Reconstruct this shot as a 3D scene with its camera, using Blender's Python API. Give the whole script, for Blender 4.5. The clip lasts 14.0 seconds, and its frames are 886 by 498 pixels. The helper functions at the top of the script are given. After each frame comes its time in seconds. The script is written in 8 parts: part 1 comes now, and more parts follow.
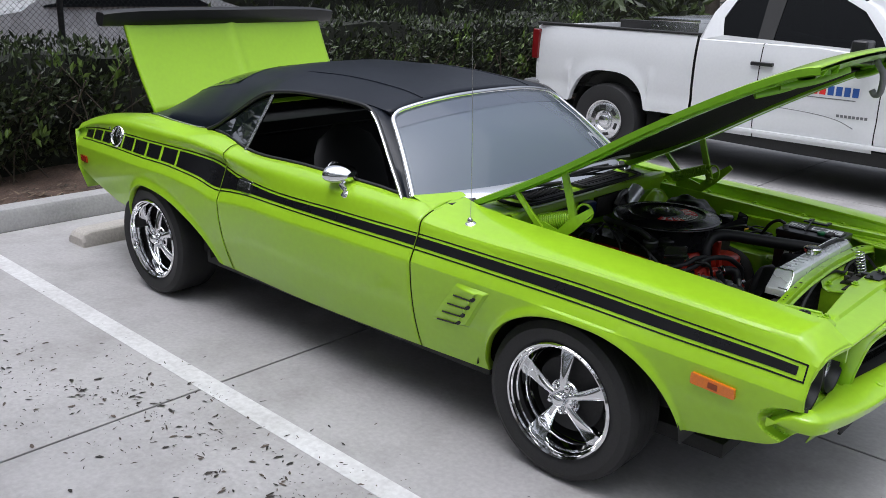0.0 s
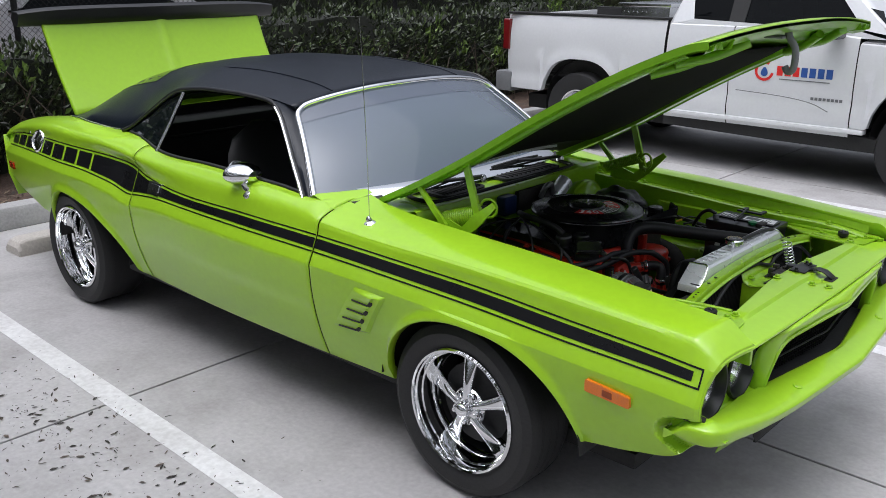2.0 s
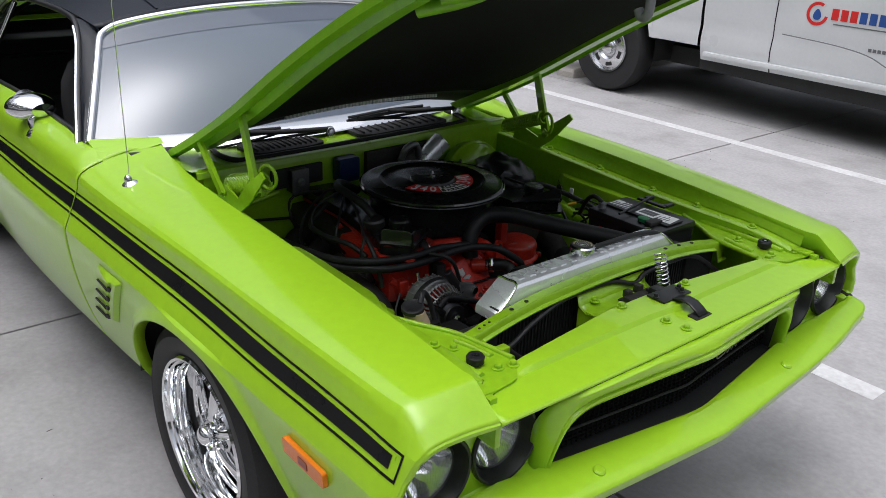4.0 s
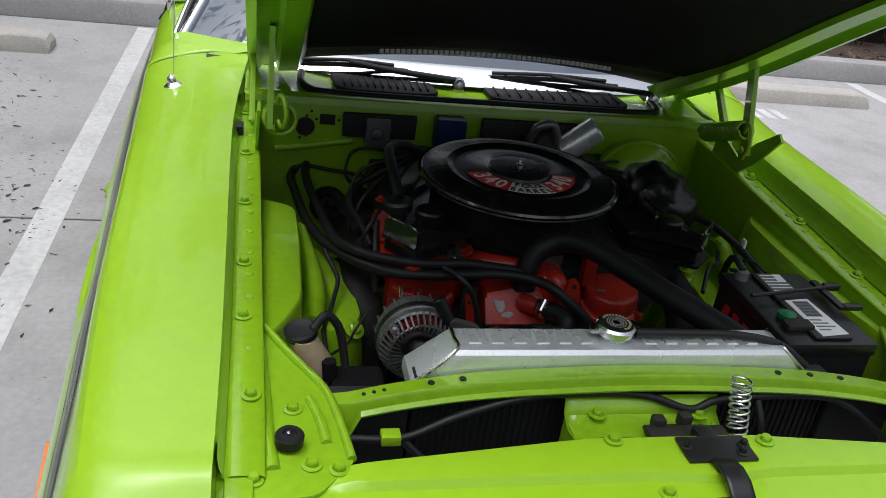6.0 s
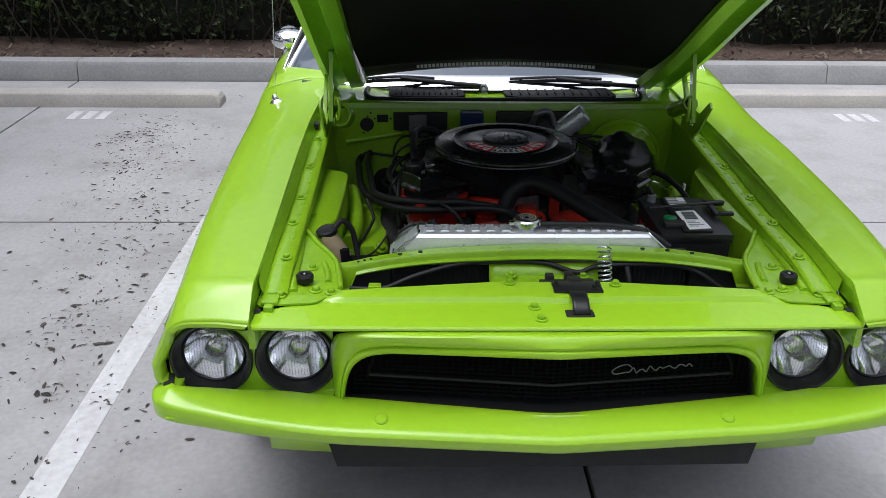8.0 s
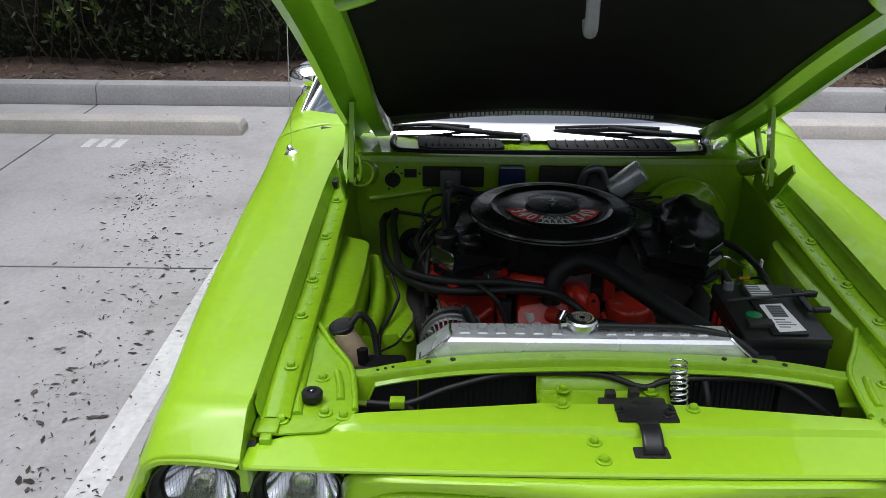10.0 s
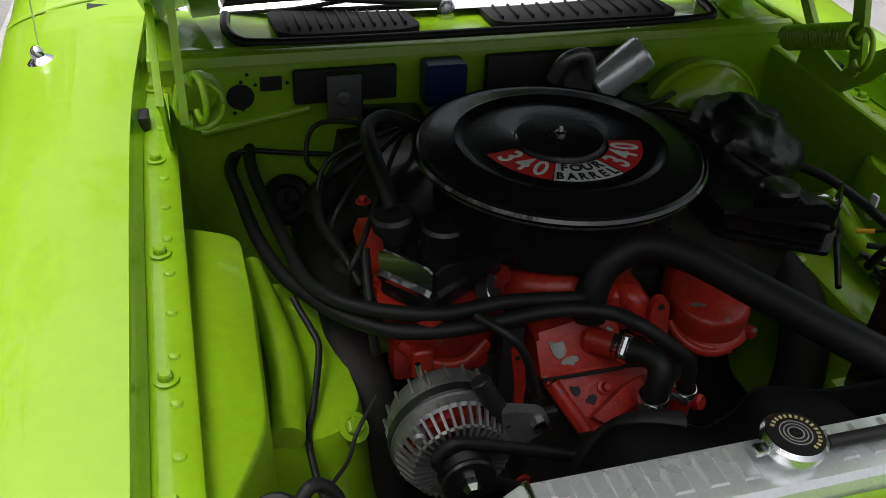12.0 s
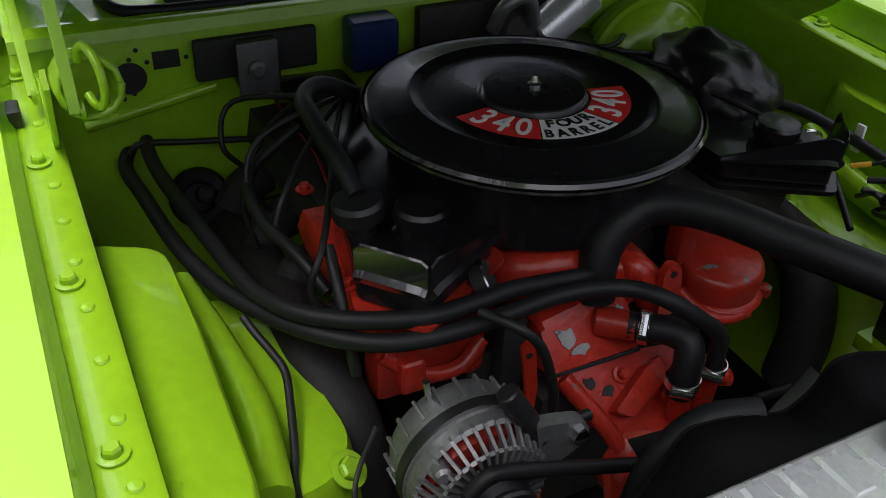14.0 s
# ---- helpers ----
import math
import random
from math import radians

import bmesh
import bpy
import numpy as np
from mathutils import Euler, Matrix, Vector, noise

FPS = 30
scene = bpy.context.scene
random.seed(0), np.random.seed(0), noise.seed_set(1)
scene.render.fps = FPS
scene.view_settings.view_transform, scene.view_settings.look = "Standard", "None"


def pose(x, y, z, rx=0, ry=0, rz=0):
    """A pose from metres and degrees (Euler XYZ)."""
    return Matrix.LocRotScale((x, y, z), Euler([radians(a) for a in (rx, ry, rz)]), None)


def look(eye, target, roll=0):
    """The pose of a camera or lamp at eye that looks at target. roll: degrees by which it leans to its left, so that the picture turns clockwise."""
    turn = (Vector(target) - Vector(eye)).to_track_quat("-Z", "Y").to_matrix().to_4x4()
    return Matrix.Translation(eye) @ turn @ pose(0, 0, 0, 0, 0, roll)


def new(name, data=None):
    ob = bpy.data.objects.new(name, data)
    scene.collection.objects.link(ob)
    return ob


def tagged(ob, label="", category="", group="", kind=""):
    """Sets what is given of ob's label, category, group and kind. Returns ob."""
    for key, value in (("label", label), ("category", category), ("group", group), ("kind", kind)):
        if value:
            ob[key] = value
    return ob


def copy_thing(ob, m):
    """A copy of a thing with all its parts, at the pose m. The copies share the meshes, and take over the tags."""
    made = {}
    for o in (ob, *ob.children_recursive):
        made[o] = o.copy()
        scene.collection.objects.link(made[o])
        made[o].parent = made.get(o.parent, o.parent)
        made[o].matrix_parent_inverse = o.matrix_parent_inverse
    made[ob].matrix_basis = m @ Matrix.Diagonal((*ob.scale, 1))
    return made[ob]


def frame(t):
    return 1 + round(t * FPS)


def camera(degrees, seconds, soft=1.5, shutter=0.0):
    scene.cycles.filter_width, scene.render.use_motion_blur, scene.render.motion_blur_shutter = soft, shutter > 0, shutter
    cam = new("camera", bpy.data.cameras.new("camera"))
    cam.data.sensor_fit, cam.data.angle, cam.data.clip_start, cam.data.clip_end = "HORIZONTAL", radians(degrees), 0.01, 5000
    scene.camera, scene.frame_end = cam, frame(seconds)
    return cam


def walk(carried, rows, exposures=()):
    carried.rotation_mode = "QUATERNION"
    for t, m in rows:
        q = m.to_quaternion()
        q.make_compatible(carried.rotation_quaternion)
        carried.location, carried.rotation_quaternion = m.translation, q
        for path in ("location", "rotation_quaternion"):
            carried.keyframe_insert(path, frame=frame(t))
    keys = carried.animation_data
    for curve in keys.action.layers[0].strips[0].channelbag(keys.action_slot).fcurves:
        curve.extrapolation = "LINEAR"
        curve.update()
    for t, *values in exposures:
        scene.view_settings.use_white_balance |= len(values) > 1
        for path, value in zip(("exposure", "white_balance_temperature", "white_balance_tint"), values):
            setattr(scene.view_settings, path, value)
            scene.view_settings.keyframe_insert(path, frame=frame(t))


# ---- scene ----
cam = camera(53.4, 14.0, soft=0.8)
PATH = [
    (0, (1.634, -3.362, 1.831), (0.369, -1.933, 1.231), 1.9),
    (0.5, (1.616, -3.263, 1.824), (0.388, -1.802, 1.226), 0.7),
    (1, (1.673, -3.161, 1.819), (0.444, -1.699, 1.224), 0.5),
    (1.5, (1.76, -3.093, 1.821), (0.492, -1.667, 1.223), 0.2),
    (2, (1.805, -2.912, 1.785), (0.519, -1.506, 1.177), 0.1),
    (2.5, (1.773, -2.584, 1.768), (0.546, -1.169, 1.064), 0.7),
    (3, (1.848, -2.264, 1.768), (0.657, -0.84, 1.022), 1.2),
    (3.5, (1.937, -1.962, 1.754), (0.57, -0.714, 0.997), 2.1),
    (3.7, (1.934, -1.86, 1.747), (0.568, -0.613, 0.986), 2.1),
    (5.8, (1.701, -0.635, 1.588), (-0.034, -0.192, 0.698), 7.1),
    (6, (1.686, -0.624, 1.586), (-0.045, -0.172, 0.692), 8.2),
    (6.5, (1.955, -0.405, 1.603), (0.185, -0.247, 0.685), 3.5),
    (7, (2.259, -0.294, 1.627), (0.489, -0.148, 0.707), 2.9),
    (7.2, (2.433, -0.288, 1.639), (0.642, -0.14, 0.763), 2.5),
    (9.3, (2.6, -0.302, 1.729), (0.77, -0.313, 0.923), 0.1),
    (9.5, (2.493, -0.306, 1.725), (0.661, -0.317, 0.922), 0.3),
    (10, (2.145, -0.298, 1.715), (0.311, -0.309, 0.919), 0.5),
    (10.5, (1.843, -0.354, 1.652), (0.023, -0.324, 0.824), 1.2),
    (11, (1.503, -0.465, 1.58), (-0.183, -0.153, 0.549), 4.0),
    (11.5, (1.25, -0.514, 1.499), (-0.353, -0.034, 0.404), 4.4),
    (12, (1.044, -0.549, 1.49), (-0.537, -0.046, 0.374), 3.1),
    (12.5, (0.975, -0.636, 1.5), (-0.543, 0.011, 0.37), 2.6),
    (13, (0.882, -0.693, 1.457), (-0.58, 0.053, 0.313), 2.0),
    (13.5, (0.823, -0.644, 1.384), (-0.631, 0.125, 0.246), 2.5),
    (14, (0.822, -0.612, 1.367), (-0.629, 0.159, 0.227), 2.5),
]
walk(cam, [(t, look(eye, target, roll)) for t, eye, target, roll in PATH], [(0, -0.12, 6050, 13), (1.6, -0.08, 6080, 13), (2.5, -0.26, 6150, 13), (3.0, -0.29, 6200, 13), (6.0, -0.26, 6200, 12), (7.2, -0.24, 6100, 12), (9.4, -0.16, 6000, 12), (10.5, -0.25, 6300, 12), (11.0, -0.30, 6400, 12), (12.0, -0.08, 6550, 12), (13.0, 0.10, 6600, 12), (14.0, 0.42, 6300, 16)])

# world, sun and exposure: bright overcast sky
world = bpy.data.worlds.new("sky")
scene.world = world
world.use_nodes = True
wn, wl = world.node_tree.nodes, world.node_tree.links
sky = wn.new("ShaderNodeTexSky")
sky.sky_type, sky.sun_disc = "NISHITA", False
sky.sun_elevation, sky.sun_rotation = radians(75), radians(175)
sky.air_density, sky.dust_density, sky.ozone_density = 1.0, 4.0, 1.0
cloud = wn.new("ShaderNodeHueSaturation")
cloud.inputs["Saturation"].default_value = 0.24
wl.new(sky.outputs["Color"], cloud.inputs["Color"])
# an overcast sky is brightest overhead
up, axes, rise, veil = wn.new("ShaderNodeTexCoord"), wn.new("ShaderNodeSeparateXYZ"), wn.new("ShaderNodeMapRange"), wn.new("ShaderNodeMix")
wl.new(up.outputs["Generated"], axes.inputs["Vector"])
wl.new(axes.outputs["Z"], rise.inputs["Value"])
rise.inputs["From Min"].default_value, rise.inputs["To Min"].default_value, rise.inputs["To Max"].default_value = 0.05, 0.32, 2.3
veil.data_type, veil.blend_type = "RGBA", "MULTIPLY"
veil.inputs["Factor"].default_value = 1.0
wl.new(cloud.outputs["Color"], veil.inputs["A"])
wl.new(rise.outputs["Result"], veil.inputs["B"])
wl.new(veil.outputs["Result"], wn["Background"].inputs["Color"])
wn["Background"].inputs["Strength"].default_value = 0.14
sun = new("sun", bpy.data.lights.new("sun", "SUN"))
sun.data.energy, sun.data.angle, sun.data.color = 0.74, radians(100), (1.0, 0.98, 0.96)
sun.matrix_world = look((0.2, -2.4, 9.0), (0, 0, 0))


# ---- geometry helpers: each returns (vertices, faces) ----
def link(name, verts, faces, material, parent=None, label="", smooth=32, thick=0.0):
    me = bpy.data.meshes.new(name)
    me.from_pydata([tuple(v) for v in verts], [], faces)
    bm = bmesh.new()
    bm.from_mesh(me)
    bmesh.ops.recalc_face_normals(bm, faces=bm.faces[:])
    for f in bm.faces:
        f.smooth = smooth > 0
    bm.to_mesh(me)
    bm.free()
    if smooth:
        me.set_sharp_from_angle(angle=radians(smooth))
    me.materials.append(material)
    ob = new(name, me)
    if parent:
        ob.parent = parent
    if label:
        ob["label"] = label
    if thick:
        mod = ob.modifiers.new("thickness", "SOLIDIFY")
        mod.thickness, mod.offset = thick, -1
    return ob


# the body shell stands 10 mm to the left of the engine's axis; GAUGE holds its scale and offset across
GAUGE = [1.0, 0.0]


def part(name, geo, material, parent, label="", smooth=32, thick=0.0):
    """One mesh object under a thing or a part."""
    return link(name, [(x, y * GAUGE[0] + GAUGE[1], z) for x, y, z in geo[0]], geo[1], material, parent, label, smooth, thick)


def thing(name, label, category, at=(0, 0, 0), group=""):
    return tagged(base_at(new(name), at), label, category, group)


def base_at(ob, at):
    ob.empty_display_size = 0.1
    ob.location = at
    return ob


def join(*geos):
    v, f = [], []
    for gv, gf in geos:
        n = len(v)
        v += [tuple(p) for p in gv]
        f += [tuple(i + n for i in face) for face in gf]
    return v, f


def moved(geo, m):
    return [tuple(m @ Vector(p)) for p in geo[0]], geo[1]


def flip_y(geo):
    return [(x, -y, z) for x, y, z in geo[0]], geo[1]


def box(x0, x1, y0, y1, z0, z1, bevel=0.004, seg=2):
    bm = bmesh.new()
    bmesh.ops.create_cube(bm, size=1)
    for v in bm.verts:
        v.co = ((x0 + x1) / 2 + v.co.x * (x1 - x0), (y0 + y1) / 2 + v.co.y * (y1 - y0), (z0 + z1) / 2 + v.co.z * (z1 - z0))
    if bevel:
        bmesh.ops.bevel(bm, geom=bm.edges[:], offset=bevel, segments=seg, affect="EDGES", profile=0.6)
    bm.verts.ensure_lookup_table()
    bm.verts.index_update()
    geo = [tuple(v.co) for v in bm.verts], [tuple(v.index for v in f.verts) for f in bm.faces]
    bm.free()
    return geo


def sheet(rows, loop=False):
    """A grid of faces over rows of points; loop closes each row on itself."""
    n, m = len(rows), len(rows[0])
    v = [tuple(p) for row in rows for p in row]
    f = []
    for i in range(n - 1):
        for j in range(m if loop else m - 1):
            k = (j + 1) % m
            f.append((i * m + j, i * m + k, (i + 1) * m + k, (i + 1) * m + j))
    return v, f


def tube_solid(rows):
    """Closed rings joined one after another, with flat caps."""
    v, f = sheet(rows, loop=True)
    m = len(rows[0])
    f.append(tuple(range(m)))
    f.append(tuple(range(len(v) - m, len(v))))
    return v, f


def axis_frame(p, d):
    d = Vector(d).normalized()
    return Matrix.Translation(p) @ d.to_track_quat("Z", "Y").to_matrix().to_4x4()


def lathe(profile, p=(0, 0, 0), d=(0, 0, 1), n=32, cap=True):
    """A profile of (radius, height) turned round the axis d through p."""
    rows = [[(r * math.cos(2 * math.pi * k / n), r * math.sin(2 * math.pi * k / n), h) for k in range(n)] for r, h in profile]
    return moved(tube_solid(rows) if cap else sheet(rows, loop=True), axis_frame(p, d))


def rod(a, b, r, r2=None, n=16, bevel=0.0):
    a, b = Vector(a), Vector(b)
    h = (b - a).length
    r2 = r if r2 is None else r2
    prof = [(r, 0), (r2, h)]
    if bevel:
        prof = [(r - bevel, 0), (r, bevel), (r2, h - bevel), (r2 - bevel, h)]
    return lathe(prof, a, b - a, n)


def spline(points, steps=6):
    p = [Vector(q) for q in points]
    p = [2 * p[0] - p[1]] + p + [2 * p[-1] - p[-2]]
    out = []
    for i in range(1, len(p) - 2):
        for s in range(steps):
            t = s / steps
            out.append(0.5 * ((2 * p[i]) + (p[i + 1] - p[i - 1]) * t + (2 * p[i - 1] - 5 * p[i] + 4 * p[i + 1] - p[i + 2]) * t * t
                              + (3 * p[i] - p[i - 1] - 3 * p[i + 1] + p[i + 2]) * t ** 3))
    return out + [p[-2]]


def hose(points, r, n=10, steps=6, smooth=True):
    n = max(n, 12) if r > 0.0035 else n
    """A round tube along points."""
    path = spline(points, steps) if smooth else [Vector(q) for q in points]
    rows, side = [], None
    for i, q in enumerate(path):
        d = (path[min(i + 1, len(path) - 1)] - path[max(i - 1, 0)]).normalized()
        if side is None:
            side = d.orthogonal().normalized()
        side = (side - d * side.dot(d)).normalized()
        up = d.cross(side)
        rows.append([q + r * (math.cos(2 * math.pi * k / n) * side + math.sin(2 * math.pi * k / n) * up) for k in range(n)])
    return tube_solid(rows)


def coil(a, b, r, wire, turns, n=8, per=14):
    a, b = Vector(a), Vector(b)
    m = axis_frame(a, b - a)
    h = (b - a).length
    pts = [m @ Vector((r * math.cos(2 * math.pi * k / per), r * math.sin(2 * math.pi * k / per), h * k / (per * turns))) for k in range(int(per * turns) + 1)]
    return hose(pts, wire, n, smooth=False)


def prism(poly, to3, depth):
    """A flat outline (u, v), put into space by to3(u, v, d), as a plate from d=0 to d=depth."""
    n = len(poly)
    v = [to3(u, w, 0) for u, w in poly] + [to3(u, w, depth) for u, w in poly]
    f = [tuple(range(n)), tuple(range(2 * n - 1, n - 1, -1))] + [(i, (i + 1) % n, n + (i + 1) % n, n + i) for i in range(n)]
    return v, f


def flat_z(z):
    return lambda u, v, d: (u, v, z + d)


def flat_y(y):
    return lambda u, v, d: (u, y + d, v)


def flat_x(x):
    return lambda u, v, d: (x + d, u, v)


def rounded(poly, r, n=4):
    """The outline with its corners rounded."""
    out = []
    for i, p in enumerate(poly):
        a, b, c = Vector(poly[i - 1]), Vector(p), Vector(poly[(i + 1) % len(poly)])
        k = min(r, (a - b).length * 0.45, (c - b).length * 0.45)
        s, e = b + (a - b).normalized() * k, b + (c - b).normalized() * k
        for j in range(n + 1):
            t = j / n
            out.append(tuple((1 - t) ** 2 * s + 2 * t * (1 - t) * b + t * t * e))
    return out


def curve1(keys):
    """A smooth function through (x, value) keys, flat-free cubic."""
    xs = np.array([k[0] for k in keys], float)
    ys = np.array([k[1] for k in keys], float)
    slope = np.gradient(ys, xs)
    d = np.diff(ys) / np.diff(xs)
    for i in range(1, len(xs) - 1):
        if d[i - 1] * d[i] <= 0:
            slope[i] = 0

    def value(x):
        if x <= xs[0]:
            return float(ys[0])
        if x >= xs[-1]:
            return float(ys[-1])
        i = int(np.searchsorted(xs, x) - 1)
        h = xs[i + 1] - xs[i]
        t = (x - xs[i]) / h
        return float((2 * t ** 3 - 3 * t * t + 1) * ys[i] + (t ** 3 - 2 * t * t + t) * h * slope[i] + (3 * t * t - 2 * t ** 3) * ys[i + 1] + (t ** 3 - t * t) * h * slope[i + 1])
    return value


def span(a, b, n):
    return [a + (b - a) * i / (n - 1) for i in range(n)]


def letters(text, size, m, depth=0.0004, bold=0.0):
    """Raised lettering of the built-in font, centred, put by the matrix m."""
    cu = bpy.data.curves.new("text", "FONT")
    cu.body, cu.size, cu.align_x, cu.align_y, cu.extrude, cu.offset = text, size, "CENTER", "CENTER", depth, bold
    ob = bpy.data.objects.new("text", cu)
    scene.collection.objects.link(ob)
    me = bpy.data.meshes.new_from_object(ob.evaluated_get(bpy.context.evaluated_depsgraph_get()))
    geo = [tuple(m @ v.co) for v in me.vertices], [tuple(p.vertices) for p in me.polygons]
    bpy.data.objects.remove(ob)
    bpy.data.curves.remove(cu)
    bpy.data.meshes.remove(me)
    return geo


# ---- materials ----
def material(name, color, rough=0.5, metal=0.0, var=0.12, scale=3.0, grain=60.0, bump=0.0, coat=0.0, rvar=0.08, tint=None, ior=1.5):
    """A painted or natural surface with variation at two scales, at real size."""
    m = bpy.data.materials.new(name)
    m.use_nodes = True
    n, l = m.node_tree.nodes, m.node_tree.links
    b = n["Principled BSDF"]
    b.inputs["Roughness"].default_value, b.inputs["Metallic"].default_value, b.inputs["IOR"].default_value = rough, metal, ior
    b.inputs["Coat Weight"].default_value, b.inputs["Coat Roughness"].default_value = coat, 0.025
    tc = n.new("ShaderNodeTexCoord")
    big, fine = n.new("ShaderNodeTexNoise"), n.new("ShaderNodeTexNoise")
    big.inputs["Scale"].default_value, big.inputs["Detail"].default_value = scale, 5
    fine.inputs["Scale"].default_value, fine.inputs["Detail"].default_value = grain, 4
    for t in (big, fine):
        l.new(tc.outputs["Object"], t.inputs["Vector"])
    add = n.new("ShaderNodeMath")
    add.operation = "ADD"
    l.new(big.outputs["Fac"], add.inputs[0])
    l.new(fine.outputs["Fac"], add.inputs[1])
    ramp = n.new("ShaderNodeMapRange")
    ramp.inputs["From Min"].default_value, ramp.inputs["From Max"].default_value = 0.7, 1.3
    l.new(add.outputs[0], ramp.inputs["Value"])
    mix = n.new("ShaderNodeMix")
    mix.data_type = "RGBA"
    lo = tint or tuple(c * (1 - var) for c in color)
    hi = tuple(min(1, c * (1 + var)) for c in color)
    mix.inputs["A"].default_value, mix.inputs["B"].default_value = (*lo, 1), (*hi, 1)
    l.new(ramp.outputs["Result"], mix.inputs["Factor"])
    l.new(mix.outputs["Result"], b.inputs["Base Color"])
    rr = n.new("ShaderNodeMapRange")
    rr.inputs["To Min"].default_value, rr.inputs["To Max"].default_value = max(0.02, rough - rvar), min(1, rough + rvar)
    l.new(big.outputs["Fac"], rr.inputs["Value"])
    l.new(rr.outputs["Result"], b.inputs["Roughness"])
    if bump:
        bu = n.new("ShaderNodeBump")
        bu.inputs["Strength"].default_value, bu.inputs["Distance"].default_value = 1.0, bump
        l.new(fine.outputs["Fac"], bu.inputs["Height"])
        l.new(bu.outputs["Normal"], b.inputs["Normal"])
    return m


def glass(name, color, clear=0.8, rough=0.01, body=(0.02, 0.022, 0.022), mirror=0.07, tone=0.8):
    """Thin glazing: a mirror coat over a see-through or dark body."""
    m = bpy.data.materials.new(name)
    m.use_nodes = True
    n, l = m.node_tree.nodes, m.node_tree.links
    n.remove(n["Principled BSDF"])
    see, dark, gloss = n.new("ShaderNodeBsdfTransparent"), n.new("ShaderNodeBsdfDiffuse"), n.new("ShaderNodeBsdfGlossy")
    see.inputs["Color"].default_value = (*color, 1)
    dark.inputs["Color"].default_value = (*body, 1)
    gloss.inputs["Roughness"].default_value, gloss.inputs["Color"].default_value = rough, (tone, tone, tone, 1)
    m1, m2, fr = n.new("ShaderNodeMixShader"), n.new("ShaderNodeMixShader"), n.new("ShaderNodeLayerWeight")
    power, graze = n.new("ShaderNodeMath"), n.new("ShaderNodeMapRange")
    power.operation = "POWER"
    power.inputs[1].default_value = 4.0
    fr.inputs["Blend"].default_value = 0.5
    graze.inputs["To Min"].default_value = mirror
    l.new(fr.outputs["Facing"], power.inputs[0])
    l.new(power.outputs[0], graze.inputs["Value"])
    m1.inputs[0].default_value = clear
    l.new(dark.outputs[0], m1.inputs[1])
    l.new(see.outputs[0], m1.inputs[2])
    l.new(graze.outputs[0], m2.inputs[0])
    l.new(m1.outputs[0], m2.inputs[1])
    l.new(gloss.outputs[0], m2.inputs[2])
    l.new(m2.outputs[0], n["Material Output"].inputs["Surface"])
    return m


LIME = material("lime_paint", (0.35, 0.62, 0.018), 0.30, 0.0, 0.04, 2.0, 40, coat=0.6, rvar=0.04, ior=1.40)
# body lime with a duller coat, made darker and greener for the bay's shade
LIME_BAY = material("lime_bay_shaded", (0.275, 0.51, 0.010), 0.30, 0.0, 0.10, 6.0, 60, bump=0.0006, coat=0.4)
GLOSS_BLACK = material("gloss_black_enamel", (0.009, 0.009, 0.010), 0.27, 0.0, 0.25, 6, 90, coat=0.12, rvar=0.05, ior=1.42)
COVER_LIP = material("lip_enamel", (0.02, 0.02, 0.021), 0.14, 0.0, 0.1, 6, 90, coat=1.0, rvar=0.04)
# same lime, darkened and greener for the shade under the raised hood
HOOD_SHADED = material("lime_hood_shaded", (0.17, 0.39, 0.009), 0.34, 0.0, 0.10, 6.0, 60, bump=0.0006, coat=0.3)
BEAD = material("polished_black_enamel", (0.014, 0.014, 0.015), 0.18, 0.0, 0.1, 6, 90, coat=0.7, rvar=0.03)
IRON = material("bare_cast_iron", (0.018, 0.016, 0.015), 0.7, 0.2, 0.35, 14, 90, bump=0.0015, tint=(0.010, 0.009, 0.008))
STRIPE = material("stripe_black", (0.006, 0.006, 0.007), 0.28, 0.0, 0.2, 5, 80)
VINYL = material("roof_vinyl", (0.007, 0.010, 0.017), 0.34, 0.0, 0.15, 2.5, 420, bump=0.0005, ior=1.36)
CHROME = material("chrome", (0.86, 0.87, 0.88), 0.06, 1.0, 0.02, 5, 50, rvar=0.03)
REFLECTOR = material("lamp_reflector", (0.94, 0.95, 0.97), 0.08, 1.0, 0.02, 8, 60)
STEEL = material("bright_steel", (0.72, 0.73, 0.74), 0.22, 1.0, 0.06, 8, 120)
ALU = material("brushed_aluminium", (0.90, 0.92, 0.94), 0.27, 0.58, 0.08, 6, 220, bump=0.00006)
CAST = material("cast_aluminium", (0.25, 0.25, 0.25), 0.45, 0.70, 0.18, 18, 150, bump=0.0008)
DARK_CAST = material("tarnished_casting", (0.13, 0.13, 0.135), 0.5, 0.5, 0.25, 18, 150, bump=0.0008)
BLACK = material("satin_black_paint", (0.015, 0.015, 0.016), 0.36, 0.0, 0.25, 6, 90)
LINER = material("felt_liner", (0.011, 0.011, 0.0115), 0.95, 0.0, 0.3, 4, 300, bump=0.001, ior=1.15)
MATT = material("matt_black", (0.017, 0.017, 0.017), 0.72, 0.0, 0.3, 6, 90, bump=0.0006)
RUBBER = material("tyre_rubber", (0.017, 0.017, 0.0175), 0.6, 0.0, 0.25, 7, 120, bump=0.0006)
HOSE = material("hose_rubber", (0.012, 0.012, 0.013), 0.50, 0.0, 0.25, 9, 180, bump=0.0004, ior=1.38)
WIRE = material("cable_black", (0.012, 0.012, 0.012), 0.5, 0.0, 0.2, 9, 100)
ENGINE = material("engine_orange", (0.60, 0.036, 0.018), 0.30, 0.0, 0.15, 14, 110, bump=0.001, tint=(0.44, 0.026, 0.013))
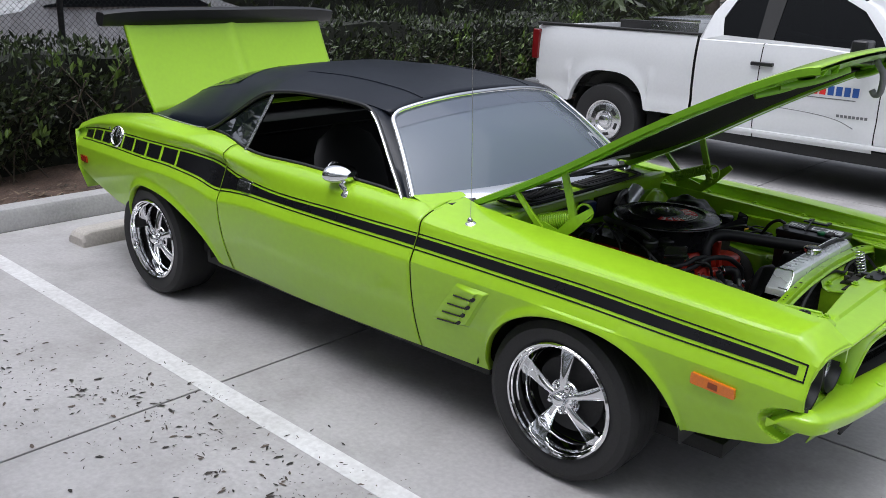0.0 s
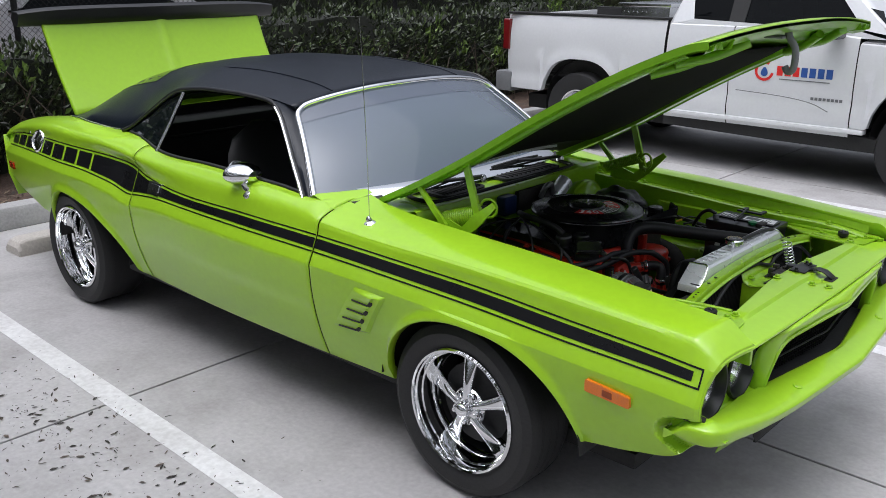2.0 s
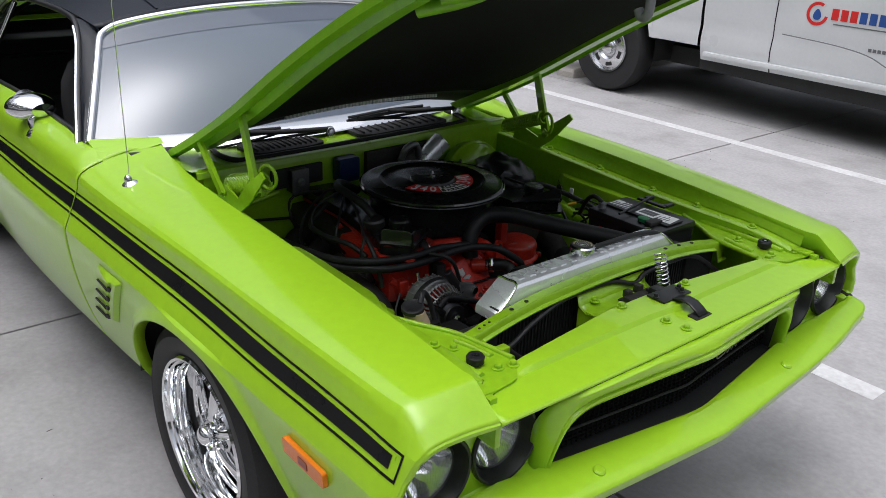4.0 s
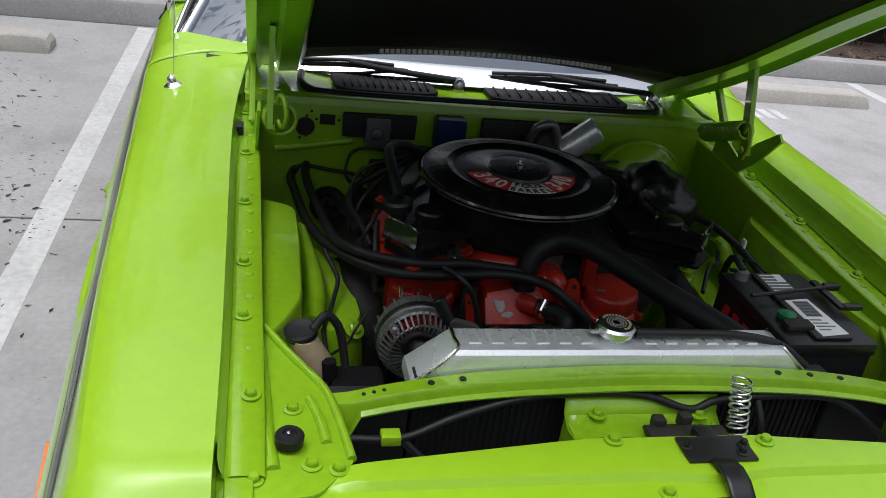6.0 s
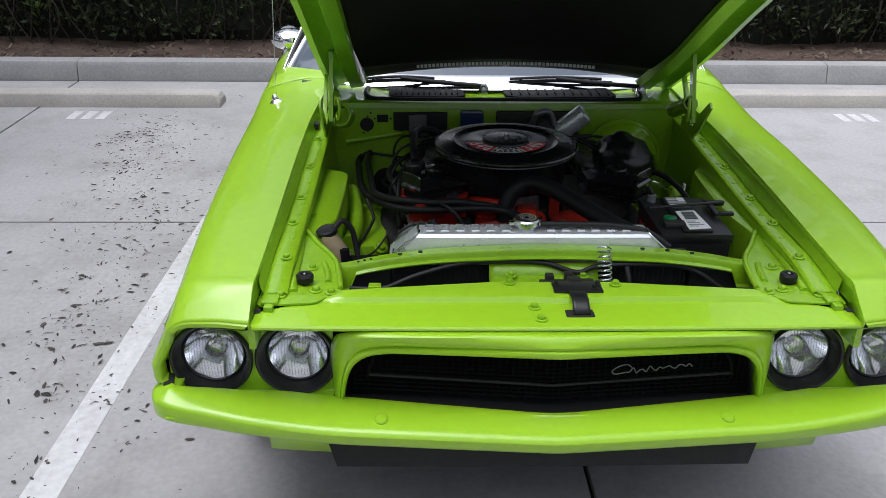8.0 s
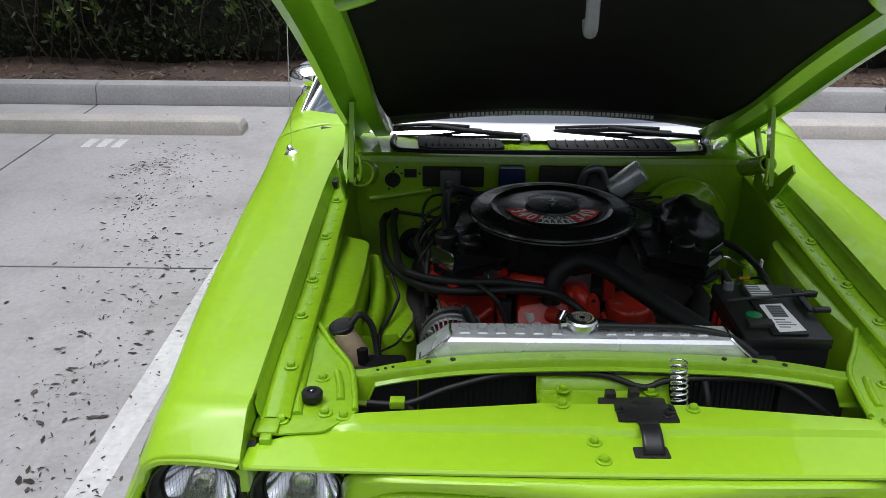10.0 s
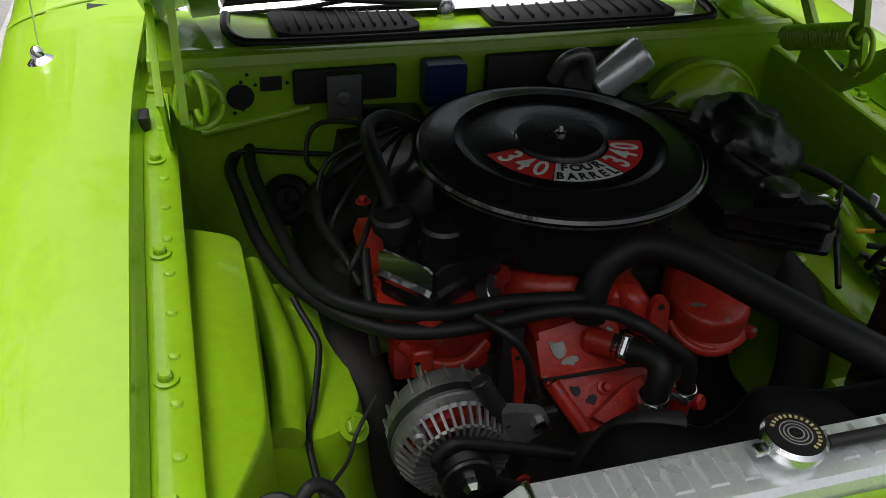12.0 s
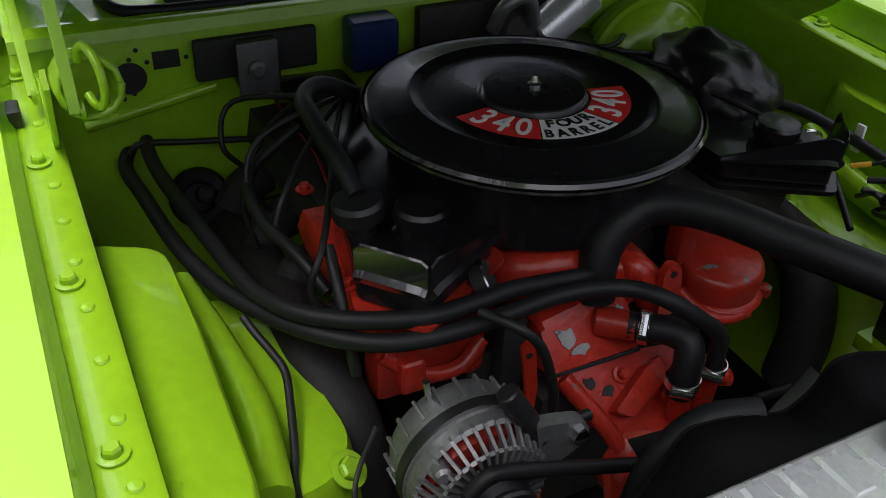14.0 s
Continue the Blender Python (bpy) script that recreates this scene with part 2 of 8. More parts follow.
# chips down to bare metal and oily grime on the engine paint
en, el = ENGINE.node_tree.nodes, ENGINE.node_tree.links
paint = en["Principled BSDF"].inputs["Base Color"].links[0].from_socket
where = en.new("ShaderNodeTexCoord")
for size, low, high, shade in ((7.0, 0.44, 0.74, (0.10, 0.012, 0.008, 1)), (34.0, 0.665, 0.69, (0.16, 0.15, 0.14, 1))):
    spots, gate, blend = en.new("ShaderNodeTexNoise"), en.new("ShaderNodeMapRange"), en.new("ShaderNodeMix")
    spots.inputs["Scale"].default_value, spots.inputs["Detail"].default_value = size, 6
    gate.inputs["From Min"].default_value, gate.inputs["From Max"].default_value = low, high
    blend.data_type = "RGBA"
    blend.inputs["B"].default_value = shade
    el.new(where.outputs["Object"], spots.inputs["Vector"])
    el.new(spots.outputs["Fac"], gate.inputs["Value"])
    el.new(gate.outputs["Result"], blend.inputs["Factor"])
    el.new(paint, blend.inputs["A"])
    paint = blend.outputs["Result"]
el.new(paint, en["Principled BSDF"].inputs["Base Color"])
# greasy metal; on block, heads and timing cover the dark also stands for shade
GREASE_SHADE = material("greasy_shaded_metal", (0.030, 0.027, 0.024), 0.6, 0.2, 0.35, 12, 120, bump=0.001)
CHIP = material("bare_grey_metal", (0.42, 0.41, 0.40), 0.5, 0.2, 0.2, 40, 160)
WINDING = material("red_winding", (0.28, 0.02, 0.015), 0.4, 0.0, 0.3, 60, 300)
AMBER = material("amber_lens", (0.80, 0.20, 0.01), 0.15, 0.0, 0.08, 20, 200, coat=0.5)
RED_LENS = material("red_lens", (0.45, 0.03, 0.012), 0.18, 0.0, 0.1, 20, 200, coat=0.5)
WHITE = material("truck_white_paint", (0.70, 0.71, 0.72), 0.3, 0.0, 0.03, 2, 40, coat=0.6)
DECAL_RED = material("decal_red", (0.72, 0.028, 0.026), 0.4, 0.0, 0.06, 20, 200)
DECAL_WHITE = material("decal_white", (0.88, 0.88, 0.87), 0.4, 0.0, 0.04, 20, 200)
DECAL_BLUE = material("decal_blue", (0.03, 0.09, 0.32), 0.4, 0.0, 0.06, 20, 200)
TAN = material("bottle_plastic", (0.52, 0.40, 0.25), 0.45, 0.0, 0.12, 14, 90)
BLUE = material("blue_plastic", (0.008, 0.024, 0.10), 0.4, 0.0, 0.15, 14, 90)
GREEN_CAP = material("green_plastic", (0.01, 0.16, 0.05), 0.35, 0.0, 0.1, 14, 90)
GREY = material("grey_plastic", (0.16, 0.165, 0.17), 0.5, 0.0, 0.12, 14, 90)
CLOTH = material("black_upholstery", (0.018, 0.018, 0.019), 0.6, 0.0, 0.2, 8, 260, bump=0.0006)
# the windshield's blue-grey body colour stands for the sky's veiling reflection
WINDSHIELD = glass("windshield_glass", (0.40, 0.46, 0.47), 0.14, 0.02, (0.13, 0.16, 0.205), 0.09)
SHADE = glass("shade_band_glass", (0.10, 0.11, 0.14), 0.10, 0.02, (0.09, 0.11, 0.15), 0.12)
REAR_GLASS = glass("rear_glass", (0.22, 0.27, 0.25), 0.8, 0.02, (0.02, 0.024, 0.024), 0.06)
QUARTER_GLASS = glass("quarter_glass", (0.10, 0.12, 0.12), 0.3, 0.02, (0.012, 0.018, 0.02), 0.42)
TRUCK_GLASS = glass("tinted_glass", (0.05, 0.06, 0.06), 0.25, 0.01, (0.005, 0.006, 0.007), 0.022, 0.3)
LENS = glass("lamp_lens", (0.98, 0.98, 0.98), 0.98, 0.03, (0.92, 0.93, 0.95), 0.06)
RIB = glass("lens_rib_glass", (0.9, 0.9, 0.9), 0.78, 0.1, (0.92, 0.93, 0.95))


# ---- the muscle car: x ahead from the front axle, y to its left, z up ----
car = thing("muscle_car", "lime green two-door muscle car, black stripes, hood and trunk open", "car")
GAUGE[:] = [1.014, 0.0105]

crease = curve1([(-3.8, 0.765), (-3.59, 0.785), (-3.08, 0.812), (-2.8, 0.815), (-2.46, 0.812), (-2.25, 0.79), (-2.09, 0.757), (-1.98, 0.768), (-1.77, 0.779),
                 (-1.13, 0.777), (-0.63, 0.773), (-0.2, 0.76), (0.05, 0.75), (0.485, 0.728), (0.78, 0.716), (0.92, 0.708)])
band_top = curve1([(-3.8, 0.81), (-3.58, 0.85), (-3.06, 0.895), (-2.82, 0.902), (-2.4, 0.905), (-2.19, 0.892), (-1.95, 0.85), (-1.77, 0.834), (-1.13, 0.829),
                   (-0.63, 0.826), (-0.2, 0.814), (0.05, 0.805), (0.485, 0.78), (0.78, 0.762), (0.92, 0.75)])
wide = curve1([(-3.8, 0.78), (-3.64, 0.815), (-3.2, 0.885), (-2.8, 0.928), (-2.4, 0.932), (-2.09, 0.914), (-1.9, 0.918), (-1.5, 0.932), (-1.1, 0.935), (-0.66, 0.928),
               (-0.3, 0.917), (0.1, 0.902), (0.4, 0.896), (0.58, 0.889), (0.74, 0.884), (0.87, 0.879), (0.92, 0.872)])
sill = curve1([(-3.8, 0.58), (-3.6, 0.54), (-3.2, 0.47), (-3.03, 0.43), (-2.97, 0.35), (-2.8, 0.34), (0.3, 0.335), (0.46, 0.385), (0.69, 0.437), (0.82, 0.485), (0.87, 0.530), (0.92, 0.550)])
shoulder_w = curve1([(-3.8, 0.765), (-3.6, 0.79), (-3.2, 0.83), (-2.8, 0.86), (-2.4, 0.87), (-2.1, 0.865), (-1.6, 0.872), (-1.1, 0.872), (-0.8, 0.862), (-0.5, 0.852), (0.0, 0.842), (0.5, 0.826), (0.78, 0.808), (0.92, 0.796)])
shoulder_z = curve1([(-3.8, 0.80), (-3.6, 0.865), (-3.2, 0.94), (-2.8, 0.965), (-2.4, 0.965), (-2.1, 0.93), (-1.6, 0.905), (-1.1, 0.898), (-0.8, 0.89), (-0.5, 0.870), (0.0, 0.860), (0.5, 0.839), (0.78, 0.821), (0.824, 0.8182), (0.827, 0.8170), (0.835, 0.8131), (0.860, 0.8010), (0.890, 0.7865), (0.92, 0.772)])
inner_w = curve1([(-3.8, 0.70), (-2.9, 0.715), (-2.4, 0.735), (-2.15, 0.76), (-2.0, 0.785), (-1.5, 0.795), (-1.0, 0.792), (-0.83, 0.785), (-0.76, 0.76), (-0.70, 0.612), (-0.6, 0.622), (-0.3, 0.643), (0.0, 0.647), (0.5, 0.646), (0.92, 0.651)])
inner_z = curve1([(-3.8, 0.85), (-3.6, 0.91), (-3.2, 0.98), (-2.9, 1.005), (-2.4, 1.0), (-2.15, 0.99), (-2.0, 0.962), (-1.5, 0.953), (-1.0, 0.94), (-0.83, 0.93), (-0.73, 0.936), (-0.6, 0.916), (-0.5, 0.908), (-0.2, 0.895),
                  (0.1, 0.884), (0.4, 0.868), (0.65, 0.850), (0.80, 0.838), (0.843, 0.8352), (0.846, 0.8335), (0.853, 0.8283), (0.870, 0.8155), (0.895, 0.7967), (0.92, 0.778)])


def arch(x):
    """Height of the wheel opening over x, or 0."""
    best = 0.0
    for c, back, ahead, top, p in ((0.06, 0.395, 0.44, 0.672, 2.3), (-2.72, 0.30, 0.565, 0.658, 2.0)):
        u = (x - c) / (ahead if x > c else back)
        if abs(u) < 1:
            q = p if not (c < -1 and x > c) else 1.9
            best = max(best, 0.30 + (top - 0.30) * (1 - abs(u) ** q) ** (1 / q))
    return best


def cove(x, z):
    """Depth of the hollow in the fender behind the end of the bumper."""
    if x < 0.70 or z > 0.64:
        return 0.0
    r = math.hypot(max(0.0, 0.86 - x) / 0.115, (z - 0.550) / 0.064)
    t = max(0.0, min(1.0, (1 - r) / 0.28))
    return 0.038 * t * t * (3 - 2 * t)


def fender_front(w, z):
    """Where the fender ends ahead: upright by the lamps, further ahead on top."""
    top = 0.920 - 0.026 * max(0.0, min(1.0, (w - 0.65) / 0.18))
    t = max(0.0, min(1.0, (z - 0.70) / 0.065))
    return 0.877 * (1 - t) + top * t


def side_w(x, z):
    """Half width of the body side at a place."""
    zc, wm = crease(x), wide(x)
    zm = zc - 0.058
    if z >= zc:
        return wm - 0.026 - 0.40 * (z - zc)
    if z >= zm:
        t = (zc - z) / 0.058
        return wm - 0.026 * max(0.0, 1 - t) ** 1.1
    u = (zm - z) / (zm - 0.34)
    return wm - 0.010 * max(0, u) - 0.067 * max(0, u) ** 2.1 - cove(x, z)


def profile(x):
    zc, zt = crease(x), band_top(x)
    low = max(sill(x), arch(x))
    lip = arch(x) > sill(x)
    zm = zc - 0.058
    low = min(low, zm - 0.02)
    out = []
    for i in range(25):
        z = low + (zm - low) * (i / 24) ** 1.1
        w = side_w(x, z)
        if lip:
            w += 0.013 * math.exp(-(((z - low) / 0.028) ** 2))
        out.append((w, z))
    if lip:
        out = [(out[0][0] - 0.035, low - 0.004), (out[0][0] - 0.004, low - 0.003)] + out
    else:
        out = [(out[0][0] - 0.05, low - 0.004), (out[0][0] - 0.006, low - 0.003)] + out
    out += [(side_w(x, z), z) for z in (zm + 0.006, zm + 0.03, zc - 0.004)]
    out += [(side_w(x, z), z) for z in span(zc, zt, 4)]
    t, s, e = (side_w(x, zt), zt), (shoulder_w(x), shoulder_z(x)), (inner_w(x), inner_z(x))
    pts = spline([Vector((*t, 0)), Vector((*s, 0)), Vector(((s[0] + e[0]) / 2, s[1] * 0.30 + e[1] * 0.70 + 0.004, 0)), Vector((*e, 0))], 5)
    out += [(p.x, p.y) for p in pts[1:]]
    out.append((e[0] - 0.004, e[1] - (0.012 if x < 0.78 else 0.045)))
    return out


def skin(x0, x1, n):
    rows = []
    for x in span(x0, x1, n):
        k = max(0.0, (x - 0.866) / 0.052)
        rows.append([(x if k == 0 else 0.866 + k * (fender_front(w, z) - 0.866), -w, z) for w, z in profile(x)])
    return sheet(rows)


for name, x0, x1, n in (("front_fender", -0.690, 0.918, 201), ("door", -2.055, -0.698, 70), ("quarter_panel", -3.80, -2.063, 200)):
    geo = skin(x0, x1, n)
    soft = 17 if name == "front_fender" else 40
    part(name, geo, LIME, car, smooth=soft, thick=0.003)
    part(name, flip_y(geo), LIME, car, smooth=soft, thick=0.003)


def side_strip(name, x0, x1, lo, hi, n=80, lift=0.0018, mat=STRIPE, label=""):
    rows = []
    for x in span(x0, x1, n):
        a, b = lo(x), hi(x)
        rows.append([(x, -side_w(x, z) - lift, z) for z in span(a, b, 4)])
    geo = sheet(rows)
    part(name, geo, mat, car, label)
    part(name, flip_y(geo), mat, car, label)


# broad black stripe with fine lines above and below, broken at the door gaps
def edge_low(x):
    return crease(x) + 0.004


def edge_high(x):
    return edge_low(x) + (band_top(x) - crease(x) - 0.018)


for x0, x1 in ((-0.690, 0.839), (-2.055, -0.698), (-2.43, -2.063)):
    side_strip("side_stripe", x0, x1, edge_low, edge_high, label="broad glossy black side stripe")
    side_strip("pinstripe", x0, x1 + (0.0245 if x1 > 0 else 0), lambda x: crease(x) - 0.011, lambda x: crease(x) - 0.006)
    side_strip("pinstripe", x0, x1 + (0.0245 if x1 > 0 else 0), lambda x: edge_high(x) + 0.009, lambda x: edge_high(x) + 0.014)
side_strip("pinstripe", 0.8605, 0.8655, lambda x: crease(x) - 0.011, lambda x: edge_high(x) + 0.014, 3)
dash_edges = [-2.45 - 0.152 * i for i in range(9)]
for i in range(8):
    side_strip("stripe_block", dash_edges[i + 1] + 0.024, dash_edges[i], edge_low, lambda x: band_top(x) - 0.014, 6)
side_strip("pinstripe", -3.70, -2.43, lambda x: crease(x) - 0.011, lambda x: crease(x) - 0.006)
side_strip("pinstripe", -3.70, -2.43, lambda x: band_top(x) - 0.005, lambda x: band_top(x))

# louvred scoop ahead of the door
def louvre_at(u, v):
    """Place on the scoop plate: u along, v up, both 0 to 1."""
    lo0, lo1, hi0, hi1 = (-0.593, 0.492), (-0.398, 0.512), (-0.444, 0.690), (-0.290, 0.684)
    x = (lo0[0] * (1 - u) + lo1[0] * u) * (1 - v) + (hi0[0] * (1 - u) + hi1[0] * u) * v
    z = (lo0[1] * (1 - u) + lo1[1] * u) * (1 - v) + (hi0[1] * (1 - u) + hi1[1] * u) * v
    return x, z


def louvre_lift(u, v):
    """Relief of the scoop: flush at the rear, proud ahead, with four ramps."""
    edge = min(1.0, (1 - u) / 0.07, v / 0.06, (1 - v) / 0.06)
    ramp = ((v - 0.05) / 0.225) % 1.0
    body = 0.003 + 0.010 * min(1.0, u / 0.75)
    if u < 0.74:
        body += 0.010 * (u / 0.74) * ramp * (1.0 if ramp < 0.86 else max(0.0, (1 - ramp) / 0.14))
    return max(0.0, edge) * body


for flip in (False, True):
    rows = []
    for i in range(29):
        row = []
        for j in range(57):
            x, z = louvre_at(i / 28, j / 56)
            row.append((x, -side_w(x, z) - 0.0008 - louvre_lift(i / 28, j / 56), z))
        rows.append(row)
    geo = sheet(rows)
    scoop = part("louvre_plate", flip_y(geo) if flip else geo, LIME, car, "raised louvred scoop plate", smooth=40)
    for k in range(4):
        v = 0.055 + 0.225 * k
        pts = []
        for u in span(0.16, 0.70, 9):
            x, z = louvre_at(u, v)
            pts.append((x, -side_w(x, z) - 0.0035 - louvre_lift(u, v + 0.01), z))
        geo = hose(pts, 0.0032, 6, 2)
        part("slot", flip_y(geo) if flip else geo, MATT, scoop)
        a, b = louvre_at(0.715, v + 0.012), louvre_at(0.735, v + 0.10)
        geo = hose([(a[0], -side_w(*a) - 0.010, a[1]), (a[0] * 0.5 + b[0] * 0.5 + 0.003, -side_w(*a) - 0.012, a[1] * 0.5 + b[1] * 0.5), (b[0], -side_w(*b) - 0.012, b[1])], 0.0085, 8, 3)
        part("slot", flip_y(geo) if flip else geo, MATT, scoop)

# side marker lamps
for flip in (False, True):
    f = flip_y if flip else (lambda g: g)
    geo = prism(rounded([(0.530, 0.600), (0.532, 0.640), (0.677, 0.625), (0.678, 0.588)], 0.006), lambda u, v, d: (u, -side_w(u, v) - 0.001 - d, v), 0.012)
    lamp = part("marker_lamp", f(geo), AMBER, car, "amber front side marker lamp")
    geo = prism(rounded([(0.590, 0.604), (0.591, 0.624), (0.622, 0.621), (0.622, 0.600)], 0.003), lambda u, v, d: (u, -side_w(u, v) - 0.013 - d, v), 0.002)
    part("lens_window", f(geo), material("amber_dark", (0.30, 0.06, 0.01), 0.2), lamp)
    geo = prism(rounded([(-3.69, 0.628), (-3.69, 0.668), (-3.575, 0.672), (-3.575, 0.632)], 0.006), lambda u, v, d: (u, -side_w(u, v) - 0.001 - d, v), 0.010)
    part("marker_lamp", f(geo), RED_LENS, car, "red rear side marker lamp")

# flush door handles and the chrome fuel cap
for flip in (False, True):
    f = flip_y if flip else (lambda g: g)
    geo = prism(rounded([(-1.915, 0.782), (-1.918, 0.838), (-1.805, 0.838), (-1.802, 0.782)], 0.006), lambda u, v, d: (u, -side_w(u, v) - 0.001 - d, v), 0.006)
    h = part("door_handle", f(geo), CHROME, car, "flush chrome door handle")
    geo = prism(rounded([(-1.905, 0.800), (-1.907, 0.830), (-1.815, 0.830), (-1.813, 0.800)], 0.004), lambda u, v, d: (u, -side_w(u, v) - 0.0075 - d, v), 0.003)
    part("pull_plate", f(geo), STEEL, h)
y = -side_w(-3.12, 0.862)
cap = part("fuel_cap", lathe([(0.062, 0), (0.064, 0.012), (0.058, 0.020), (0.050, 0.022), (0.047, 0.016), (0.02, 0.020), (0.0, 0.024)], (-3.12, y + 0.004, 0.865), (0.05, -1, 0.3), 28), CHROME, car, "round chrome racing fuel cap")
for k in range(6):
    a = k * math.pi / 3
    part("cap_bolt", lathe([(0.006, 0), (0.006, 0.004), (0.0, 0.006)], (-3.12 + 0.054 * math.cos(a), y - 0.018 - 0.016 * math.sin(a), 0.87 + 0.052 * math.sin(a)), (0.05, -1, 0.3), 8), STEEL, cap)

# wheels
ARCH_R = 0.335


def wheel(x, y, r, width, name):
    """A five-spoke chrome wheel whose outer face looks to -y, about its own centre."""
    hub = thing(name, "", "")
    hub.parent = car
    hub.location = (x, y, r - 0.012)
    w, rt = width, r - 0.012
    prof = [(r * 0.66, -w / 2 + 0.02), (r * 0.74, -w / 2), (rt * 0.88, -w / 2 - 0.004), (rt * 0.965, -w / 2 + 0.012), (rt * 0.995, -w / 2 + 0.035), (rt, -w / 4), (rt, w / 4), (rt * 0.995, w / 2 - 0.035), (rt * 0.95, w / 2 - 0.008), (r * 0.75, w / 2), (r * 0.66, w / 2 - 0.02)]
    tyre = part("tyre", lathe([(a, -h) for a, h in prof], (0, 0, 0), (0, -1, 0), 64, cap=False), RUBBER, hub)
    for k in range(4):
        part("tread_groove", lathe([(rt + 0.0005, -0.004), (rt - 0.004, -0.0035), (rt - 0.004, 0.0035), (rt + 0.0005, 0.004)], (0, (k - 1.5) * w * 0.17, 0), (0, -1, 0), 64, cap=False), MATT, tyre)
    # height h runs outwards
    rim = [(r * 0.62, -w / 2 + 0.02), (r * 0.60, -0.05), (r * 0.585, w / 2 - 0.085), (r * 0.600, w / 2 - 0.046), (r * 0.603, w / 2 - 0.040), (r * 0.618, w / 2 - 0.036), (r * 0.622, w / 2 - 0.020), (r * 0.626, w / 2 - 0.015), (r * 0.642, w / 2 - 0.011), (r * 0.647, w / 2 - 0.003), (r * 0.668, w / 2), (r * 0.686, w / 2 - 0.006), (r * 0.688, w / 2 - 0.018)]
    part("rim", lathe(rim, (0, 0, 0), (0, -1, 0), 64, cap=False), CHROME, hub, "polished chrome rim")
    face = w / 2 - 0.050
    part("brake_drum", lathe([(r * 0.44, 0.0), (r * 0.44, 0.02), (r * 0.2, 0.025), (0.0, 0.03)], (0, 0, 0), (0, -1, 0), 32), MATT, hub)
    part("barrel", lathe([(r * 0.583, -w / 2 + 0.03), (r * 0.578, w / 2 - 0.105)], (0, 0, 0), (0, -1, 0), 48, cap=False), MATT, hub)
    for k in range(5):
        a = math.radians(90 + 72 * k + 4)
        ca, sa = math.cos(a), math.sin(a)
        rows = []
        for i in range(15):
            t = i / 14
            rad = 0.040 + (r * 0.590 - 0.040) * t
            half = 0.0185 + 0.022 * max(0.0, t - 0.22) ** 1.15 + 0.012 * max(0.0, (t - 0.86) / 0.14) ** 2
            out = face + 0.002 - 0.040 * t ** 1.7
            crown = 0.011 * (1 - 0.75 * t)
            scoop = 0.012 * max(0.0, t - 0.35)
            ring = []
            for q, h in ((-1, -0.030), (-1, -0.012), (-0.90, -0.003), (-0.60, crown * 0.55 - scoop * 0.5), (-0.25, crown - scoop), (0.25, crown - scoop), (0.60, crown * 0.55 - scoop * 0.5), (0.90, -0.003), (1, -0.012), (1, -0.030)):
                s = half * q
                ring.append((rad * ca - s * sa, -(out + h), rad * sa + s * ca))
            rows.append(ring)
        part("spoke", tube_solid(rows), CHROME, hub, smooth=50)
    part("spoke_ring", lathe([(r * 0.604, face - 0.022), (r * 0.582, face - 0.034), (r * 0.566, face - 0.044), (r * 0.563, face - 0.060)], (0, 0, 0), (0, -1, 0), 48, cap=False), CHROME, hub)
    part("hub", lathe([(0.070, face - 0.04), (0.070, face - 0.012), (0.064, face - 0.004), (0.050, face), (0.034, face + 0.002), (0.0, face + 0.002)], (0, 0, 0), (0, -1, 0), 32), CHROME, hub)
    part("centre_cap", lathe([(0.0285, face), (0.0285, face + 0.026), (0.026, face + 0.036), (0.019, face + 0.043), (0.010, face + 0.047), (0.0, face + 0.048)], (0, 0, 0), (0, -1, 0), 28), CHROME, hub)
    for k in range(5):
        a = math.radians(90 + 72 * k + 40)
        c = (0.050 * math.cos(a), 0, 0.050 * math.sin(a))
        part("nut_seat", lathe([(0.0165, face - 0.006), (0.0165, face + 0.003), (0.013, face + 0.0015)], c, (0, -1, 0), 20, cap=False), CHROME, hub)
        part("lug_nut", lathe([(0.0105, face - 0.004), (0.0105, face + 0.014), (0.007, face + 0.021), (0.0, face + 0.022)], c, (0, -1, 0), 6), CHROME, hub, smooth=20)
    part("valve_stem", rod((r * 0.50, -(face - 0.03), -r * 0.27), (r * 0.485, -(face - 0.008), -r * 0.262), 0.0035, n=8), STEEL, hub)
    return hub


GAUGE[:] = [1.0, 0.0]
for x, name, w in ((0.003, "front_wheel", 0.235), (-2.790, "rear_wheel", 0.265)):
    first = wheel(x, -0.748, ARCH_R, w, name)
    other = copy_thing(first, pose(x, 0.769, ARCH_R - 0.012, 0, 0, 180))
    other.parent = car
GAUGE[:] = [1.014, 0.0105]

# ---- front end ----
def nose(y):
    """Forward reach of the grille lip over y: it is peaked in the middle."""
    return 0.902 + 0.053 * max(0.0, 1 - abs(y) / 0.5)


def header_rear(y):
    a = abs(y)
    return 0.734 + 0.040 * max(0, (a - 0.13)) / 0.34 if a < 0.47 else 0.774 + (a - 0.47) * 0.5


def header_front(y):
    return 0.930 - 0.010 * (abs(y) / 0.645) ** 2


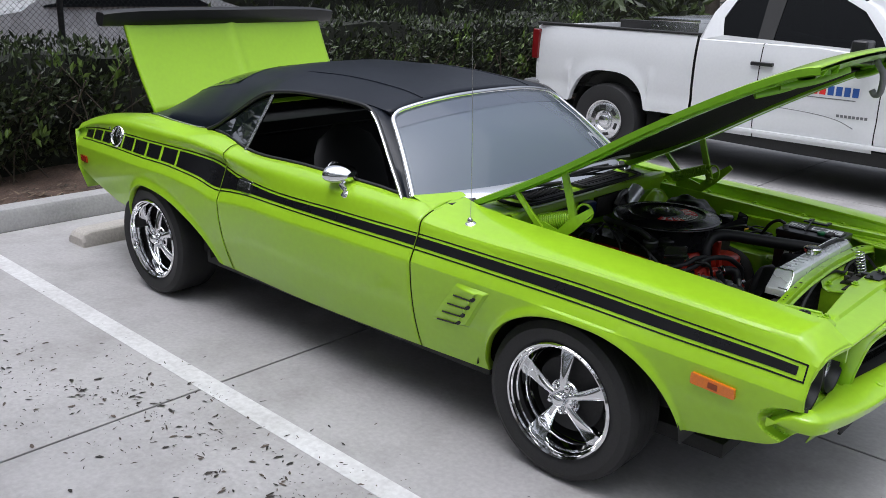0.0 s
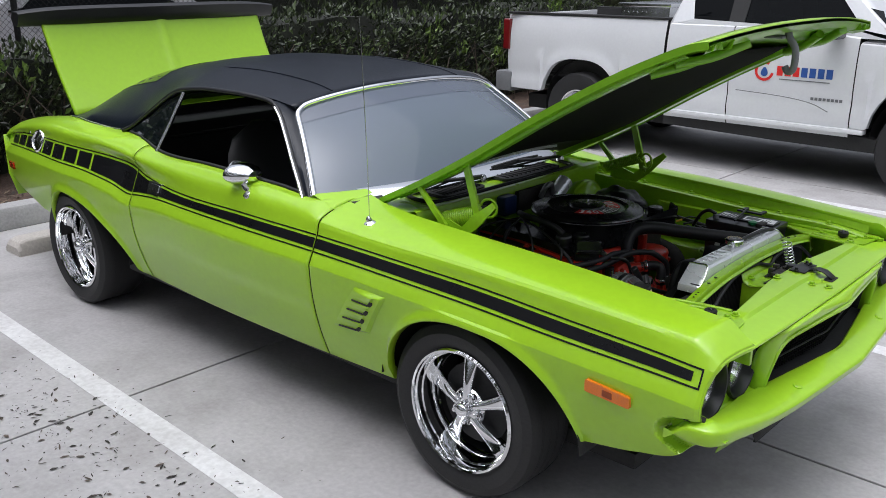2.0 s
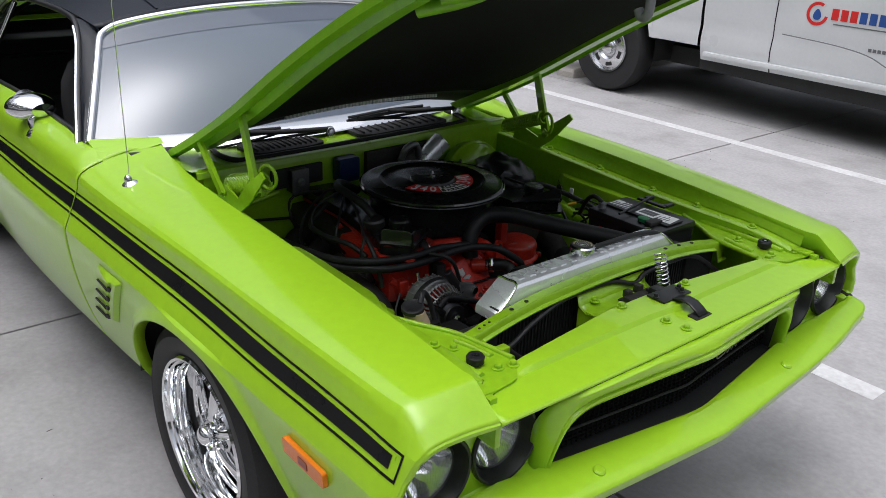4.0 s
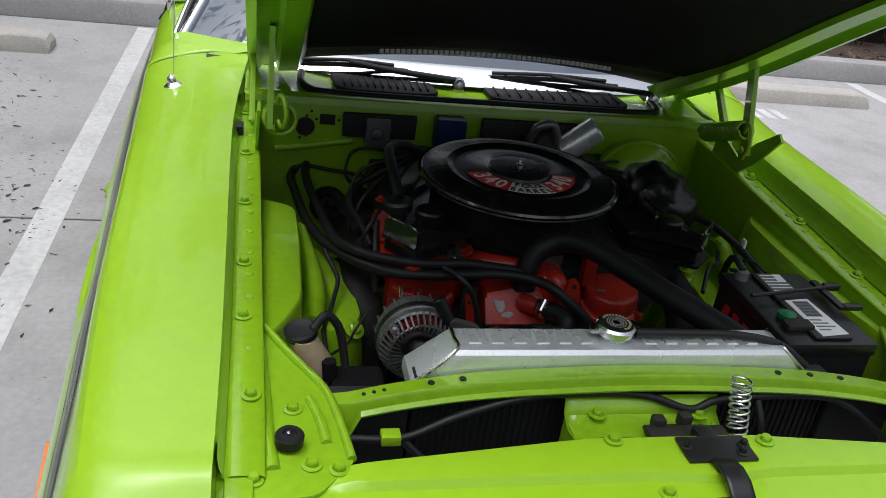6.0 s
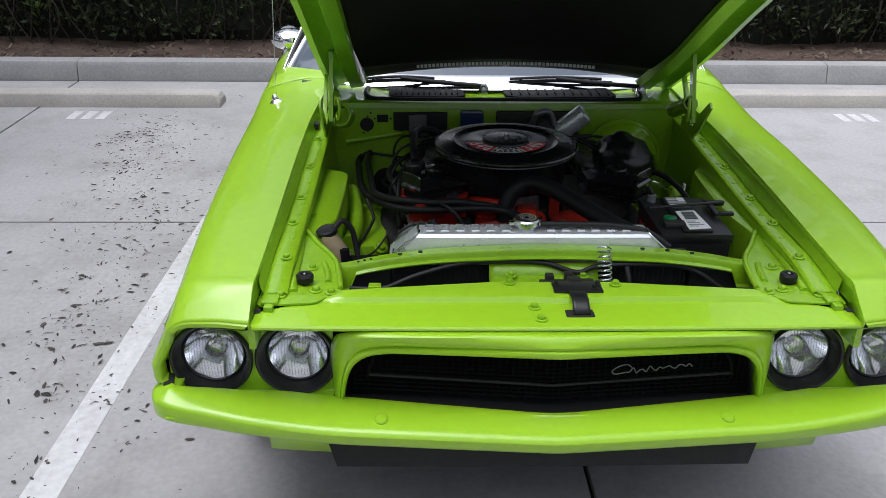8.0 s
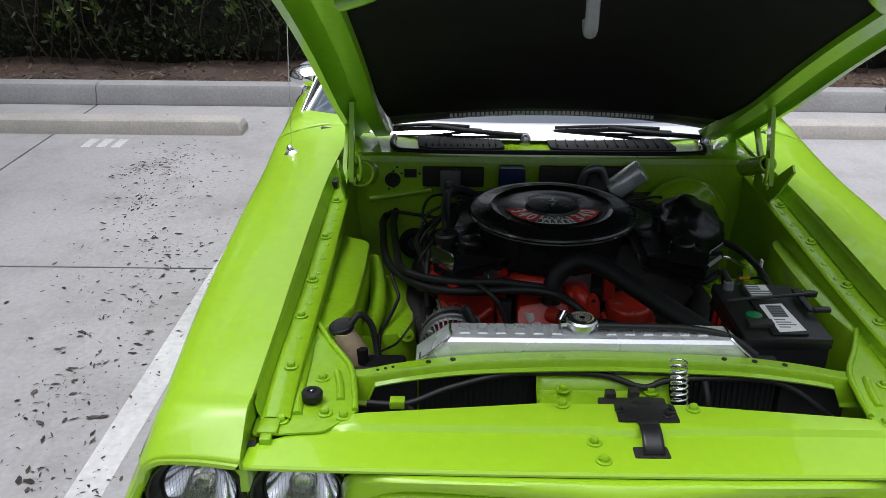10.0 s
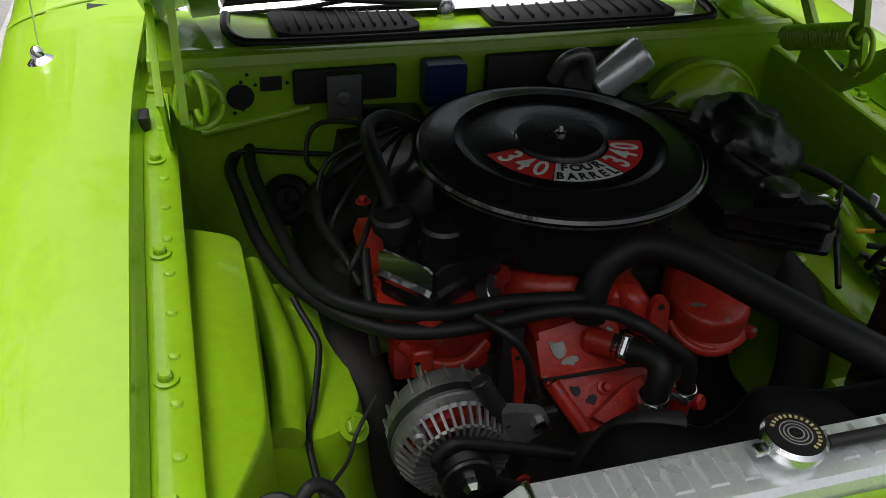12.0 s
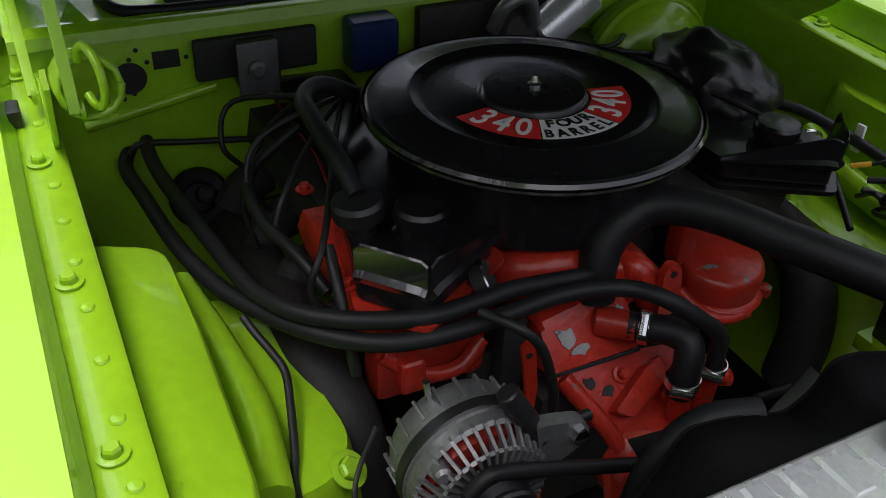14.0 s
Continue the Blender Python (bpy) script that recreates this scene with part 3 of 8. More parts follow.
rows = []
for y in span(-0.645, 0.645, 61):
    xr, xf = header_rear(y), header_front(y)
    step = 0.812 + 0.010 * max(0, 1 - abs(y - 0.04) / 0.10) if abs(y) < 0.47 else max(0.812, xr + 0.02)
    hi = 0.011 if abs(y) < 0.47 else 0.011 * max(0.0, 1 - (abs(y) - 0.47) / 0.05)
    rows.append([(xr, y, 0.760), (xr + 0.001, y, 0.777 + hi), (xr + 0.004, y, 0.779 + hi), (step - 0.003, y, 0.780 + hi), (step, y, 0.779 + hi), (step + 0.008, y, 0.7795), (step + 0.012, y, 0.779), (xf - 0.016, y, 0.7775), (xf - 0.005, y, 0.7755), (xf - 0.001, y, 0.7715), (xf - 0.001, y, 0.767), (xf - 0.005, y, 0.763)])
part("header_panel", sheet(rows), LIME, car, "green header panel over the grille", thick=0.002, smooth=28)

# grille surround: half rings of (half width, height, forward place) from its rim to the opening
RIM = [(0.486, 0.538, 0.850), (0.488, 0.60, 0.851), (0.490, 0.645, 0.853), (0.488, 0.69, 0.862), (0.476, 0.733, 0.888), (0.450, 0.756, 0.912), (0.39, 0.764, 0.924), (0.30, 0.765, 0.926), (0.2, 0.765, 0.927), (0.1, 0.765, 0.928), (0.0, 0.765, 0.928)]
FOLD = [(0.474, 0.536, 0.882), (0.467, 0.60, 0.893), (0.459, 0.65, 0.903), (0.446, 0.686, 0.909), (0.418, 0.712, 0.914), (0.372, 0.724, 0.919), (0.32, 0.727, 0.924), (0.25, 0.728, 0.931), (0.17, 0.730, 0.939), (0.09, 0.732, 0.948), (0.0, 0.734, 0.957)]
LIP = [(0.464, 0.536, 0.882), (0.456, 0.60, 0.893), (0.446, 0.645, 0.902), (0.431, 0.674, 0.908), (0.405, 0.694, 0.913), (0.366, 0.704, 0.918), (0.31, 0.707, 0.924), (0.24, 0.708, 0.931), (0.16, 0.709, 0.939), (0.08, 0.710, 0.948), (0.0, 0.711, 0.956)]


def ring(a, b, k, dx=0.0):
    half = [(p[0] + (q[0] - p[0]) * k, p[1] + (q[1] - p[1]) * k, p[2] + (q[2] - p[2]) * k + dx) for p, q in zip(a, b)]
    pts = [Vector((x, -u, v)) for u, v, x in half] + [Vector((x, u, v)) for u, v, x in half[::-1][1:]]
    return spline(pts, 3)


rows = [ring(RIM, FOLD, 0), ring(RIM, FOLD, 0.22, 0.010), ring(RIM, FOLD, 0.5, 0.010), ring(RIM, FOLD, 0.8, 0.006), ring(RIM, FOLD, 0.97, 0.0), ring(FOLD, LIP, 0.10, -0.003), ring(FOLD, LIP, 0.22, 0.003), ring(FOLD, LIP, 0.5, 0.005), ring(FOLD, LIP, 0.85, 0.002), ring(FOLD, LIP, 1.0, -0.004), ring(FOLD, LIP, 1.05, -0.05)]
part("grille_surround", sheet(rows), LIME, car, "green grille surround with a rolled edge", smooth=38, thick=0.0015)


def full(half):
    return [(-u, v) for u, v in half] + [(u, v) for u, v in half[::-1][1:]]


# recessed black grille with its inner frame and mesh bars, closed behind
grille = part("grille", prism([(y, z) for y, z in full([(u + 0.012, v - (0.03 if v < 0.58 else -0.012)) for u, v, x in LIP])], lambda u, v, d: (nose(u) - 0.075 - d, u, v), 0.012), LINER, car, "recessed black grille")
for z in span(0.572, 0.69, 12):
    half = 0.455 - (z - 0.56) * 0.30
    part("grille_bar", sheet([[(nose(y) - 0.068, y, z - 0.002), (nose(y) - 0.064, y, z), (nose(y) - 0.068, y, z + 0.002)] for y in span(-half, half, 25)]), LINER, grille)
for k in range(61):
    y = -0.44 + 0.88 * k / 60
    part("grille_upright", box(nose(y) - 0.070, nose(y) - 0.064, y - 0.0012, y + 0.0012, 0.566, 0.692, 0.0), LINER, grille, smooth=0)
part("grille_shroud", sheet([ring(LIP, LIP, 0, -0.03), ring([(u + 0.004, v, x - 0.09) for u, v, x in LIP], LIP, 0)]), MATT, grille, thick=0.002)
part("grille_floor", sheet([[(0.78, y, 0.70), (0.79, y, 0.548), (nose(y) - 0.02, y, 0.545), (nose(y) + 0.01, y, 0.540)] for y in span(-0.50, 0.50, 21)]), MATT, grille, thick=0.003)
inner = full([(0.41, 0.610), (0.40, 0.65), (0.385, 0.672), (0.35, 0.682), (0.2, 0.685), (0.0, 0.686)])
part("inner_frame", hose([(nose(y) - 0.055, y, z) for y, z in inner], 0.004, 8, 3), LINER, grille)
part("inner_frame", hose([(nose(y) - 0.055, y, 0.617 - 0.004 * (1 - abs(y) / 0.42)) for y in span(-0.41, 0.41, 15)], 0.0035, 8, 2), MATT, grille)
# badge: a plain wavy stroke with an open loop before it
bx = lambda y: nose(y) - 0.048
badge = part("badge", hose([(bx(y), y, z) for y, z in [(0.172, 0.652), (0.160, 0.660), (0.140, 0.655), (0.128, 0.645), (0.136, 0.637), (0.158, 0.640)] + [(0.168 + 0.0075 * k, 0.641 + 0.0045 * math.sin(k * 2.2) + 0.006 * (k % 5 == 1) + 0.0004 * k) for k in range(20)]], 0.0014, 6, 4), CAST, grille, "thin bright metal badge as a plain wavy stroke")

# headlamps: two a side in a recessed green panel with black bezels
RIM_POINTS = [(w, z) for w, z in profile(0.918) if z > 0.545][:-1]
for s in (-1, 1):
    rows = []
    for a in [0.486, 0.490, 0.496, 0.504, 0.515, 0.53] + list(span(0.545, 0.815, 12)):
        k = max(0.0, (0.53 - a) / 0.044)
        rows.append([(min(header_front(a) - 0.003, fender_front(a, 0.77) - 0.008), s * a, 0.764 - (0.004 if a > 0.65 else 0.0)), (min(0.905, fender_front(a, 0.77) - 0.012) - 0.010 * k, s * a, 0.757 + 0.002 * k), (0.872, s * a, 0.752 - 0.004 * k), (0.849, s * a, 0.745)])
    panel = part("headlamp_panel", sheet(rows), LIME, car, smooth=50)
    # the flat of the panel, open behind each lamp
    na, nz = 60, 32
    v, f = [], []
    for i in range(na + 1):
        for j in range(nz + 1):
            v.append((0.849, s * (0.484 + 0.362 * i / na), 0.568 + 0.178 * j / nz))
    for i in range(na):
        for j in range(nz):
            a, z = 0.484 + 0.362 * (i + 0.5) / na, 0.568 + 0.178 * (j + 0.5) / nz
            if min(math.hypot(a - 0.566, z - 0.656), math.hypot(a - 0.752, z - 0.656)) > 0.0875:
                q = i * (nz + 1) + j
                f.append((q, q + 1, q + nz + 2, q + nz + 1))
    part("lamp_board", (v, f), LIME, panel)
    part("lamp_ledge", sheet([[(0.849, s * a, 0.572), (0.856, s * a, 0.566), (0.90, s * a, 0.564), (0.945, s * a, 0.562)] for a in span(0.486, 0.840, 12)]), LIME, panel, smooth=50)
    outer = [(fender_front(w, z), w, z) for w, z in RIM_POINTS]

    def towards(k):
        out = []
        for x, w, z in outer:
            d = Vector((0.745 - w, 0.655 - z)).normalized()
            out.append((x, w + d.x * k, z + d.y * k))
        return out
    rows = [[(x - 0.001, s * w, z) for x, w, z in outer], [(x + 0.003, s * w, z) for x, w, z in towards(0.004)], [(x + 0.002, s * w, z) for x, w, z in towards(0.013)], [(x - 0.004, s * w, z) for x, w, z in towards(0.017)], [(0.848, s * w, z) for x, w, z in towards(0.019)]]
    part("headlamp_rim", sheet(rows), LIME, panel, smooth=50)
    for a in (0.566, 0.752):
        c = (0.852, s * a, 0.656)
        bez = part("bezel", lathe([(0.091, -0.012), (0.0915, 0.004), (0.088, 0.008), (0.084, 0.006), (0.076, -0.010), (0.069, -0.028)], c, (1, 0, 0.02), 48, cap=False), BLACK, panel, "black headlamp bezel")
        c = (0.826, s * a, 0.656)
        lamp = part("headlamp", lathe([(0.0, -0.064), (0.014, -0.062), (0.028, -0.054), (0.041, -0.041), (0.052, -0.025), (0.060, -0.011), (0.066, 0.000)], c, (1, 0, 0.02), 40, cap=False), REFLECTOR, panel, "round sealed-beam headlamp")
        part("lamp_ring", lathe([(0.070, -0.010), (0.0705, 0.001), (0.068, 0.004), (0.065, 0.001)], c, (1, 0, 0.02), 40, cap=False), BLACK, lamp)
        prof = [(0.0645, 0.001), (0.054, 0.007), (0.037, 0.0115), (0.016, 0.0142), (0.0, 0.015)]
        part("lens", lathe(prof, c, (1, 0, 0.02), 40, cap=False), LENS, lamp, "clear ribbed glass lens").visible_shadow = False
        for q in span(-0.054, 0.054, 17):
            h = math.sqrt(0.061 ** 2 - q * q)
            part("lens_rib", hose([(c[0] + 0.0142 - 0.0134 * (q * q + v * v) / 0.0655 ** 2, c[1] + q, c[2] + v) for v in span(-h, h, 7)], 0.0006, 4, 1), RIB, lamp)
        part("bulb_shield", lathe([(0.0, -0.05), (0.012, -0.05), (0.012, -0.024), (0.0, -0.022)], c, (1, 0, 0.02), 16), STEEL, lamp)

# bumper: a level, peaked bar with a broad top face and squared ends that wrap the corners
path = [(0.775, 0.868), (0.81, 0.877), (0.85, 0.883), (0.89, 0.881), (0.922, 0.866), (0.942, 0.830), (0.954, 0.755), (0.970, 0.66), (0.986, 0.51), (1.000, 0.35), (1.015, 0.17), (1.026, 0.03), (1.027, 0.0)]
pts = [Vector((x, -y, 0)) for x, y in path] + [Vector((x, y, 0)) for x, y in path[::-1][1:]]
pts = spline(pts, 5)
rows = []
for i, p in enumerate(pts):
    d = (pts[min(i + 1, len(pts) - 1)] - pts[max(i - 1, 0)]).normalized()
    n = Vector((d.y, -d.x, 0))
    a = abs(p.y)
    end = max(0.0, min(1.0, (0.86 - p.x) / 0.078)) if a > 0.8 else 0.0
    deep = 1 - 0.55 * max(0.0, min(1.0, (a - 0.60) / 0.26))
    rise = 0.040 * max(0.0, min(1.0, (a - 0.45) / 0.40)) ** 1.5
    top, low = 0.560 + rise - 0.055 * end ** 1.3, 0.513 + 0.85 * rise + 0.002 * end
    h = top - low
    rear = -0.088 - 0.030 * max(0.0, min(1.0, (a - 0.05) / 0.40))
    sec = [(rear, top + 0.003), (rear + 0.006, top + 0.011), (rear + 0.018, top + 0.013), (-0.064, top + 0.009), (-0.020, top - 0.002), (-0.009, top - 0.005), (-0.003, top - 0.009), (0.0, top - 0.015), (-0.004, low + 0.010), (-0.010, low + 0.003), (-0.022, low - 0.001), (-0.05, low - 0.005), (rear, low - 0.004)]
    rows.append([(p.x + n.x * u * deep, p.y + n.y * u * deep, v) for u, v in sec])
bumper = part("front_bumper", tube_solid(rows), LIME, car, "body-coloured peaked front bumper", smooth=36)
for s in (-1, 1):
    part("bumper_bolt", lathe([(0.0145, -0.002), (0.0145, 0.002), (0.011, 0.005), (0.0, 0.0055)], (0.956, s * 0.376, 0.5650), (0.25, 0, 0.97), 20), LIME, bumper)
# lower valance and black chin spoiler
part("valance", sheet([[(0.89 - 0.10 * (abs(y) / 0.86) ** 4, y, 0.50), (0.88 - 0.10 * (abs(y) / 0.86) ** 4, y, 0.44), (0.86 - 0.08 * (abs(y) / 0.86) ** 4, y, 0.40)] for y in span(-0.64, 0.64, 31)]), LIME, car, thick=0.003)
part("chin_spoiler", sheet([[(0.872, y, 0.465), (0.880, y * 0.99, 0.44), (0.892, y * 0.955, 0.384 + 0.010 * abs(y)), (0.882, y * 0.95, 0.381 + 0.010 * abs(y))] for y in span(-0.505, 0.490, 21)]), MATT, car, "black chin spoiler under the bumper", thick=0.004)
for s in (-1, 1):
    part("corner_gap", moved(box(-0.045, 0.045, -0.012, 0.012, -0.010, 0.010, 0.004), pose(0.842, s * 0.850, 0.609, 0, 8, -s * 10)), MATT, car)

# ---- greenhouse, hood, trunk lid, interior ----
def ws_low(u):
    return Vector((-0.827 + 0.197 * (1 - abs(u) ** 2.6), 0.787 * u, 0.928 + 0.010 * (1 - u * u)))


def ws_high(u):
    return Vector((-1.150 + 0.075 * (1 - u * u), 0.605 * u, 1.222 + 0.062 * (1 - abs(u) ** 2.4)))


def ws_at(u, t):
    """Place on the windshield: u across, t from its foot to the roof; the top corners are rounded."""
    u *= 1 - 0.045 * max(0.0, (t - 0.86) / 0.14) ** 3
    return ws_low(u) * (1 - t) + ws_high(u) * t + Vector((0.035, 0, 0.03)) * math.sin(t * math.pi) * (1 - 0.8 * u * u)


rows = []
for t in span(0, 1, 21):
    rows.append([ws_at(u, t) for u in span(-1, 1, 33)])
shield = part("windshield", sheet(rows), WINDSHIELD, car, "curved windshield with the pale sky's haze in its colour")
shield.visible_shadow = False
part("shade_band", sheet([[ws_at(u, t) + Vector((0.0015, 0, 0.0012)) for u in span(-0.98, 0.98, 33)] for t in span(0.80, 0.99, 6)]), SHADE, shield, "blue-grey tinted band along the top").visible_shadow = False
over = Vector((0.005, 0, 0.004))
frame_path = [ws_at(-1, t) + over for t in span(0, 0.94, 12)] + [ws_at(u, 1 - 0.02 * abs(u) ** 20) + over for u in span(-0.97, 0.97, 27)] + [ws_at(1, t) + over for t in span(0.94, 0, 12)]
part("windshield_trim", hose(frame_path, 0.0125, 8, 2), CHROME, shield, "bright chrome windshield trim")
# broad bright strip along the foot of the glass
rows = []
for u in span(-0.80, 0.80, 31):
    p = ws_low(u)
    rows.append([p + Vector((-0.012, 0, 0.016)), p + Vector((0.012, 0, 0.010)), p + Vector((0.052, 0, -0.012)), p + Vector((0.060, 0, -0.022))])
part("windshield_trim", sheet(rows), CHROME, shield)
for s in (-1, 1):
    rows = []
    for u in span(0.77, 1.01, 9):
        p = ws_low(u)
        foot = Vector((-0.686, p.y, 0.936 - 0.18 * (p.y - 0.615)))
        top = p + Vector((0.006, 0, 0.016))
        rows.append([(q.x, q.y * s, q.z) for q in (p + Vector((-0.004, 0, 0.006)), top, top.lerp(foot, 0.5) + Vector((0, 0, 0.004)), foot)])
    part("fender_corner", sheet(rows), LIME, car, smooth=50)

# vinyl roof with sail panels
roof_keys = [(-1.13, 0.618, 1.232, 1.292), (-1.22, 0.632, 1.250, 1.312), (-1.40, 0.642, 1.266, 1.334), (-1.62, 0.648, 1.268, 1.350), (-1.85, 0.650, 1.255, 1.352), (-1.96, 0.655, 1.238, 1.350), (-2.08, 0.668, 1.180, 1.345),
             (-2.20, 0.690, 1.105, 1.332), (-2.34, 0.725, 1.020, 1.308), (-2.50, 0.738, 1.003, 1.276), (-2.70, 0.738, 1.008, 1.212), (-2.88, 0.722, 1.012, 1.095), (-2.97, 0.715, 1.008, 1.012)]
kw, ke, kc = (curve1(sorted((k[0], k[j]) for k in roof_keys)) for j in (1, 2, 3))
rows = []
for x in span(-1.13, -2.97, 50):
    w, e, c = kw(x), ke(x), kc(x)
    row = []
    for u in span(-1, 1, 41):
        row.append((x, w * u, e + (c - e) * (1 - abs(u) ** (2.5 + 1.7 * max(0.0, min(1.0, (-1.9 - x) / 0.5))))))
    rows.append([(x, -w + 0.004, e - 0.02)] + row + [(x, w - 0.004, e - 0.02)])
v, f = sheet(rows)
# the rear window's opening
f = [q for q in f if not (-2.90 < sum(v[k][0] for k in q) / 4 < -2.42 and max(abs(v[k][1]) for k in q) < 0.50)]
roof = part("roof", (v, f), VINYL, car, "black grained vinyl roof", smooth=60, thick=0.004)
for s in (-1, 1):
    seam = [(x, s * 0.40, ke(x) + (kc(x) - ke(x)) * (1 - (0.40 / kw(x)) ** 2.5) + 0.001) for x in span(-1.15, -2.2, 20)]
    part("roof_seam", hose(seam, 0.004, 6, 2), VINYL, roof)
    # drip rail and dark window surround
    rail = [(-0.867, s * 0.802, 0.925), (-0.93, s * 0.775, 0.99), (-1.00, s * 0.745, 1.055), (-1.08, s * 0.708, 1.13), (-1.15, s * 0.677, 1.192), (-1.20, s * 0.664, 1.231), (-1.26, s * 0.655, 1.250)] + [(x, s * (kw(x) + 0.008), ke(x) - 0.008) for x in span(-1.38, -2.30, 14)] + [(-2.36, s * 0.748, 1.003)]
    part("drip_rail", hose(rail, 0.010, 8, 3), BLACK, roof)
    part("rail_trim", hose([(x + 0.004, y + s * 0.010, z - 0.002) for x, y, z in rail[:6]], 0.0065, 6, 3), CHROME, roof, "chrome A-pillar trim")
    rail_way = spline([Vector(p) for p in rail[:7]], 3)
    pillar = []
    for i, p in enumerate(rail_way):
        q = ws_at(s * 0.995, min(1.0, i / (len(rail_way) - 2)))
        pillar.append([q + Vector((-0.002, 0, -0.002)), q.lerp(p, 0.5) + Vector((0.002, s * 0.004, 0.003)), p + Vector((0, -s * 0.004, 0.002)), p + Vector((-0.03, -s * 0.03, -0.01))])
    part("pillar", sheet(pillar), VINYL, roof)
    part("roof_edge_trim", hose([(x, s * (kw(x) + 0.004), ke(x) - 0.004) for x in span(-2.40, -2.96, 10)], 0.006, 6, 2), STEEL, roof)
    # quarter glass and its chrome divider, window reveals
    q = [(-1.965, s * 0.787, 0.962), (-1.915, s * 0.652, 1.222), (-2.05, s * 0.672, 1.17), (-2.17, s * 0.695, 1.09), (-2.29, s * 0.738, 1.015), (-2.15, s * 0.765, 0.99)]
    part("quarter_window", (q, [tuple(range(6))]), QUARTER_GLASS, car, "small triangular quarter window", smooth=0).visible_shadow = False
    part("window_divider", hose([(-1.972, s * 0.791, 0.955), (-1.945, s * 0.72, 1.09), (-1.915, s * 0.656, 1.225)], 0.010, 8, 3), CHROME, car)
    part("window_seal", hose([(x, s * (inner_w(x) - 0.006), inner_z(x) + 0.003) for x in span(-0.84, -2.3, 20)], 0.009, 6, 2), BLACK, car)
    part("inner_door_panel", sheet([[(x, s * (inner_w(x) - 0.02), inner_z(x)), (x, s * (inner_w(x) - 0.05), 0.80), (x, s * 0.72, 0.45)] for x in span(-0.84, -2.6, 14)]), CLOTH, car)
rows = []
for i in range(7):
    x = -2.38 - 0.52 * i / 6
    rows.append([(x, (kw(x) - 0.20) * u, ke(x) + (kc(x) - ke(x)) * (1 - abs((kw(x) - 0.20) * u / kw(x)) ** 4.2) + 0.003) for u in span(-1, 1, 13)])
part("rear_window", sheet(rows), REAR_GLASS, roof).visible_shadow = False

# cabin
part("cabin_floor", box(-2.95, -0.50, -0.74, 0.74, 0.30, 0.36, 0.01), CLOTH, car)
part("dashboard", tube_solid([[(-0.72 + a, y, b) for a, b in ((0.05, 0.60), (0.12, 0.88), (0.05, 0.925), (-0.10, 0.915), (-0.20, 0.86), (-0.22, 0.78), (-0.12, 0.60))] for y in span(-0.72, 0.72, 12)]), CLOTH, car, "black padded dashboard")
part("bulkhead", box(-2.42, -2.38, -0.70, 0.70, 0.36, 1.0, 0.01), CLOTH, car)


def seat(x, y, half, high, name):
    ob = part(name, tube_solid([[(x + a, y + half * u * (1 - 0.06 * abs(b)), 0.36 + c) for a, b, c in ((0.30, 0, 0.05), (0.33, 0, 0.16), (0.25, 0, 0.22), (-0.15, 0, 0.17), (-0.22, 0, 0.05))] for u in span(-1, 1, 7)]), CLOTH, car, "black vinyl seat")
    rows = []
    for i in range(10):
        t = i / 9
        hw = half * (1 - 0.10 * t) * math.sqrt(max(0.02, 1 - max(0, (t - 0.62) / 0.385) ** 2.6))
        rows.append([(x - 0.14 - 0.17 * t + 0.055 * math.cos(k * math.pi / 8) * (1 - 0.4 * t), y + hw * math.copysign(abs(math.sin(k * math.pi / 8)) ** 0.6, math.sin(k * math.pi / 8)), 0.46 + high * t) for k in range(16)])
    part("seat_back", tube_solid(rows), CLOTH, ob, smooth=50)
    return ob


seat(-1.42, -0.37, 0.25, 0.62, "front_seat")
seat(-1.42, 0.37, 0.25, 0.62, "front_seat")
seat(-2.15, 0.0, 0.60, 0.46, "rear_seat")
wheel_rim = part("steering_wheel", hose([Vector((-1.00, 0.37, 0.86)) + 0.185 * (math.cos(a) * Vector((0, 1, 0)) + math.sin(a) * Vector((-0.42, 0, 0.9))) for a in span(0, 2 * math.pi, 25)], 0.012, 8, 2), BLACK, car)
part("steering_column", rod((-0.80, 0.37, 0.78), (-1.0, 0.37, 0.86), 0.03), BLACK, wheel_rim)
for a in (0.2, math.pi - 0.2, 1.5 * math.pi):
    part("wheel_spoke", rod((-1.0, 0.37, 0.86), Vector((-1.00, 0.37, 0.86)) + 0.18 * (math.cos(a) * Vector((0, 1, 0)) + math.sin(a) * Vector((-0.42, 0, 0.9))), 0.010, n=8), STEEL, wheel_rim)
part("underbody", box(-3.60, 0.55, -0.60, 0.60, 0.20, 0.26, 0.01), MATT, car)
part("rocker", box(-2.35, -0.36, -0.80, -0.60, 0.28, 0.36, 0.01), MATT, car)
part("rocker", box(-2.35, -0.36, 0.60, 0.80, 0.28, 0.36, 0.01), MATT, car)
for x, wide_r in ((0.06, 0.44), (-2.60, 0.38)):
    for s in (-1, 1):
        half = [[(x + wide_r * math.cos(a), y * s, 0.34 + 0.37 * math.sin(a)) for a in span(0.02, math.pi - 0.02, 20)] for y in (0.60, 0.86)]
        part("wheel_house", sheet(half), MATT, car)
        part("wheel_house", ([(p[0], p[1], p[2]) for p in half[0]] + [(x, 0.60 * s, 0.28)], [(i, i + 1, 20) for i in range(19)]), MATT, car, smooth=0)
part("tail_panel", sheet([[(-3.80, y, 0.84 - 0.03 * (y / 0.75) ** 2), (-3.80, y, 0.57), (-3.70, y, 0.45)] for y in span(-0.78, 0.78, 9)]), LIME, car, thick=0.004)
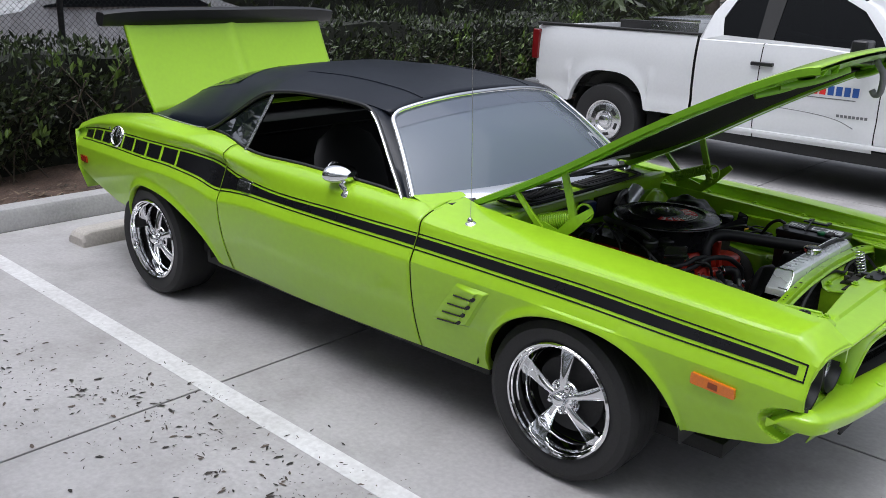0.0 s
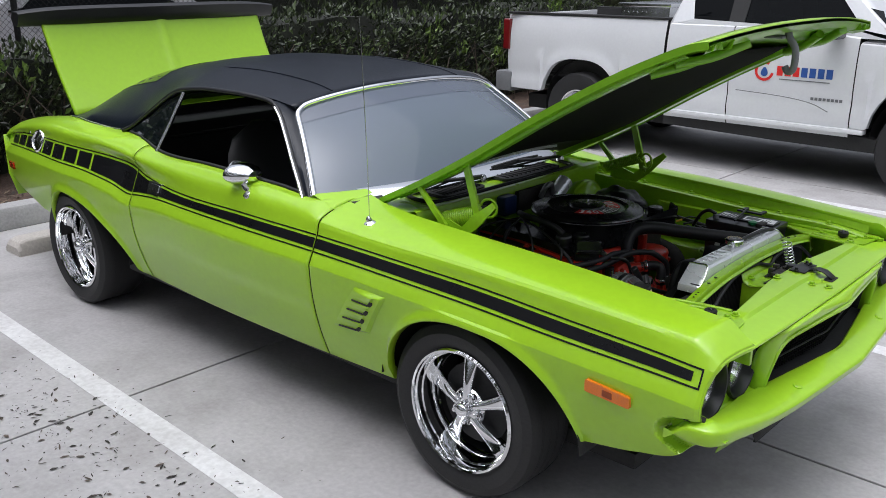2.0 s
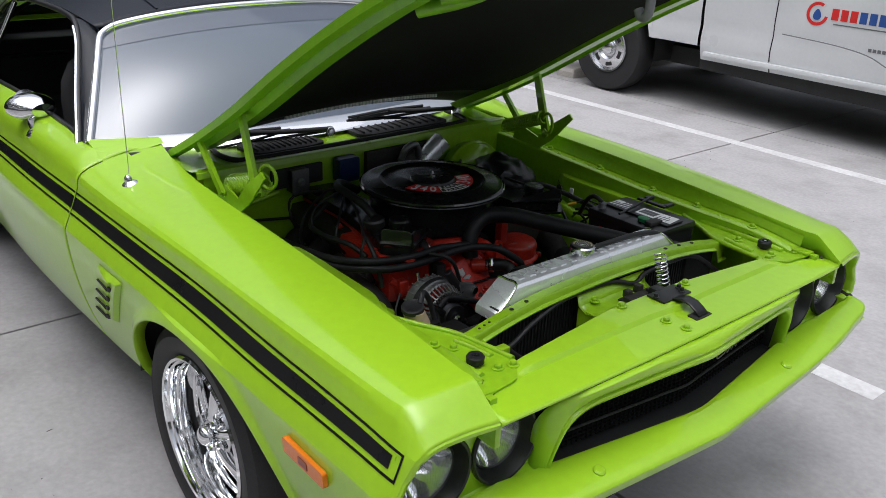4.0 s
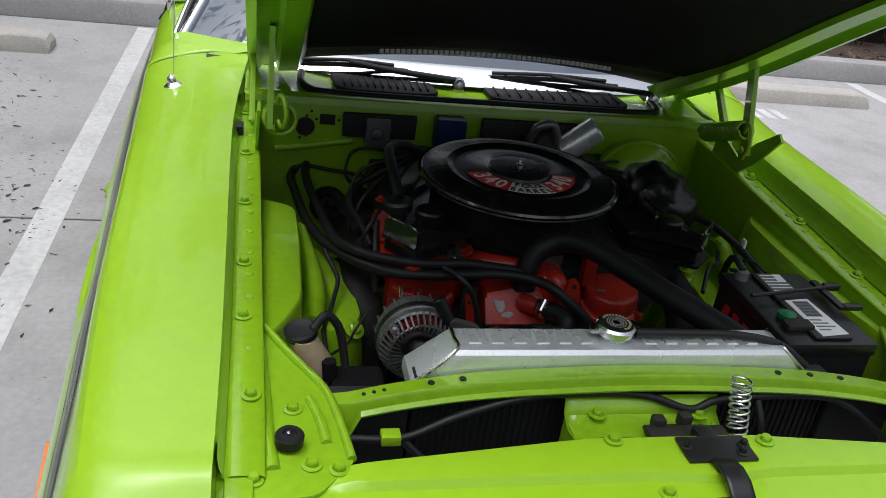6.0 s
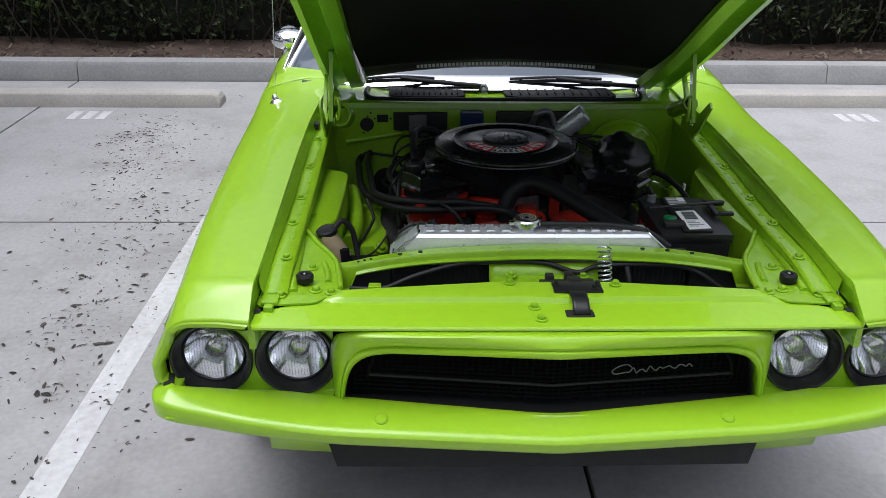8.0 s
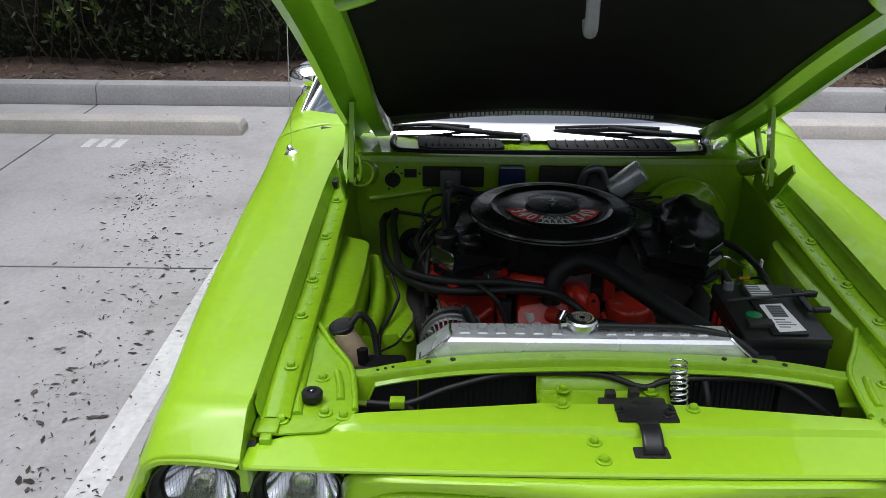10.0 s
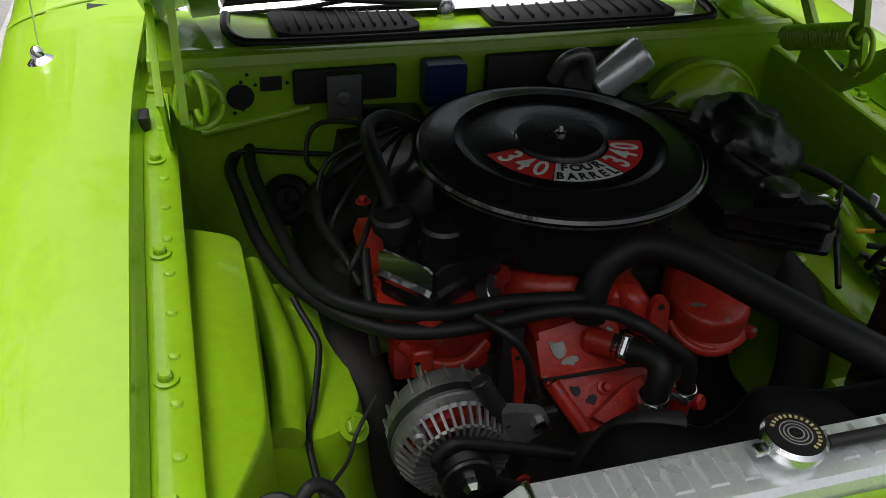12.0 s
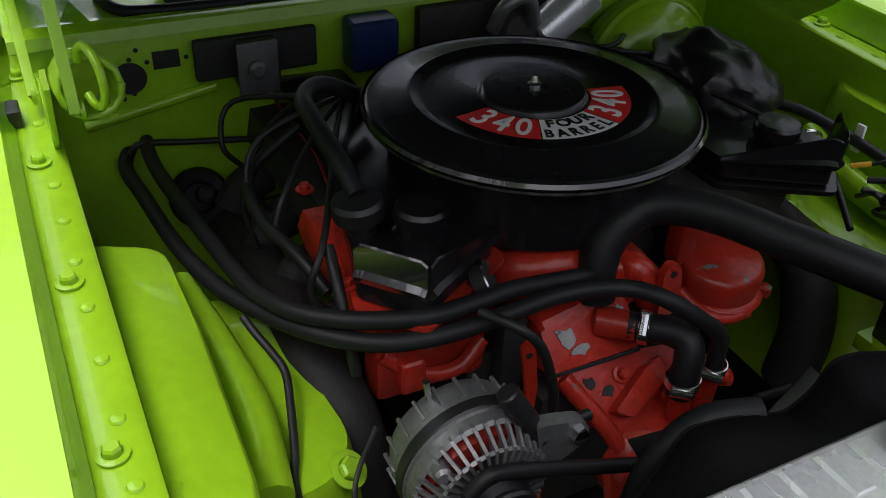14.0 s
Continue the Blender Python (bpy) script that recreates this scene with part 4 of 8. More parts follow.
part("rear_bumper", tube_solid([[(-3.80 + 0.09 * (abs(y) / 0.76) ** 3 + a, y, b) for a, b in ((0.03, 0.52), (-0.02, 0.53), (-0.03, 0.58), (-0.01, 0.63), (0.03, 0.64))] for y in span(-0.74, 0.74, 21)]), LIME, car)
part("package_shelf", box(-2.97, -2.36, -0.72, 0.72, 0.925, 0.94, 0.01), CLOTH, car)
part("shelf_end", box(-2.985, -2.962, -0.71, 0.71, 0.90, 1.0, 0.004), CLOTH, car)
part("rear_bulkhead", box(-2.40, -2.36, -0.73, 0.73, 0.42, 0.925, 0.01), CLOTH, car)
for s in (-1, 1):
    part("sail_trim", sheet([[(x, s * (kw(x) - 0.02), ke(x) - 0.02), (x, s * (kw(x) - 0.01), 0.93)] for x in span(-2.22, -2.95, 10)]), CLOTH, car)
part("headliner", sheet([[(x, (kw(x) - 0.03) * u, ke(x) + (kc(x) - ke(x)) * (1 - abs(u) ** 2.5) - 0.03) for u in span(-1, 1, 17)] for x in span(-1.15, -2.36, 14)]), CLOTH, car)
part("trunk_floor", box(-3.75, -2.95, -0.70, 0.70, 0.50, 0.54, 0.01), MATT, car)
part("deck_panel", sheet([[(x, y, 1.004) for y in span(-0.72, 0.72, 9)] for x in (-2.90, -3.0)]), LIME, car)

# open trunk lid with the black rear spoiler on it
lid_pts = lambda u, t: Vector((-2.96 - 0.285 * t - 0.02 * math.sin(t * math.pi), 0.70 * u + 0.012 * u * t, 0.985 + 0.52 * t + 0.012 * (1 - u * u)))
lid = part("trunk_lid", sheet([[lid_pts(u, t) + Vector((0.011 * max(0, 1 - abs(u) * 16), 0, 0)) for u in span(-1, 1, 81)] for t in span(0, 1, 12)]), LIME, car, "open lime green trunk lid standing upright", thick=0.02)
rows = []
for u in span(-1, 1, 31):
    y = 0.835 * u
    e = abs(u) ** 6
    rows.append([(-3.225 + a - 0.03 * e, y, 1.478 + b * (1 - 0.25 * e)) for a, b in ((0.012, -0.004), (0.030, 0.012), (0.042, 0.045), (0.050, 0.085), (0.035, 0.098), (-0.03, 0.10), (-0.05, 0.05), (-0.03, 0.0))])
part("rear_spoiler", tube_solid(rows), BLACK, lid, "black rear spoiler on the trunk lid edge", smooth=40)

# open hood: crowned outer skin, frame under it, black liner, latch hook
HOOD = [(-0.640, 0.930), (-0.42, 1.036), (-0.23, 1.137), (0.107, 1.335), (0.30, 1.440), (0.503, 1.538), (0.67, 1.598), (0.70, 1.602)]
hood_z = curve1(HOOD)


def hood_pt(s, y, down=0.0):
    """Place on the hood: s from its rear edge 0 to its front edge 1."""
    a = abs(y)
    half = 0.612 + 0.03 * s
    x = -0.640 + 1.335 * s + 0.045 * s ** 6 * (1 - a / half) + 0.120 * (1 - s) ** 5 * (1 - (a / half) ** 2)
    z = hood_z(x) + 0.035 * (1 - (a / half) ** 2.2) - 0.004
    slope = (hood_z(x + 0.01) - hood_z(x - 0.01)) / 0.02
    k = 1 / math.sqrt(1 + slope * slope)
    return Vector((x + slope * k * down, y, z - k * down))


def hood_half(s):
    return 0.612 + 0.03 * s


hood = part("hood", sheet([[hood_pt(s, hood_half(s) * u) for u in span(-1, 1, 33)] for s in span(0, 1, 40)]), LIME, car, "open lime green hood with a black underside liner", thick=0.003)
edge = []
for s in span(0, 1, 40):
    edge.append([hood_pt(s, -hood_half(s)), hood_pt(s, -hood_half(s) - 0.001, 0.022), hood_pt(s, -hood_half(s) + 0.02, 0.030), hood_pt(s, -hood_half(s) + 0.035, 0.014), hood_pt(s, -hood_half(s) + 0.065, 0.012), hood_pt(s, -hood_half(s) + 0.075, 0.035), hood_pt(s, -hood_half(s) + 0.12, 0.038), hood_pt(s, -hood_half(s) + 0.135, 0.015)])
part("hood_frame", sheet(edge), HOOD_SHADED, hood, smooth=40)
part("hood_frame", flip_y(sheet(edge)), HOOD_SHADED, hood, smooth=40)
for s0, s1 in ((0.0, 0.17), (0.80, 1.0)):
    rows = []
    for k, d in ((0.0, 0.003), (0.04, 0.014), (0.2, 0.018), (0.45, 0.030), (0.5, 0.024), (0.7, 0.026), (0.75, 0.036), (0.92, 0.034), (1.0, 0.012)):
        s = s0 + (s1 - s0) * k
        rows.append([hood_pt(s, hood_half(s) * u * 0.99, d if s0 else 0.003 + d * 0.25) for u in span(-1, 1, 25)])
    part("hood_frame", sheet(rows), HOOD_SHADED if s0 else MATT, hood, smooth=40)
for sy in (-1, 1):
    for s, w in ((0.80, 0.05), (0.86, 0.05)):
        a, b = hood_pt(s, sy * (hood_half(s) - 0.13), 0.04), hood_pt(min(1, s + 0.12), sy * (hood_half(s) - 0.26), 0.04)
        part("hood_brace", hose([a, (a + b) / 2 + Vector((0, 0, -0.01)), b], 0.016, 8, 4), HOOD_SHADED, hood)
rows = []
for s in span(0.155, 0.815, 20):
    rows.append([hood_pt(s, (hood_half(s) - 0.115 - 0.05 * max(0, (s - 0.74) / 0.075)) * u, 0.012 + (0.008 + 0.014 * (1 - abs(u) ** 4)) * min(1.0, (s - 0.15) / 0.16)) for u in span(-1, 1, 21)])
part("hood_liner", sheet(rows), LINER, hood, "black felt hood liner", thick=0.006)
hk = [hood_pt(0.965, -0.082, 0.01), hood_pt(0.965, -0.082, 0.05), hood_pt(0.985, -0.082, 0.09), hood_pt(0.985, -0.082, 0.150), hood_pt(0.955, -0.082, 0.158), hood_pt(0.945, -0.082, 0.140)]
hook = part("hood_hook", hose(hk, 0.011, 6, 4), GREY, hood, "grey metal safety hook")
part("hook_plate", box(0.62, 0.68, -0.12, -0.04, 1.575, 1.583, 0.002), GREY, hook)

# chrome bullet door mirror, aerial
mirror = part("door_mirror", lathe([(0.0, -0.075), (0.03, -0.068), (0.052, -0.045), (0.062, -0.01), (0.062, 0.02), (0.056, 0.036), (0.052, 0.038)], (-1.225, -0.834, 0.971), (-0.93, -0.20, 0.05), 32, cap=False), CHROME, car, "chrome bullet door mirror")
mirror.data.transform(Matrix.Translation((-1.225, -0.834, 0.971)) @ Matrix.Diagonal((1, 1.25, 0.72, 1)) @ Matrix.Translation((1.225, 0.834, -0.971)))
part("mirror_glass", lathe([(0.0, 0.034), (0.050, 0.034), (0.050, 0.037), (0.0, 0.037)], (-1.225, -0.834, 0.971), (-0.93, -0.20, 0.05), 28), STEEL, mirror)
part("mirror_stem", hose([(-1.215, -0.836, 0.945), (-1.185, -0.845, 0.920), (-1.155, -0.848, 0.905)], 0.017, 12, 4), CHROME, mirror)
part("mirror_foot", lathe([(0.034, 0.0), (0.034, 0.006), (0.026, 0.012), (0.014, 0.018), (0.0, 0.018)], (-1.150, -0.848, 0.900), (0.0, -0.45, 0.9), 24), CHROME, mirror)
aerial = part("aerial", hose([(-0.502, -0.79, 0.885), (-0.515, -0.785, 1.2), (-0.545, -0.775, 1.62)], 0.0014, 6, 4), STEEL, car, "thin whip aerial on a chrome base")
part("aerial_base", lathe([(0.024, -0.004), (0.024, 0.003), (0.018, 0.008), (0.012, 0.012), (0.011, 0.020), (0.007, 0.027), (0.003, 0.030)], (-0.502, -0.79, 0.886), (0, -0.25, 1), 24), CHROME, aerial)

# ---- engine bay sheet metal ----
flange_z = curve1([(-0.60, 0.866), (-0.18, 0.847), (0.05, 0.836), (0.28, 0.823), (0.50, 0.818), (0.66, 0.815), (0.80, 0.795), (0.90, 0.775)])


def flange_row(x):
    w, zi, zf = inner_w(x), inner_z(x), flange_z(x)
    return [(x, -(w - 0.004), zi - 0.012), (x, -(w - 0.007), zf + 0.012), (x, -(w - 0.012), zf), (x, -0.640, zf - 0.001), (x, -0.636, zf - 0.005), (x, -0.630, zf - 0.001), (x, -0.626, zf), (x, -0.590, zf), (x, -0.585, zf - 0.004), (x, -0.584, zf - 0.014)]


def bolt(x, y, z, parent, d=(0, 0, 1), r=0.009, mat=None):
    m = mat or LIME_BAY
    washer = lathe([(r * 1.55, 0), (r * 1.55, 0.002), (r * 1.2, 0.003), (r * 0.95, 0.003)], (x, y, z), d, 20, cap=False)
    head = lathe([(r * 0.95, 0.002), (r * 0.95, 0.008), (r * 0.75, 0.0105), (0.0, 0.0105)], (x, y, z), d, 6, cap=False)
    ob = part("bolt", washer, m, parent)
    part("bolt", head, m, parent, smooth=20)
    return ob


for s in (-1, 1):
    side = flip_y if s > 0 else (lambda g: g)
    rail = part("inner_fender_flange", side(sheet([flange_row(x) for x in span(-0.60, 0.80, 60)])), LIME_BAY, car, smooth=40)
    for x in (-0.42, -0.183, 0.053, 0.282, 0.455, 0.659):
        bolt(x, s * (0.616 if x < 0.6 else 0.604), flange_z(x) + 0.001, rail)
    for k in range(12):
        x = -0.28 + 0.075 * k
        if min(abs(x - b) for b in (-0.183, 0.053, 0.282, 0.455)) > 0.025:
            part("rib", side(lathe([(0.0075, 0), (0.006, 0.002), (0.0, 0.003)], (x, -0.606, flange_z(x) + 0.0005), (0, 0, 1), 10)), LIME_BAY, rail)
    # apron wall, its shelf and the spring tower below
    wall = [[(x, -0.584, flange_z(x) - 0.012), (x, -0.586, 0.76), (x, -0.575, 0.66), (x, -0.55, 0.50), (x, -0.50, 0.30)] for x in span(-0.45, 0.66, 20)]
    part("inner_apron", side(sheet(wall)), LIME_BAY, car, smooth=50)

    def mound(name, poly, top, low, grow, inset=0.010):
        c = Vector((sum(p[0] for p in poly) / len(poly), sum(p[1] for p in poly) / len(poly)))
        ring = rounded(poly, 0.03, 4)
        rows = []
        for k, z in ((grow, low), (grow * 0.45, (low + top) / 2), (0.004, top - inset), (-0.003, top - 0.003), (-inset, top)):
            rows.append([(*(c + (Vector(p) - c) * (1 + k / max(0.05, (Vector(p) - c).length))), z) for p in ring])
        return part(name, side(tube_solid(rows)), LIME_BAY, car, smooth=50)

    if s < 0:
        mound("apron_shelf", [(-0.105, -0.60), (-0.060, -0.512), (0.08, -0.508), (0.33, -0.515), (0.43, -0.56), (0.49, -0.60)], 0.782, 0.45, 0.035)
    else:
        mound("apron_shelf", [(-0.110, -0.60), (-0.056, -0.556), (0.08, -0.549), (0.205, -0.546), (0.33, -0.551), (0.449, -0.570), (0.49, -0.60)], 0.788, 0.45, 0.060, 0.006)
    mound("spring_tower", [(-0.11, -0.56), (-0.09, -0.44), (0.0, -0.40), (0.20, -0.385), (0.25, -0.42), (0.27, -0.56)], 0.665, 0.38, 0.05, 0.02)
    tower = part("tower_step", side(hose([(-0.06, -0.505, 0.72), (0.05, -0.485, 0.70), (0.16, -0.478, 0.69), (0.26, -0.49, 0.68)], 0.022, 10, 4)), LIME_BAY, car)
    bolt(0.235, s * 0.405, 0.655, tower, (0.45, -s * 0.4, 0.8), 0.014)
    bolt(-0.05, s * 0.425, 0.668, tower, (0, 0, 1), 0.010)
    part("stud", side(rod((-0.05, -0.425, 0.668), (-0.05, -0.425, 0.705), 0.006, n=8)), LIME_BAY, tower)
    part("gusset", side(prism(rounded([(0.40, -0.60), (0.445, -0.578), (0.612, -0.492), (0.77, -0.468), (0.83, -0.52), (0.845, -0.645), (0.62, -0.648), (0.50, -0.646)], 0.012, 3), flat_z(0.782), 0.004)), LIME_BAY, car, "bolted green corner plate of the bay")
    part("gusset_edge", side(hose([(0.435, -0.582, 0.790), (0.52, -0.542, 0.789), (0.605, -0.497, 0.787), (0.69, -0.480, 0.787), (0.765, -0.471, 0.787)], 0.0065, 8, 4)), LIME_BAY, car)
    part("gusset_rib", side(hose([(0.50, -0.590, 0.786), (0.60, -0.585, 0.787), (0.70, -0.582, 0.787), (0.78, -0.575, 0.785)], 0.010, 8, 4)), LIME_BAY, car)
    part("gusset_rib", side(hose([(0.63, -0.520, 0.785), (0.68, -0.508, 0.786), (0.73, -0.502, 0.785)], 0.008, 8, 4)), LIME_BAY, car)
    for x, y in ((0.655, -0.545), (0.66, -0.605), (0.775, -0.525), (0.785, -0.49), (0.80, -0.60)):
        bolt(x, s * -y, 0.787, tower, (0, 0, 1), 0.009)
    stop = part("hood_stop", side(lathe([(0.012, -0.01), (0.012, 0.004), (0.019, 0.006), (0.020, 0.020), (0.017, 0.024), (0.010, 0.024), (0.008, 0.020), (0.0, 0.020)], (0.735, -0.553, 0.786), (0, 0, 1), 20)), HOSE, car, "black rubber hood stop")
    part("stop_stud", side(lathe([(0.004, 0.016), (0.004, 0.025), (0.0, 0.026)], (0.735, -0.553, 0.786), (0, 0, 1), 8)), STEEL, stop)
    part("fender_clip", side(join(box(0.80, 0.845, -0.636, -0.600, 0.786, 0.794, 0.003), box(0.845, 0.865, -0.628, -0.608, 0.772, 0.792, 0.003))), LIME_BAY, car)
    part("gap", side(box(0.850, 0.870, -0.653, -0.634, 0.768, 0.7815, 0.002)), MATT, car)
    part("fender_flange", side(box(0.775, 0.912, -0.6545, -0.6395, 0.715, 0.774, 0.002)), LIME_BAY, car)
part("flange_clip", box(-0.315, -0.275, -0.640, -0.622, 0.852, 0.874, 0.003), BLACK, car, "small black clip on the flange")
part("flange_clip", box(-0.315, -0.275, 0.622, 0.640, 0.852, 0.874, 0.003), BLACK, car)
for s in (-1, 1):
    part("flange_pad", (flip_y if s > 0 else (lambda g: g))(box(0.695, 0.755, -0.628, -0.585, 0.7895, 0.7915, 0.001)), LIME, car)

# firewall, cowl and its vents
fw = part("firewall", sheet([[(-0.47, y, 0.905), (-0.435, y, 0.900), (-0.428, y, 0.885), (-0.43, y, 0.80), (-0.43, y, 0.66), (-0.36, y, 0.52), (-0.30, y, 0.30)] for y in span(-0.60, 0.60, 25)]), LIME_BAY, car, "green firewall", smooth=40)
part("firewall_rib", hose([(-0.426, -0.545, 0.766), (-0.425, -0.45, 0.783), (-0.426, -0.355, 0.80)], 0.009, 8, 3), LIME_BAY, fw)
part("firewall_hole", lathe([(0.024, 0), (0.024, 0.002), (0.0, 0.002)], (-0.4295, -0.474, 0.829), (1, 0, 0), 28), MATT, fw)
part("firewall_hole", box(-0.431, -0.427, -0.439, -0.401, 0.837, 0.864, 0.001), MATT, fw)
for y, z in ((-0.471, 0.857), (-0.447, 0.850), (-0.392, 0.850), (-0.486, 0.799), (-0.471, 0.805), (-0.46, 0.87)):
    part("firewall_hole", lathe([(0.0034, 0), (0.0034, 0.002), (0.0, 0.002)], (-0.4292, y, z), (1, 0, 0), 12), MATT, fw)
heater = part("grommet", lathe([(0.045, 0), (0.048, 0.012), (0.040, 0.022), (0.026, 0.018), (0.022, 0.006), (0.0, 0.006)], (-0.40, -0.408, 0.628), (0.85, 0.1, 0.5), 28), HOSE, car, "round black rubber grommet on the firewall")
part("grommet_plug", lathe([(0.014, 0.0), (0.014, 0.024), (0.008, 0.028), (0.0, 0.028)], (-0.395, -0.400, 0.635), (0.85, 0.1, 0.5), 16), MATT, heater)
rows = []
for y in span(-0.62, 0.62, 41):
    b = 0.13 * (1 - (y / 0.742) ** 2)
    rows.append([(-0.425, y, 0.888), (-0.430, y, 0.904), (-0.442, y, 0.909), (-0.458, y, 0.903), (-0.500, y, 0.898), (-0.60, y, 0.905), (-0.72 + b * 0.9, y, 0.916)])
cowl = part("cowl", sheet(rows), LIME_BAY, car, "green cowl panel below the windshield", smooth=45)
for s in (-1, 1):
    part("cowl_corner", sheet([[(-0.43, s * 0.50, 0.902), (-0.43, s * 0.57, 0.880), (-0.43, s * 0.60, 0.868)], [(-0.55, s * 0.52, 0.903), (-0.55, s * 0.58, 0.895), (-0.55, s * 0.63, 0.885)], [(-0.70, s * 0.55, 0.918), (-0.70, s * 0.60, 0.915), (-0.70, s * 0.64, 0.915)]]), LIME_BAY, cowl)
gasket = [(-0.62, -0.478, 0.912), (-0.56, -0.482, 0.908), (-0.50, -0.465, 0.906), (-0.478, -0.42, 0.906), (-0.470, -0.25, 0.906), (-0.468, 0.0, 0.907), (-0.470, 0.30, 0.906), (-0.478, 0.44, 0.906), (-0.50, 0.478, 0.906), (-0.56, 0.490, 0.908), (-0.62, 0.485, 0.912)]
part("cowl_gasket", hose(gasket, 0.009, 8, 5), HOSE, cowl, "black rubber cowl seal")
for y0, y1 in ((-0.405, -0.130), (0.0, 0.40)):
    vent = part("cowl_vent", prism(rounded([(-0.505, y0 + 0.01), (-0.49, y0 + 0.05), (-0.49, y1 - 0.04), (-0.505, y1), (-0.60, y1 - 0.02), (-0.605, y0)], 0.015), lambda u, v, d: (u, v, 0.902 - (u + 0.5) * 0.06 + d), 0.012), MATT, cowl, "black cowl vent screen")
    for k in range(12):
        y = y0 + 0.03 + (y1 - y0 - 0.06) * k / 11
        part("vent_bar", box(-0.592, -0.508, y - 0.002, y + 0.002, 0.912, 0.922, 0.001), MATT, vent)
for y0, y1, py in ((-0.52, -0.20, -0.065), (-0.01, 0.40, 0.50)):
    mid = (y0 + y1) / 2
    blade = join(hose([(-0.612, y0, 0.934), (-0.598, mid, 0.946), (-0.612, y1, 0.936)], 0.0065, 6, 5), hose([(-0.606, y0 + 0.04, 0.950), (-0.592, mid, 0.960), (-0.606, y1 - 0.04, 0.951)], 0.005, 6, 5), *[rod((-0.604, mid + k * (y1 - y0) * 0.32, 0.938), (-0.600, mid + k * (y1 - y0) * 0.30, 0.955), 0.004, n=6) for k in (-1, 1)])
    w = part("wiper", blade, MATT, car, "black windshield wiper")
    part("wiper_arm", hose([(-0.592, mid, 0.956), (-0.580, mid * 0.6 + py * 0.4, 0.944), (-0.578, py, 0.930)], 0.008, 8, 5), MATT, w)
    part("wiper_pivot", lathe([(0.020, 0), (0.018, 0.02), (0.010, 0.032), (0.0, 0.033)], (-0.578, py, 0.905), (0.1, 0, 1), 16), STEEL, w)
# white blocks stand for the sky's brightness showing through the hood's slots
for k in range(46):
    u = -1 + 2 * (k + 0.5) / 46
    p = hood_pt(0.085, 0.305 * u, 0.014)
    part("vent_slot", box(p.x - 0.002, p.x + 0.006, p.y - 0.0045, p.y + 0.0045, p.z - 0.003, p.z + 0.010, 0.0), WHITE, hood, smooth=0)

# hood hinges with their coil springs
for s in (-1, 1):
    side = flip_y if s > 0 else (lambda g: g)
    h = part("hood_hinge", side(prism([(-0.36, 0.79), (-0.345, 0.885), (-0.295, 0.905), (-0.225, 0.885), (-0.165, 0.945), (-0.085, 1.000), (-0.068, 0.985), (-0.15, 0.895), (-0.215, 0.845), (-0.28, 0.79)], flat_y(-0.596), 0.006)), LIME_BAY, car, "hood hinge with two arms and a coil spring")
    part("hinge_arm", side(join(prism([(-0.440, 1.005), (-0.420, 1.012), (-0.290, 0.886), (-0.312, 0.874)], flat_y(-0.610), 0.012))), LIME_BAY, h)
    part("hinge_arm", side(join(prism([(-0.245, 1.118), (-0.219, 1.124), (-0.148, 0.918), (-0.178, 0.905)], flat_y(-0.574), 0.012))), LIME_BAY, h)
    part("hinge_spring", side(coil((-0.34, -0.545, 0.880), (-0.185, -0.545, 0.930), 0.034, 0.0045, 15) if s < 0 else coil((-0.356, -0.560, 0.903), (-0.175, -0.560, 0.974), 0.021, 0.0044, 21)), LIME_BAY, h, "coil spring of the hinge")
    part("spring_loop", side(hose([Vector((-0.140, -0.545, 0.962)) + 0.034 * Vector((math.cos(a) * 0.9, math.cos(a) * 0.25, math.sin(a))) for a in span(-2.2, 2.9, 14)], 0.005, 8, 2)), LIME_BAY, h)
    part("hinge_rivet", side(lathe([(0.013, 0), (0.013, 0.005), (0.0, 0.009)], (-0.163, -0.562, 0.915), (0, 1, 0), 16)), LIME_BAY, h)
    part("hinge_rivet", side(lathe([(0.012, 0), (0.012, 0.005), (0.0, 0.009)], (-0.300, -0.60, 0.882), (0, -1, 0), 16)), LIME_BAY, h)

# radiator support bar, opening and latch in the header panel
bar_z = curve1([(-0.52, 0.772), (-0.49, 0.776), (-0.40, 0.796), (-0.29, 0.813), (-0.15, 0.822), (0, 0.826), (0.15, 0.823), (0.30, 0.816), (0.42, 0.800), (0.50, 0.784), (0.53, 0.780)])
bar_x = curve1([(-0.52, 0.612), (-0.45, 0.622), (0, 0.618), (0.45, 0.622), (0.53, 0.612)])
bar_low = curve1([(-0.52, 0.725), (-0.42, 0.727), (-0.395, 0.740), (-0.37, 0.760), (-0.335, 0.778), (-0.28, 0.784), (0.0, 0.787), (0.30, 0.785), (0.36, 0.783), (0.40, 0.764), (0.435, 0.742), (0.48, 0.730), (0.53, 0.728)])
rows = []
for y in span(-0.515, 0.525, 60):
    x, z = bar_x(y), bar_z(y)
    zb = max(bar_low(y), z - 0.020) if abs(y) < 0.46 else bar_low(y)
    rows.append([(x - 0.016, y, z - 0.012), (x - 0.015, y, z), (x + 0.012, y, z + 0.0005), (x + 0.015, y, z - 0.003), (x + 0.016, y, zb + 0.010), (x + 0.018, y, zb + 0.004), (x + 0.026, y, zb), (x + 0.026, y, zb - 0.003)])
support = part("radiator_support", sheet(rows), LIME_BAY, car, "green radiator support bar", smooth=40, thick=0.002)
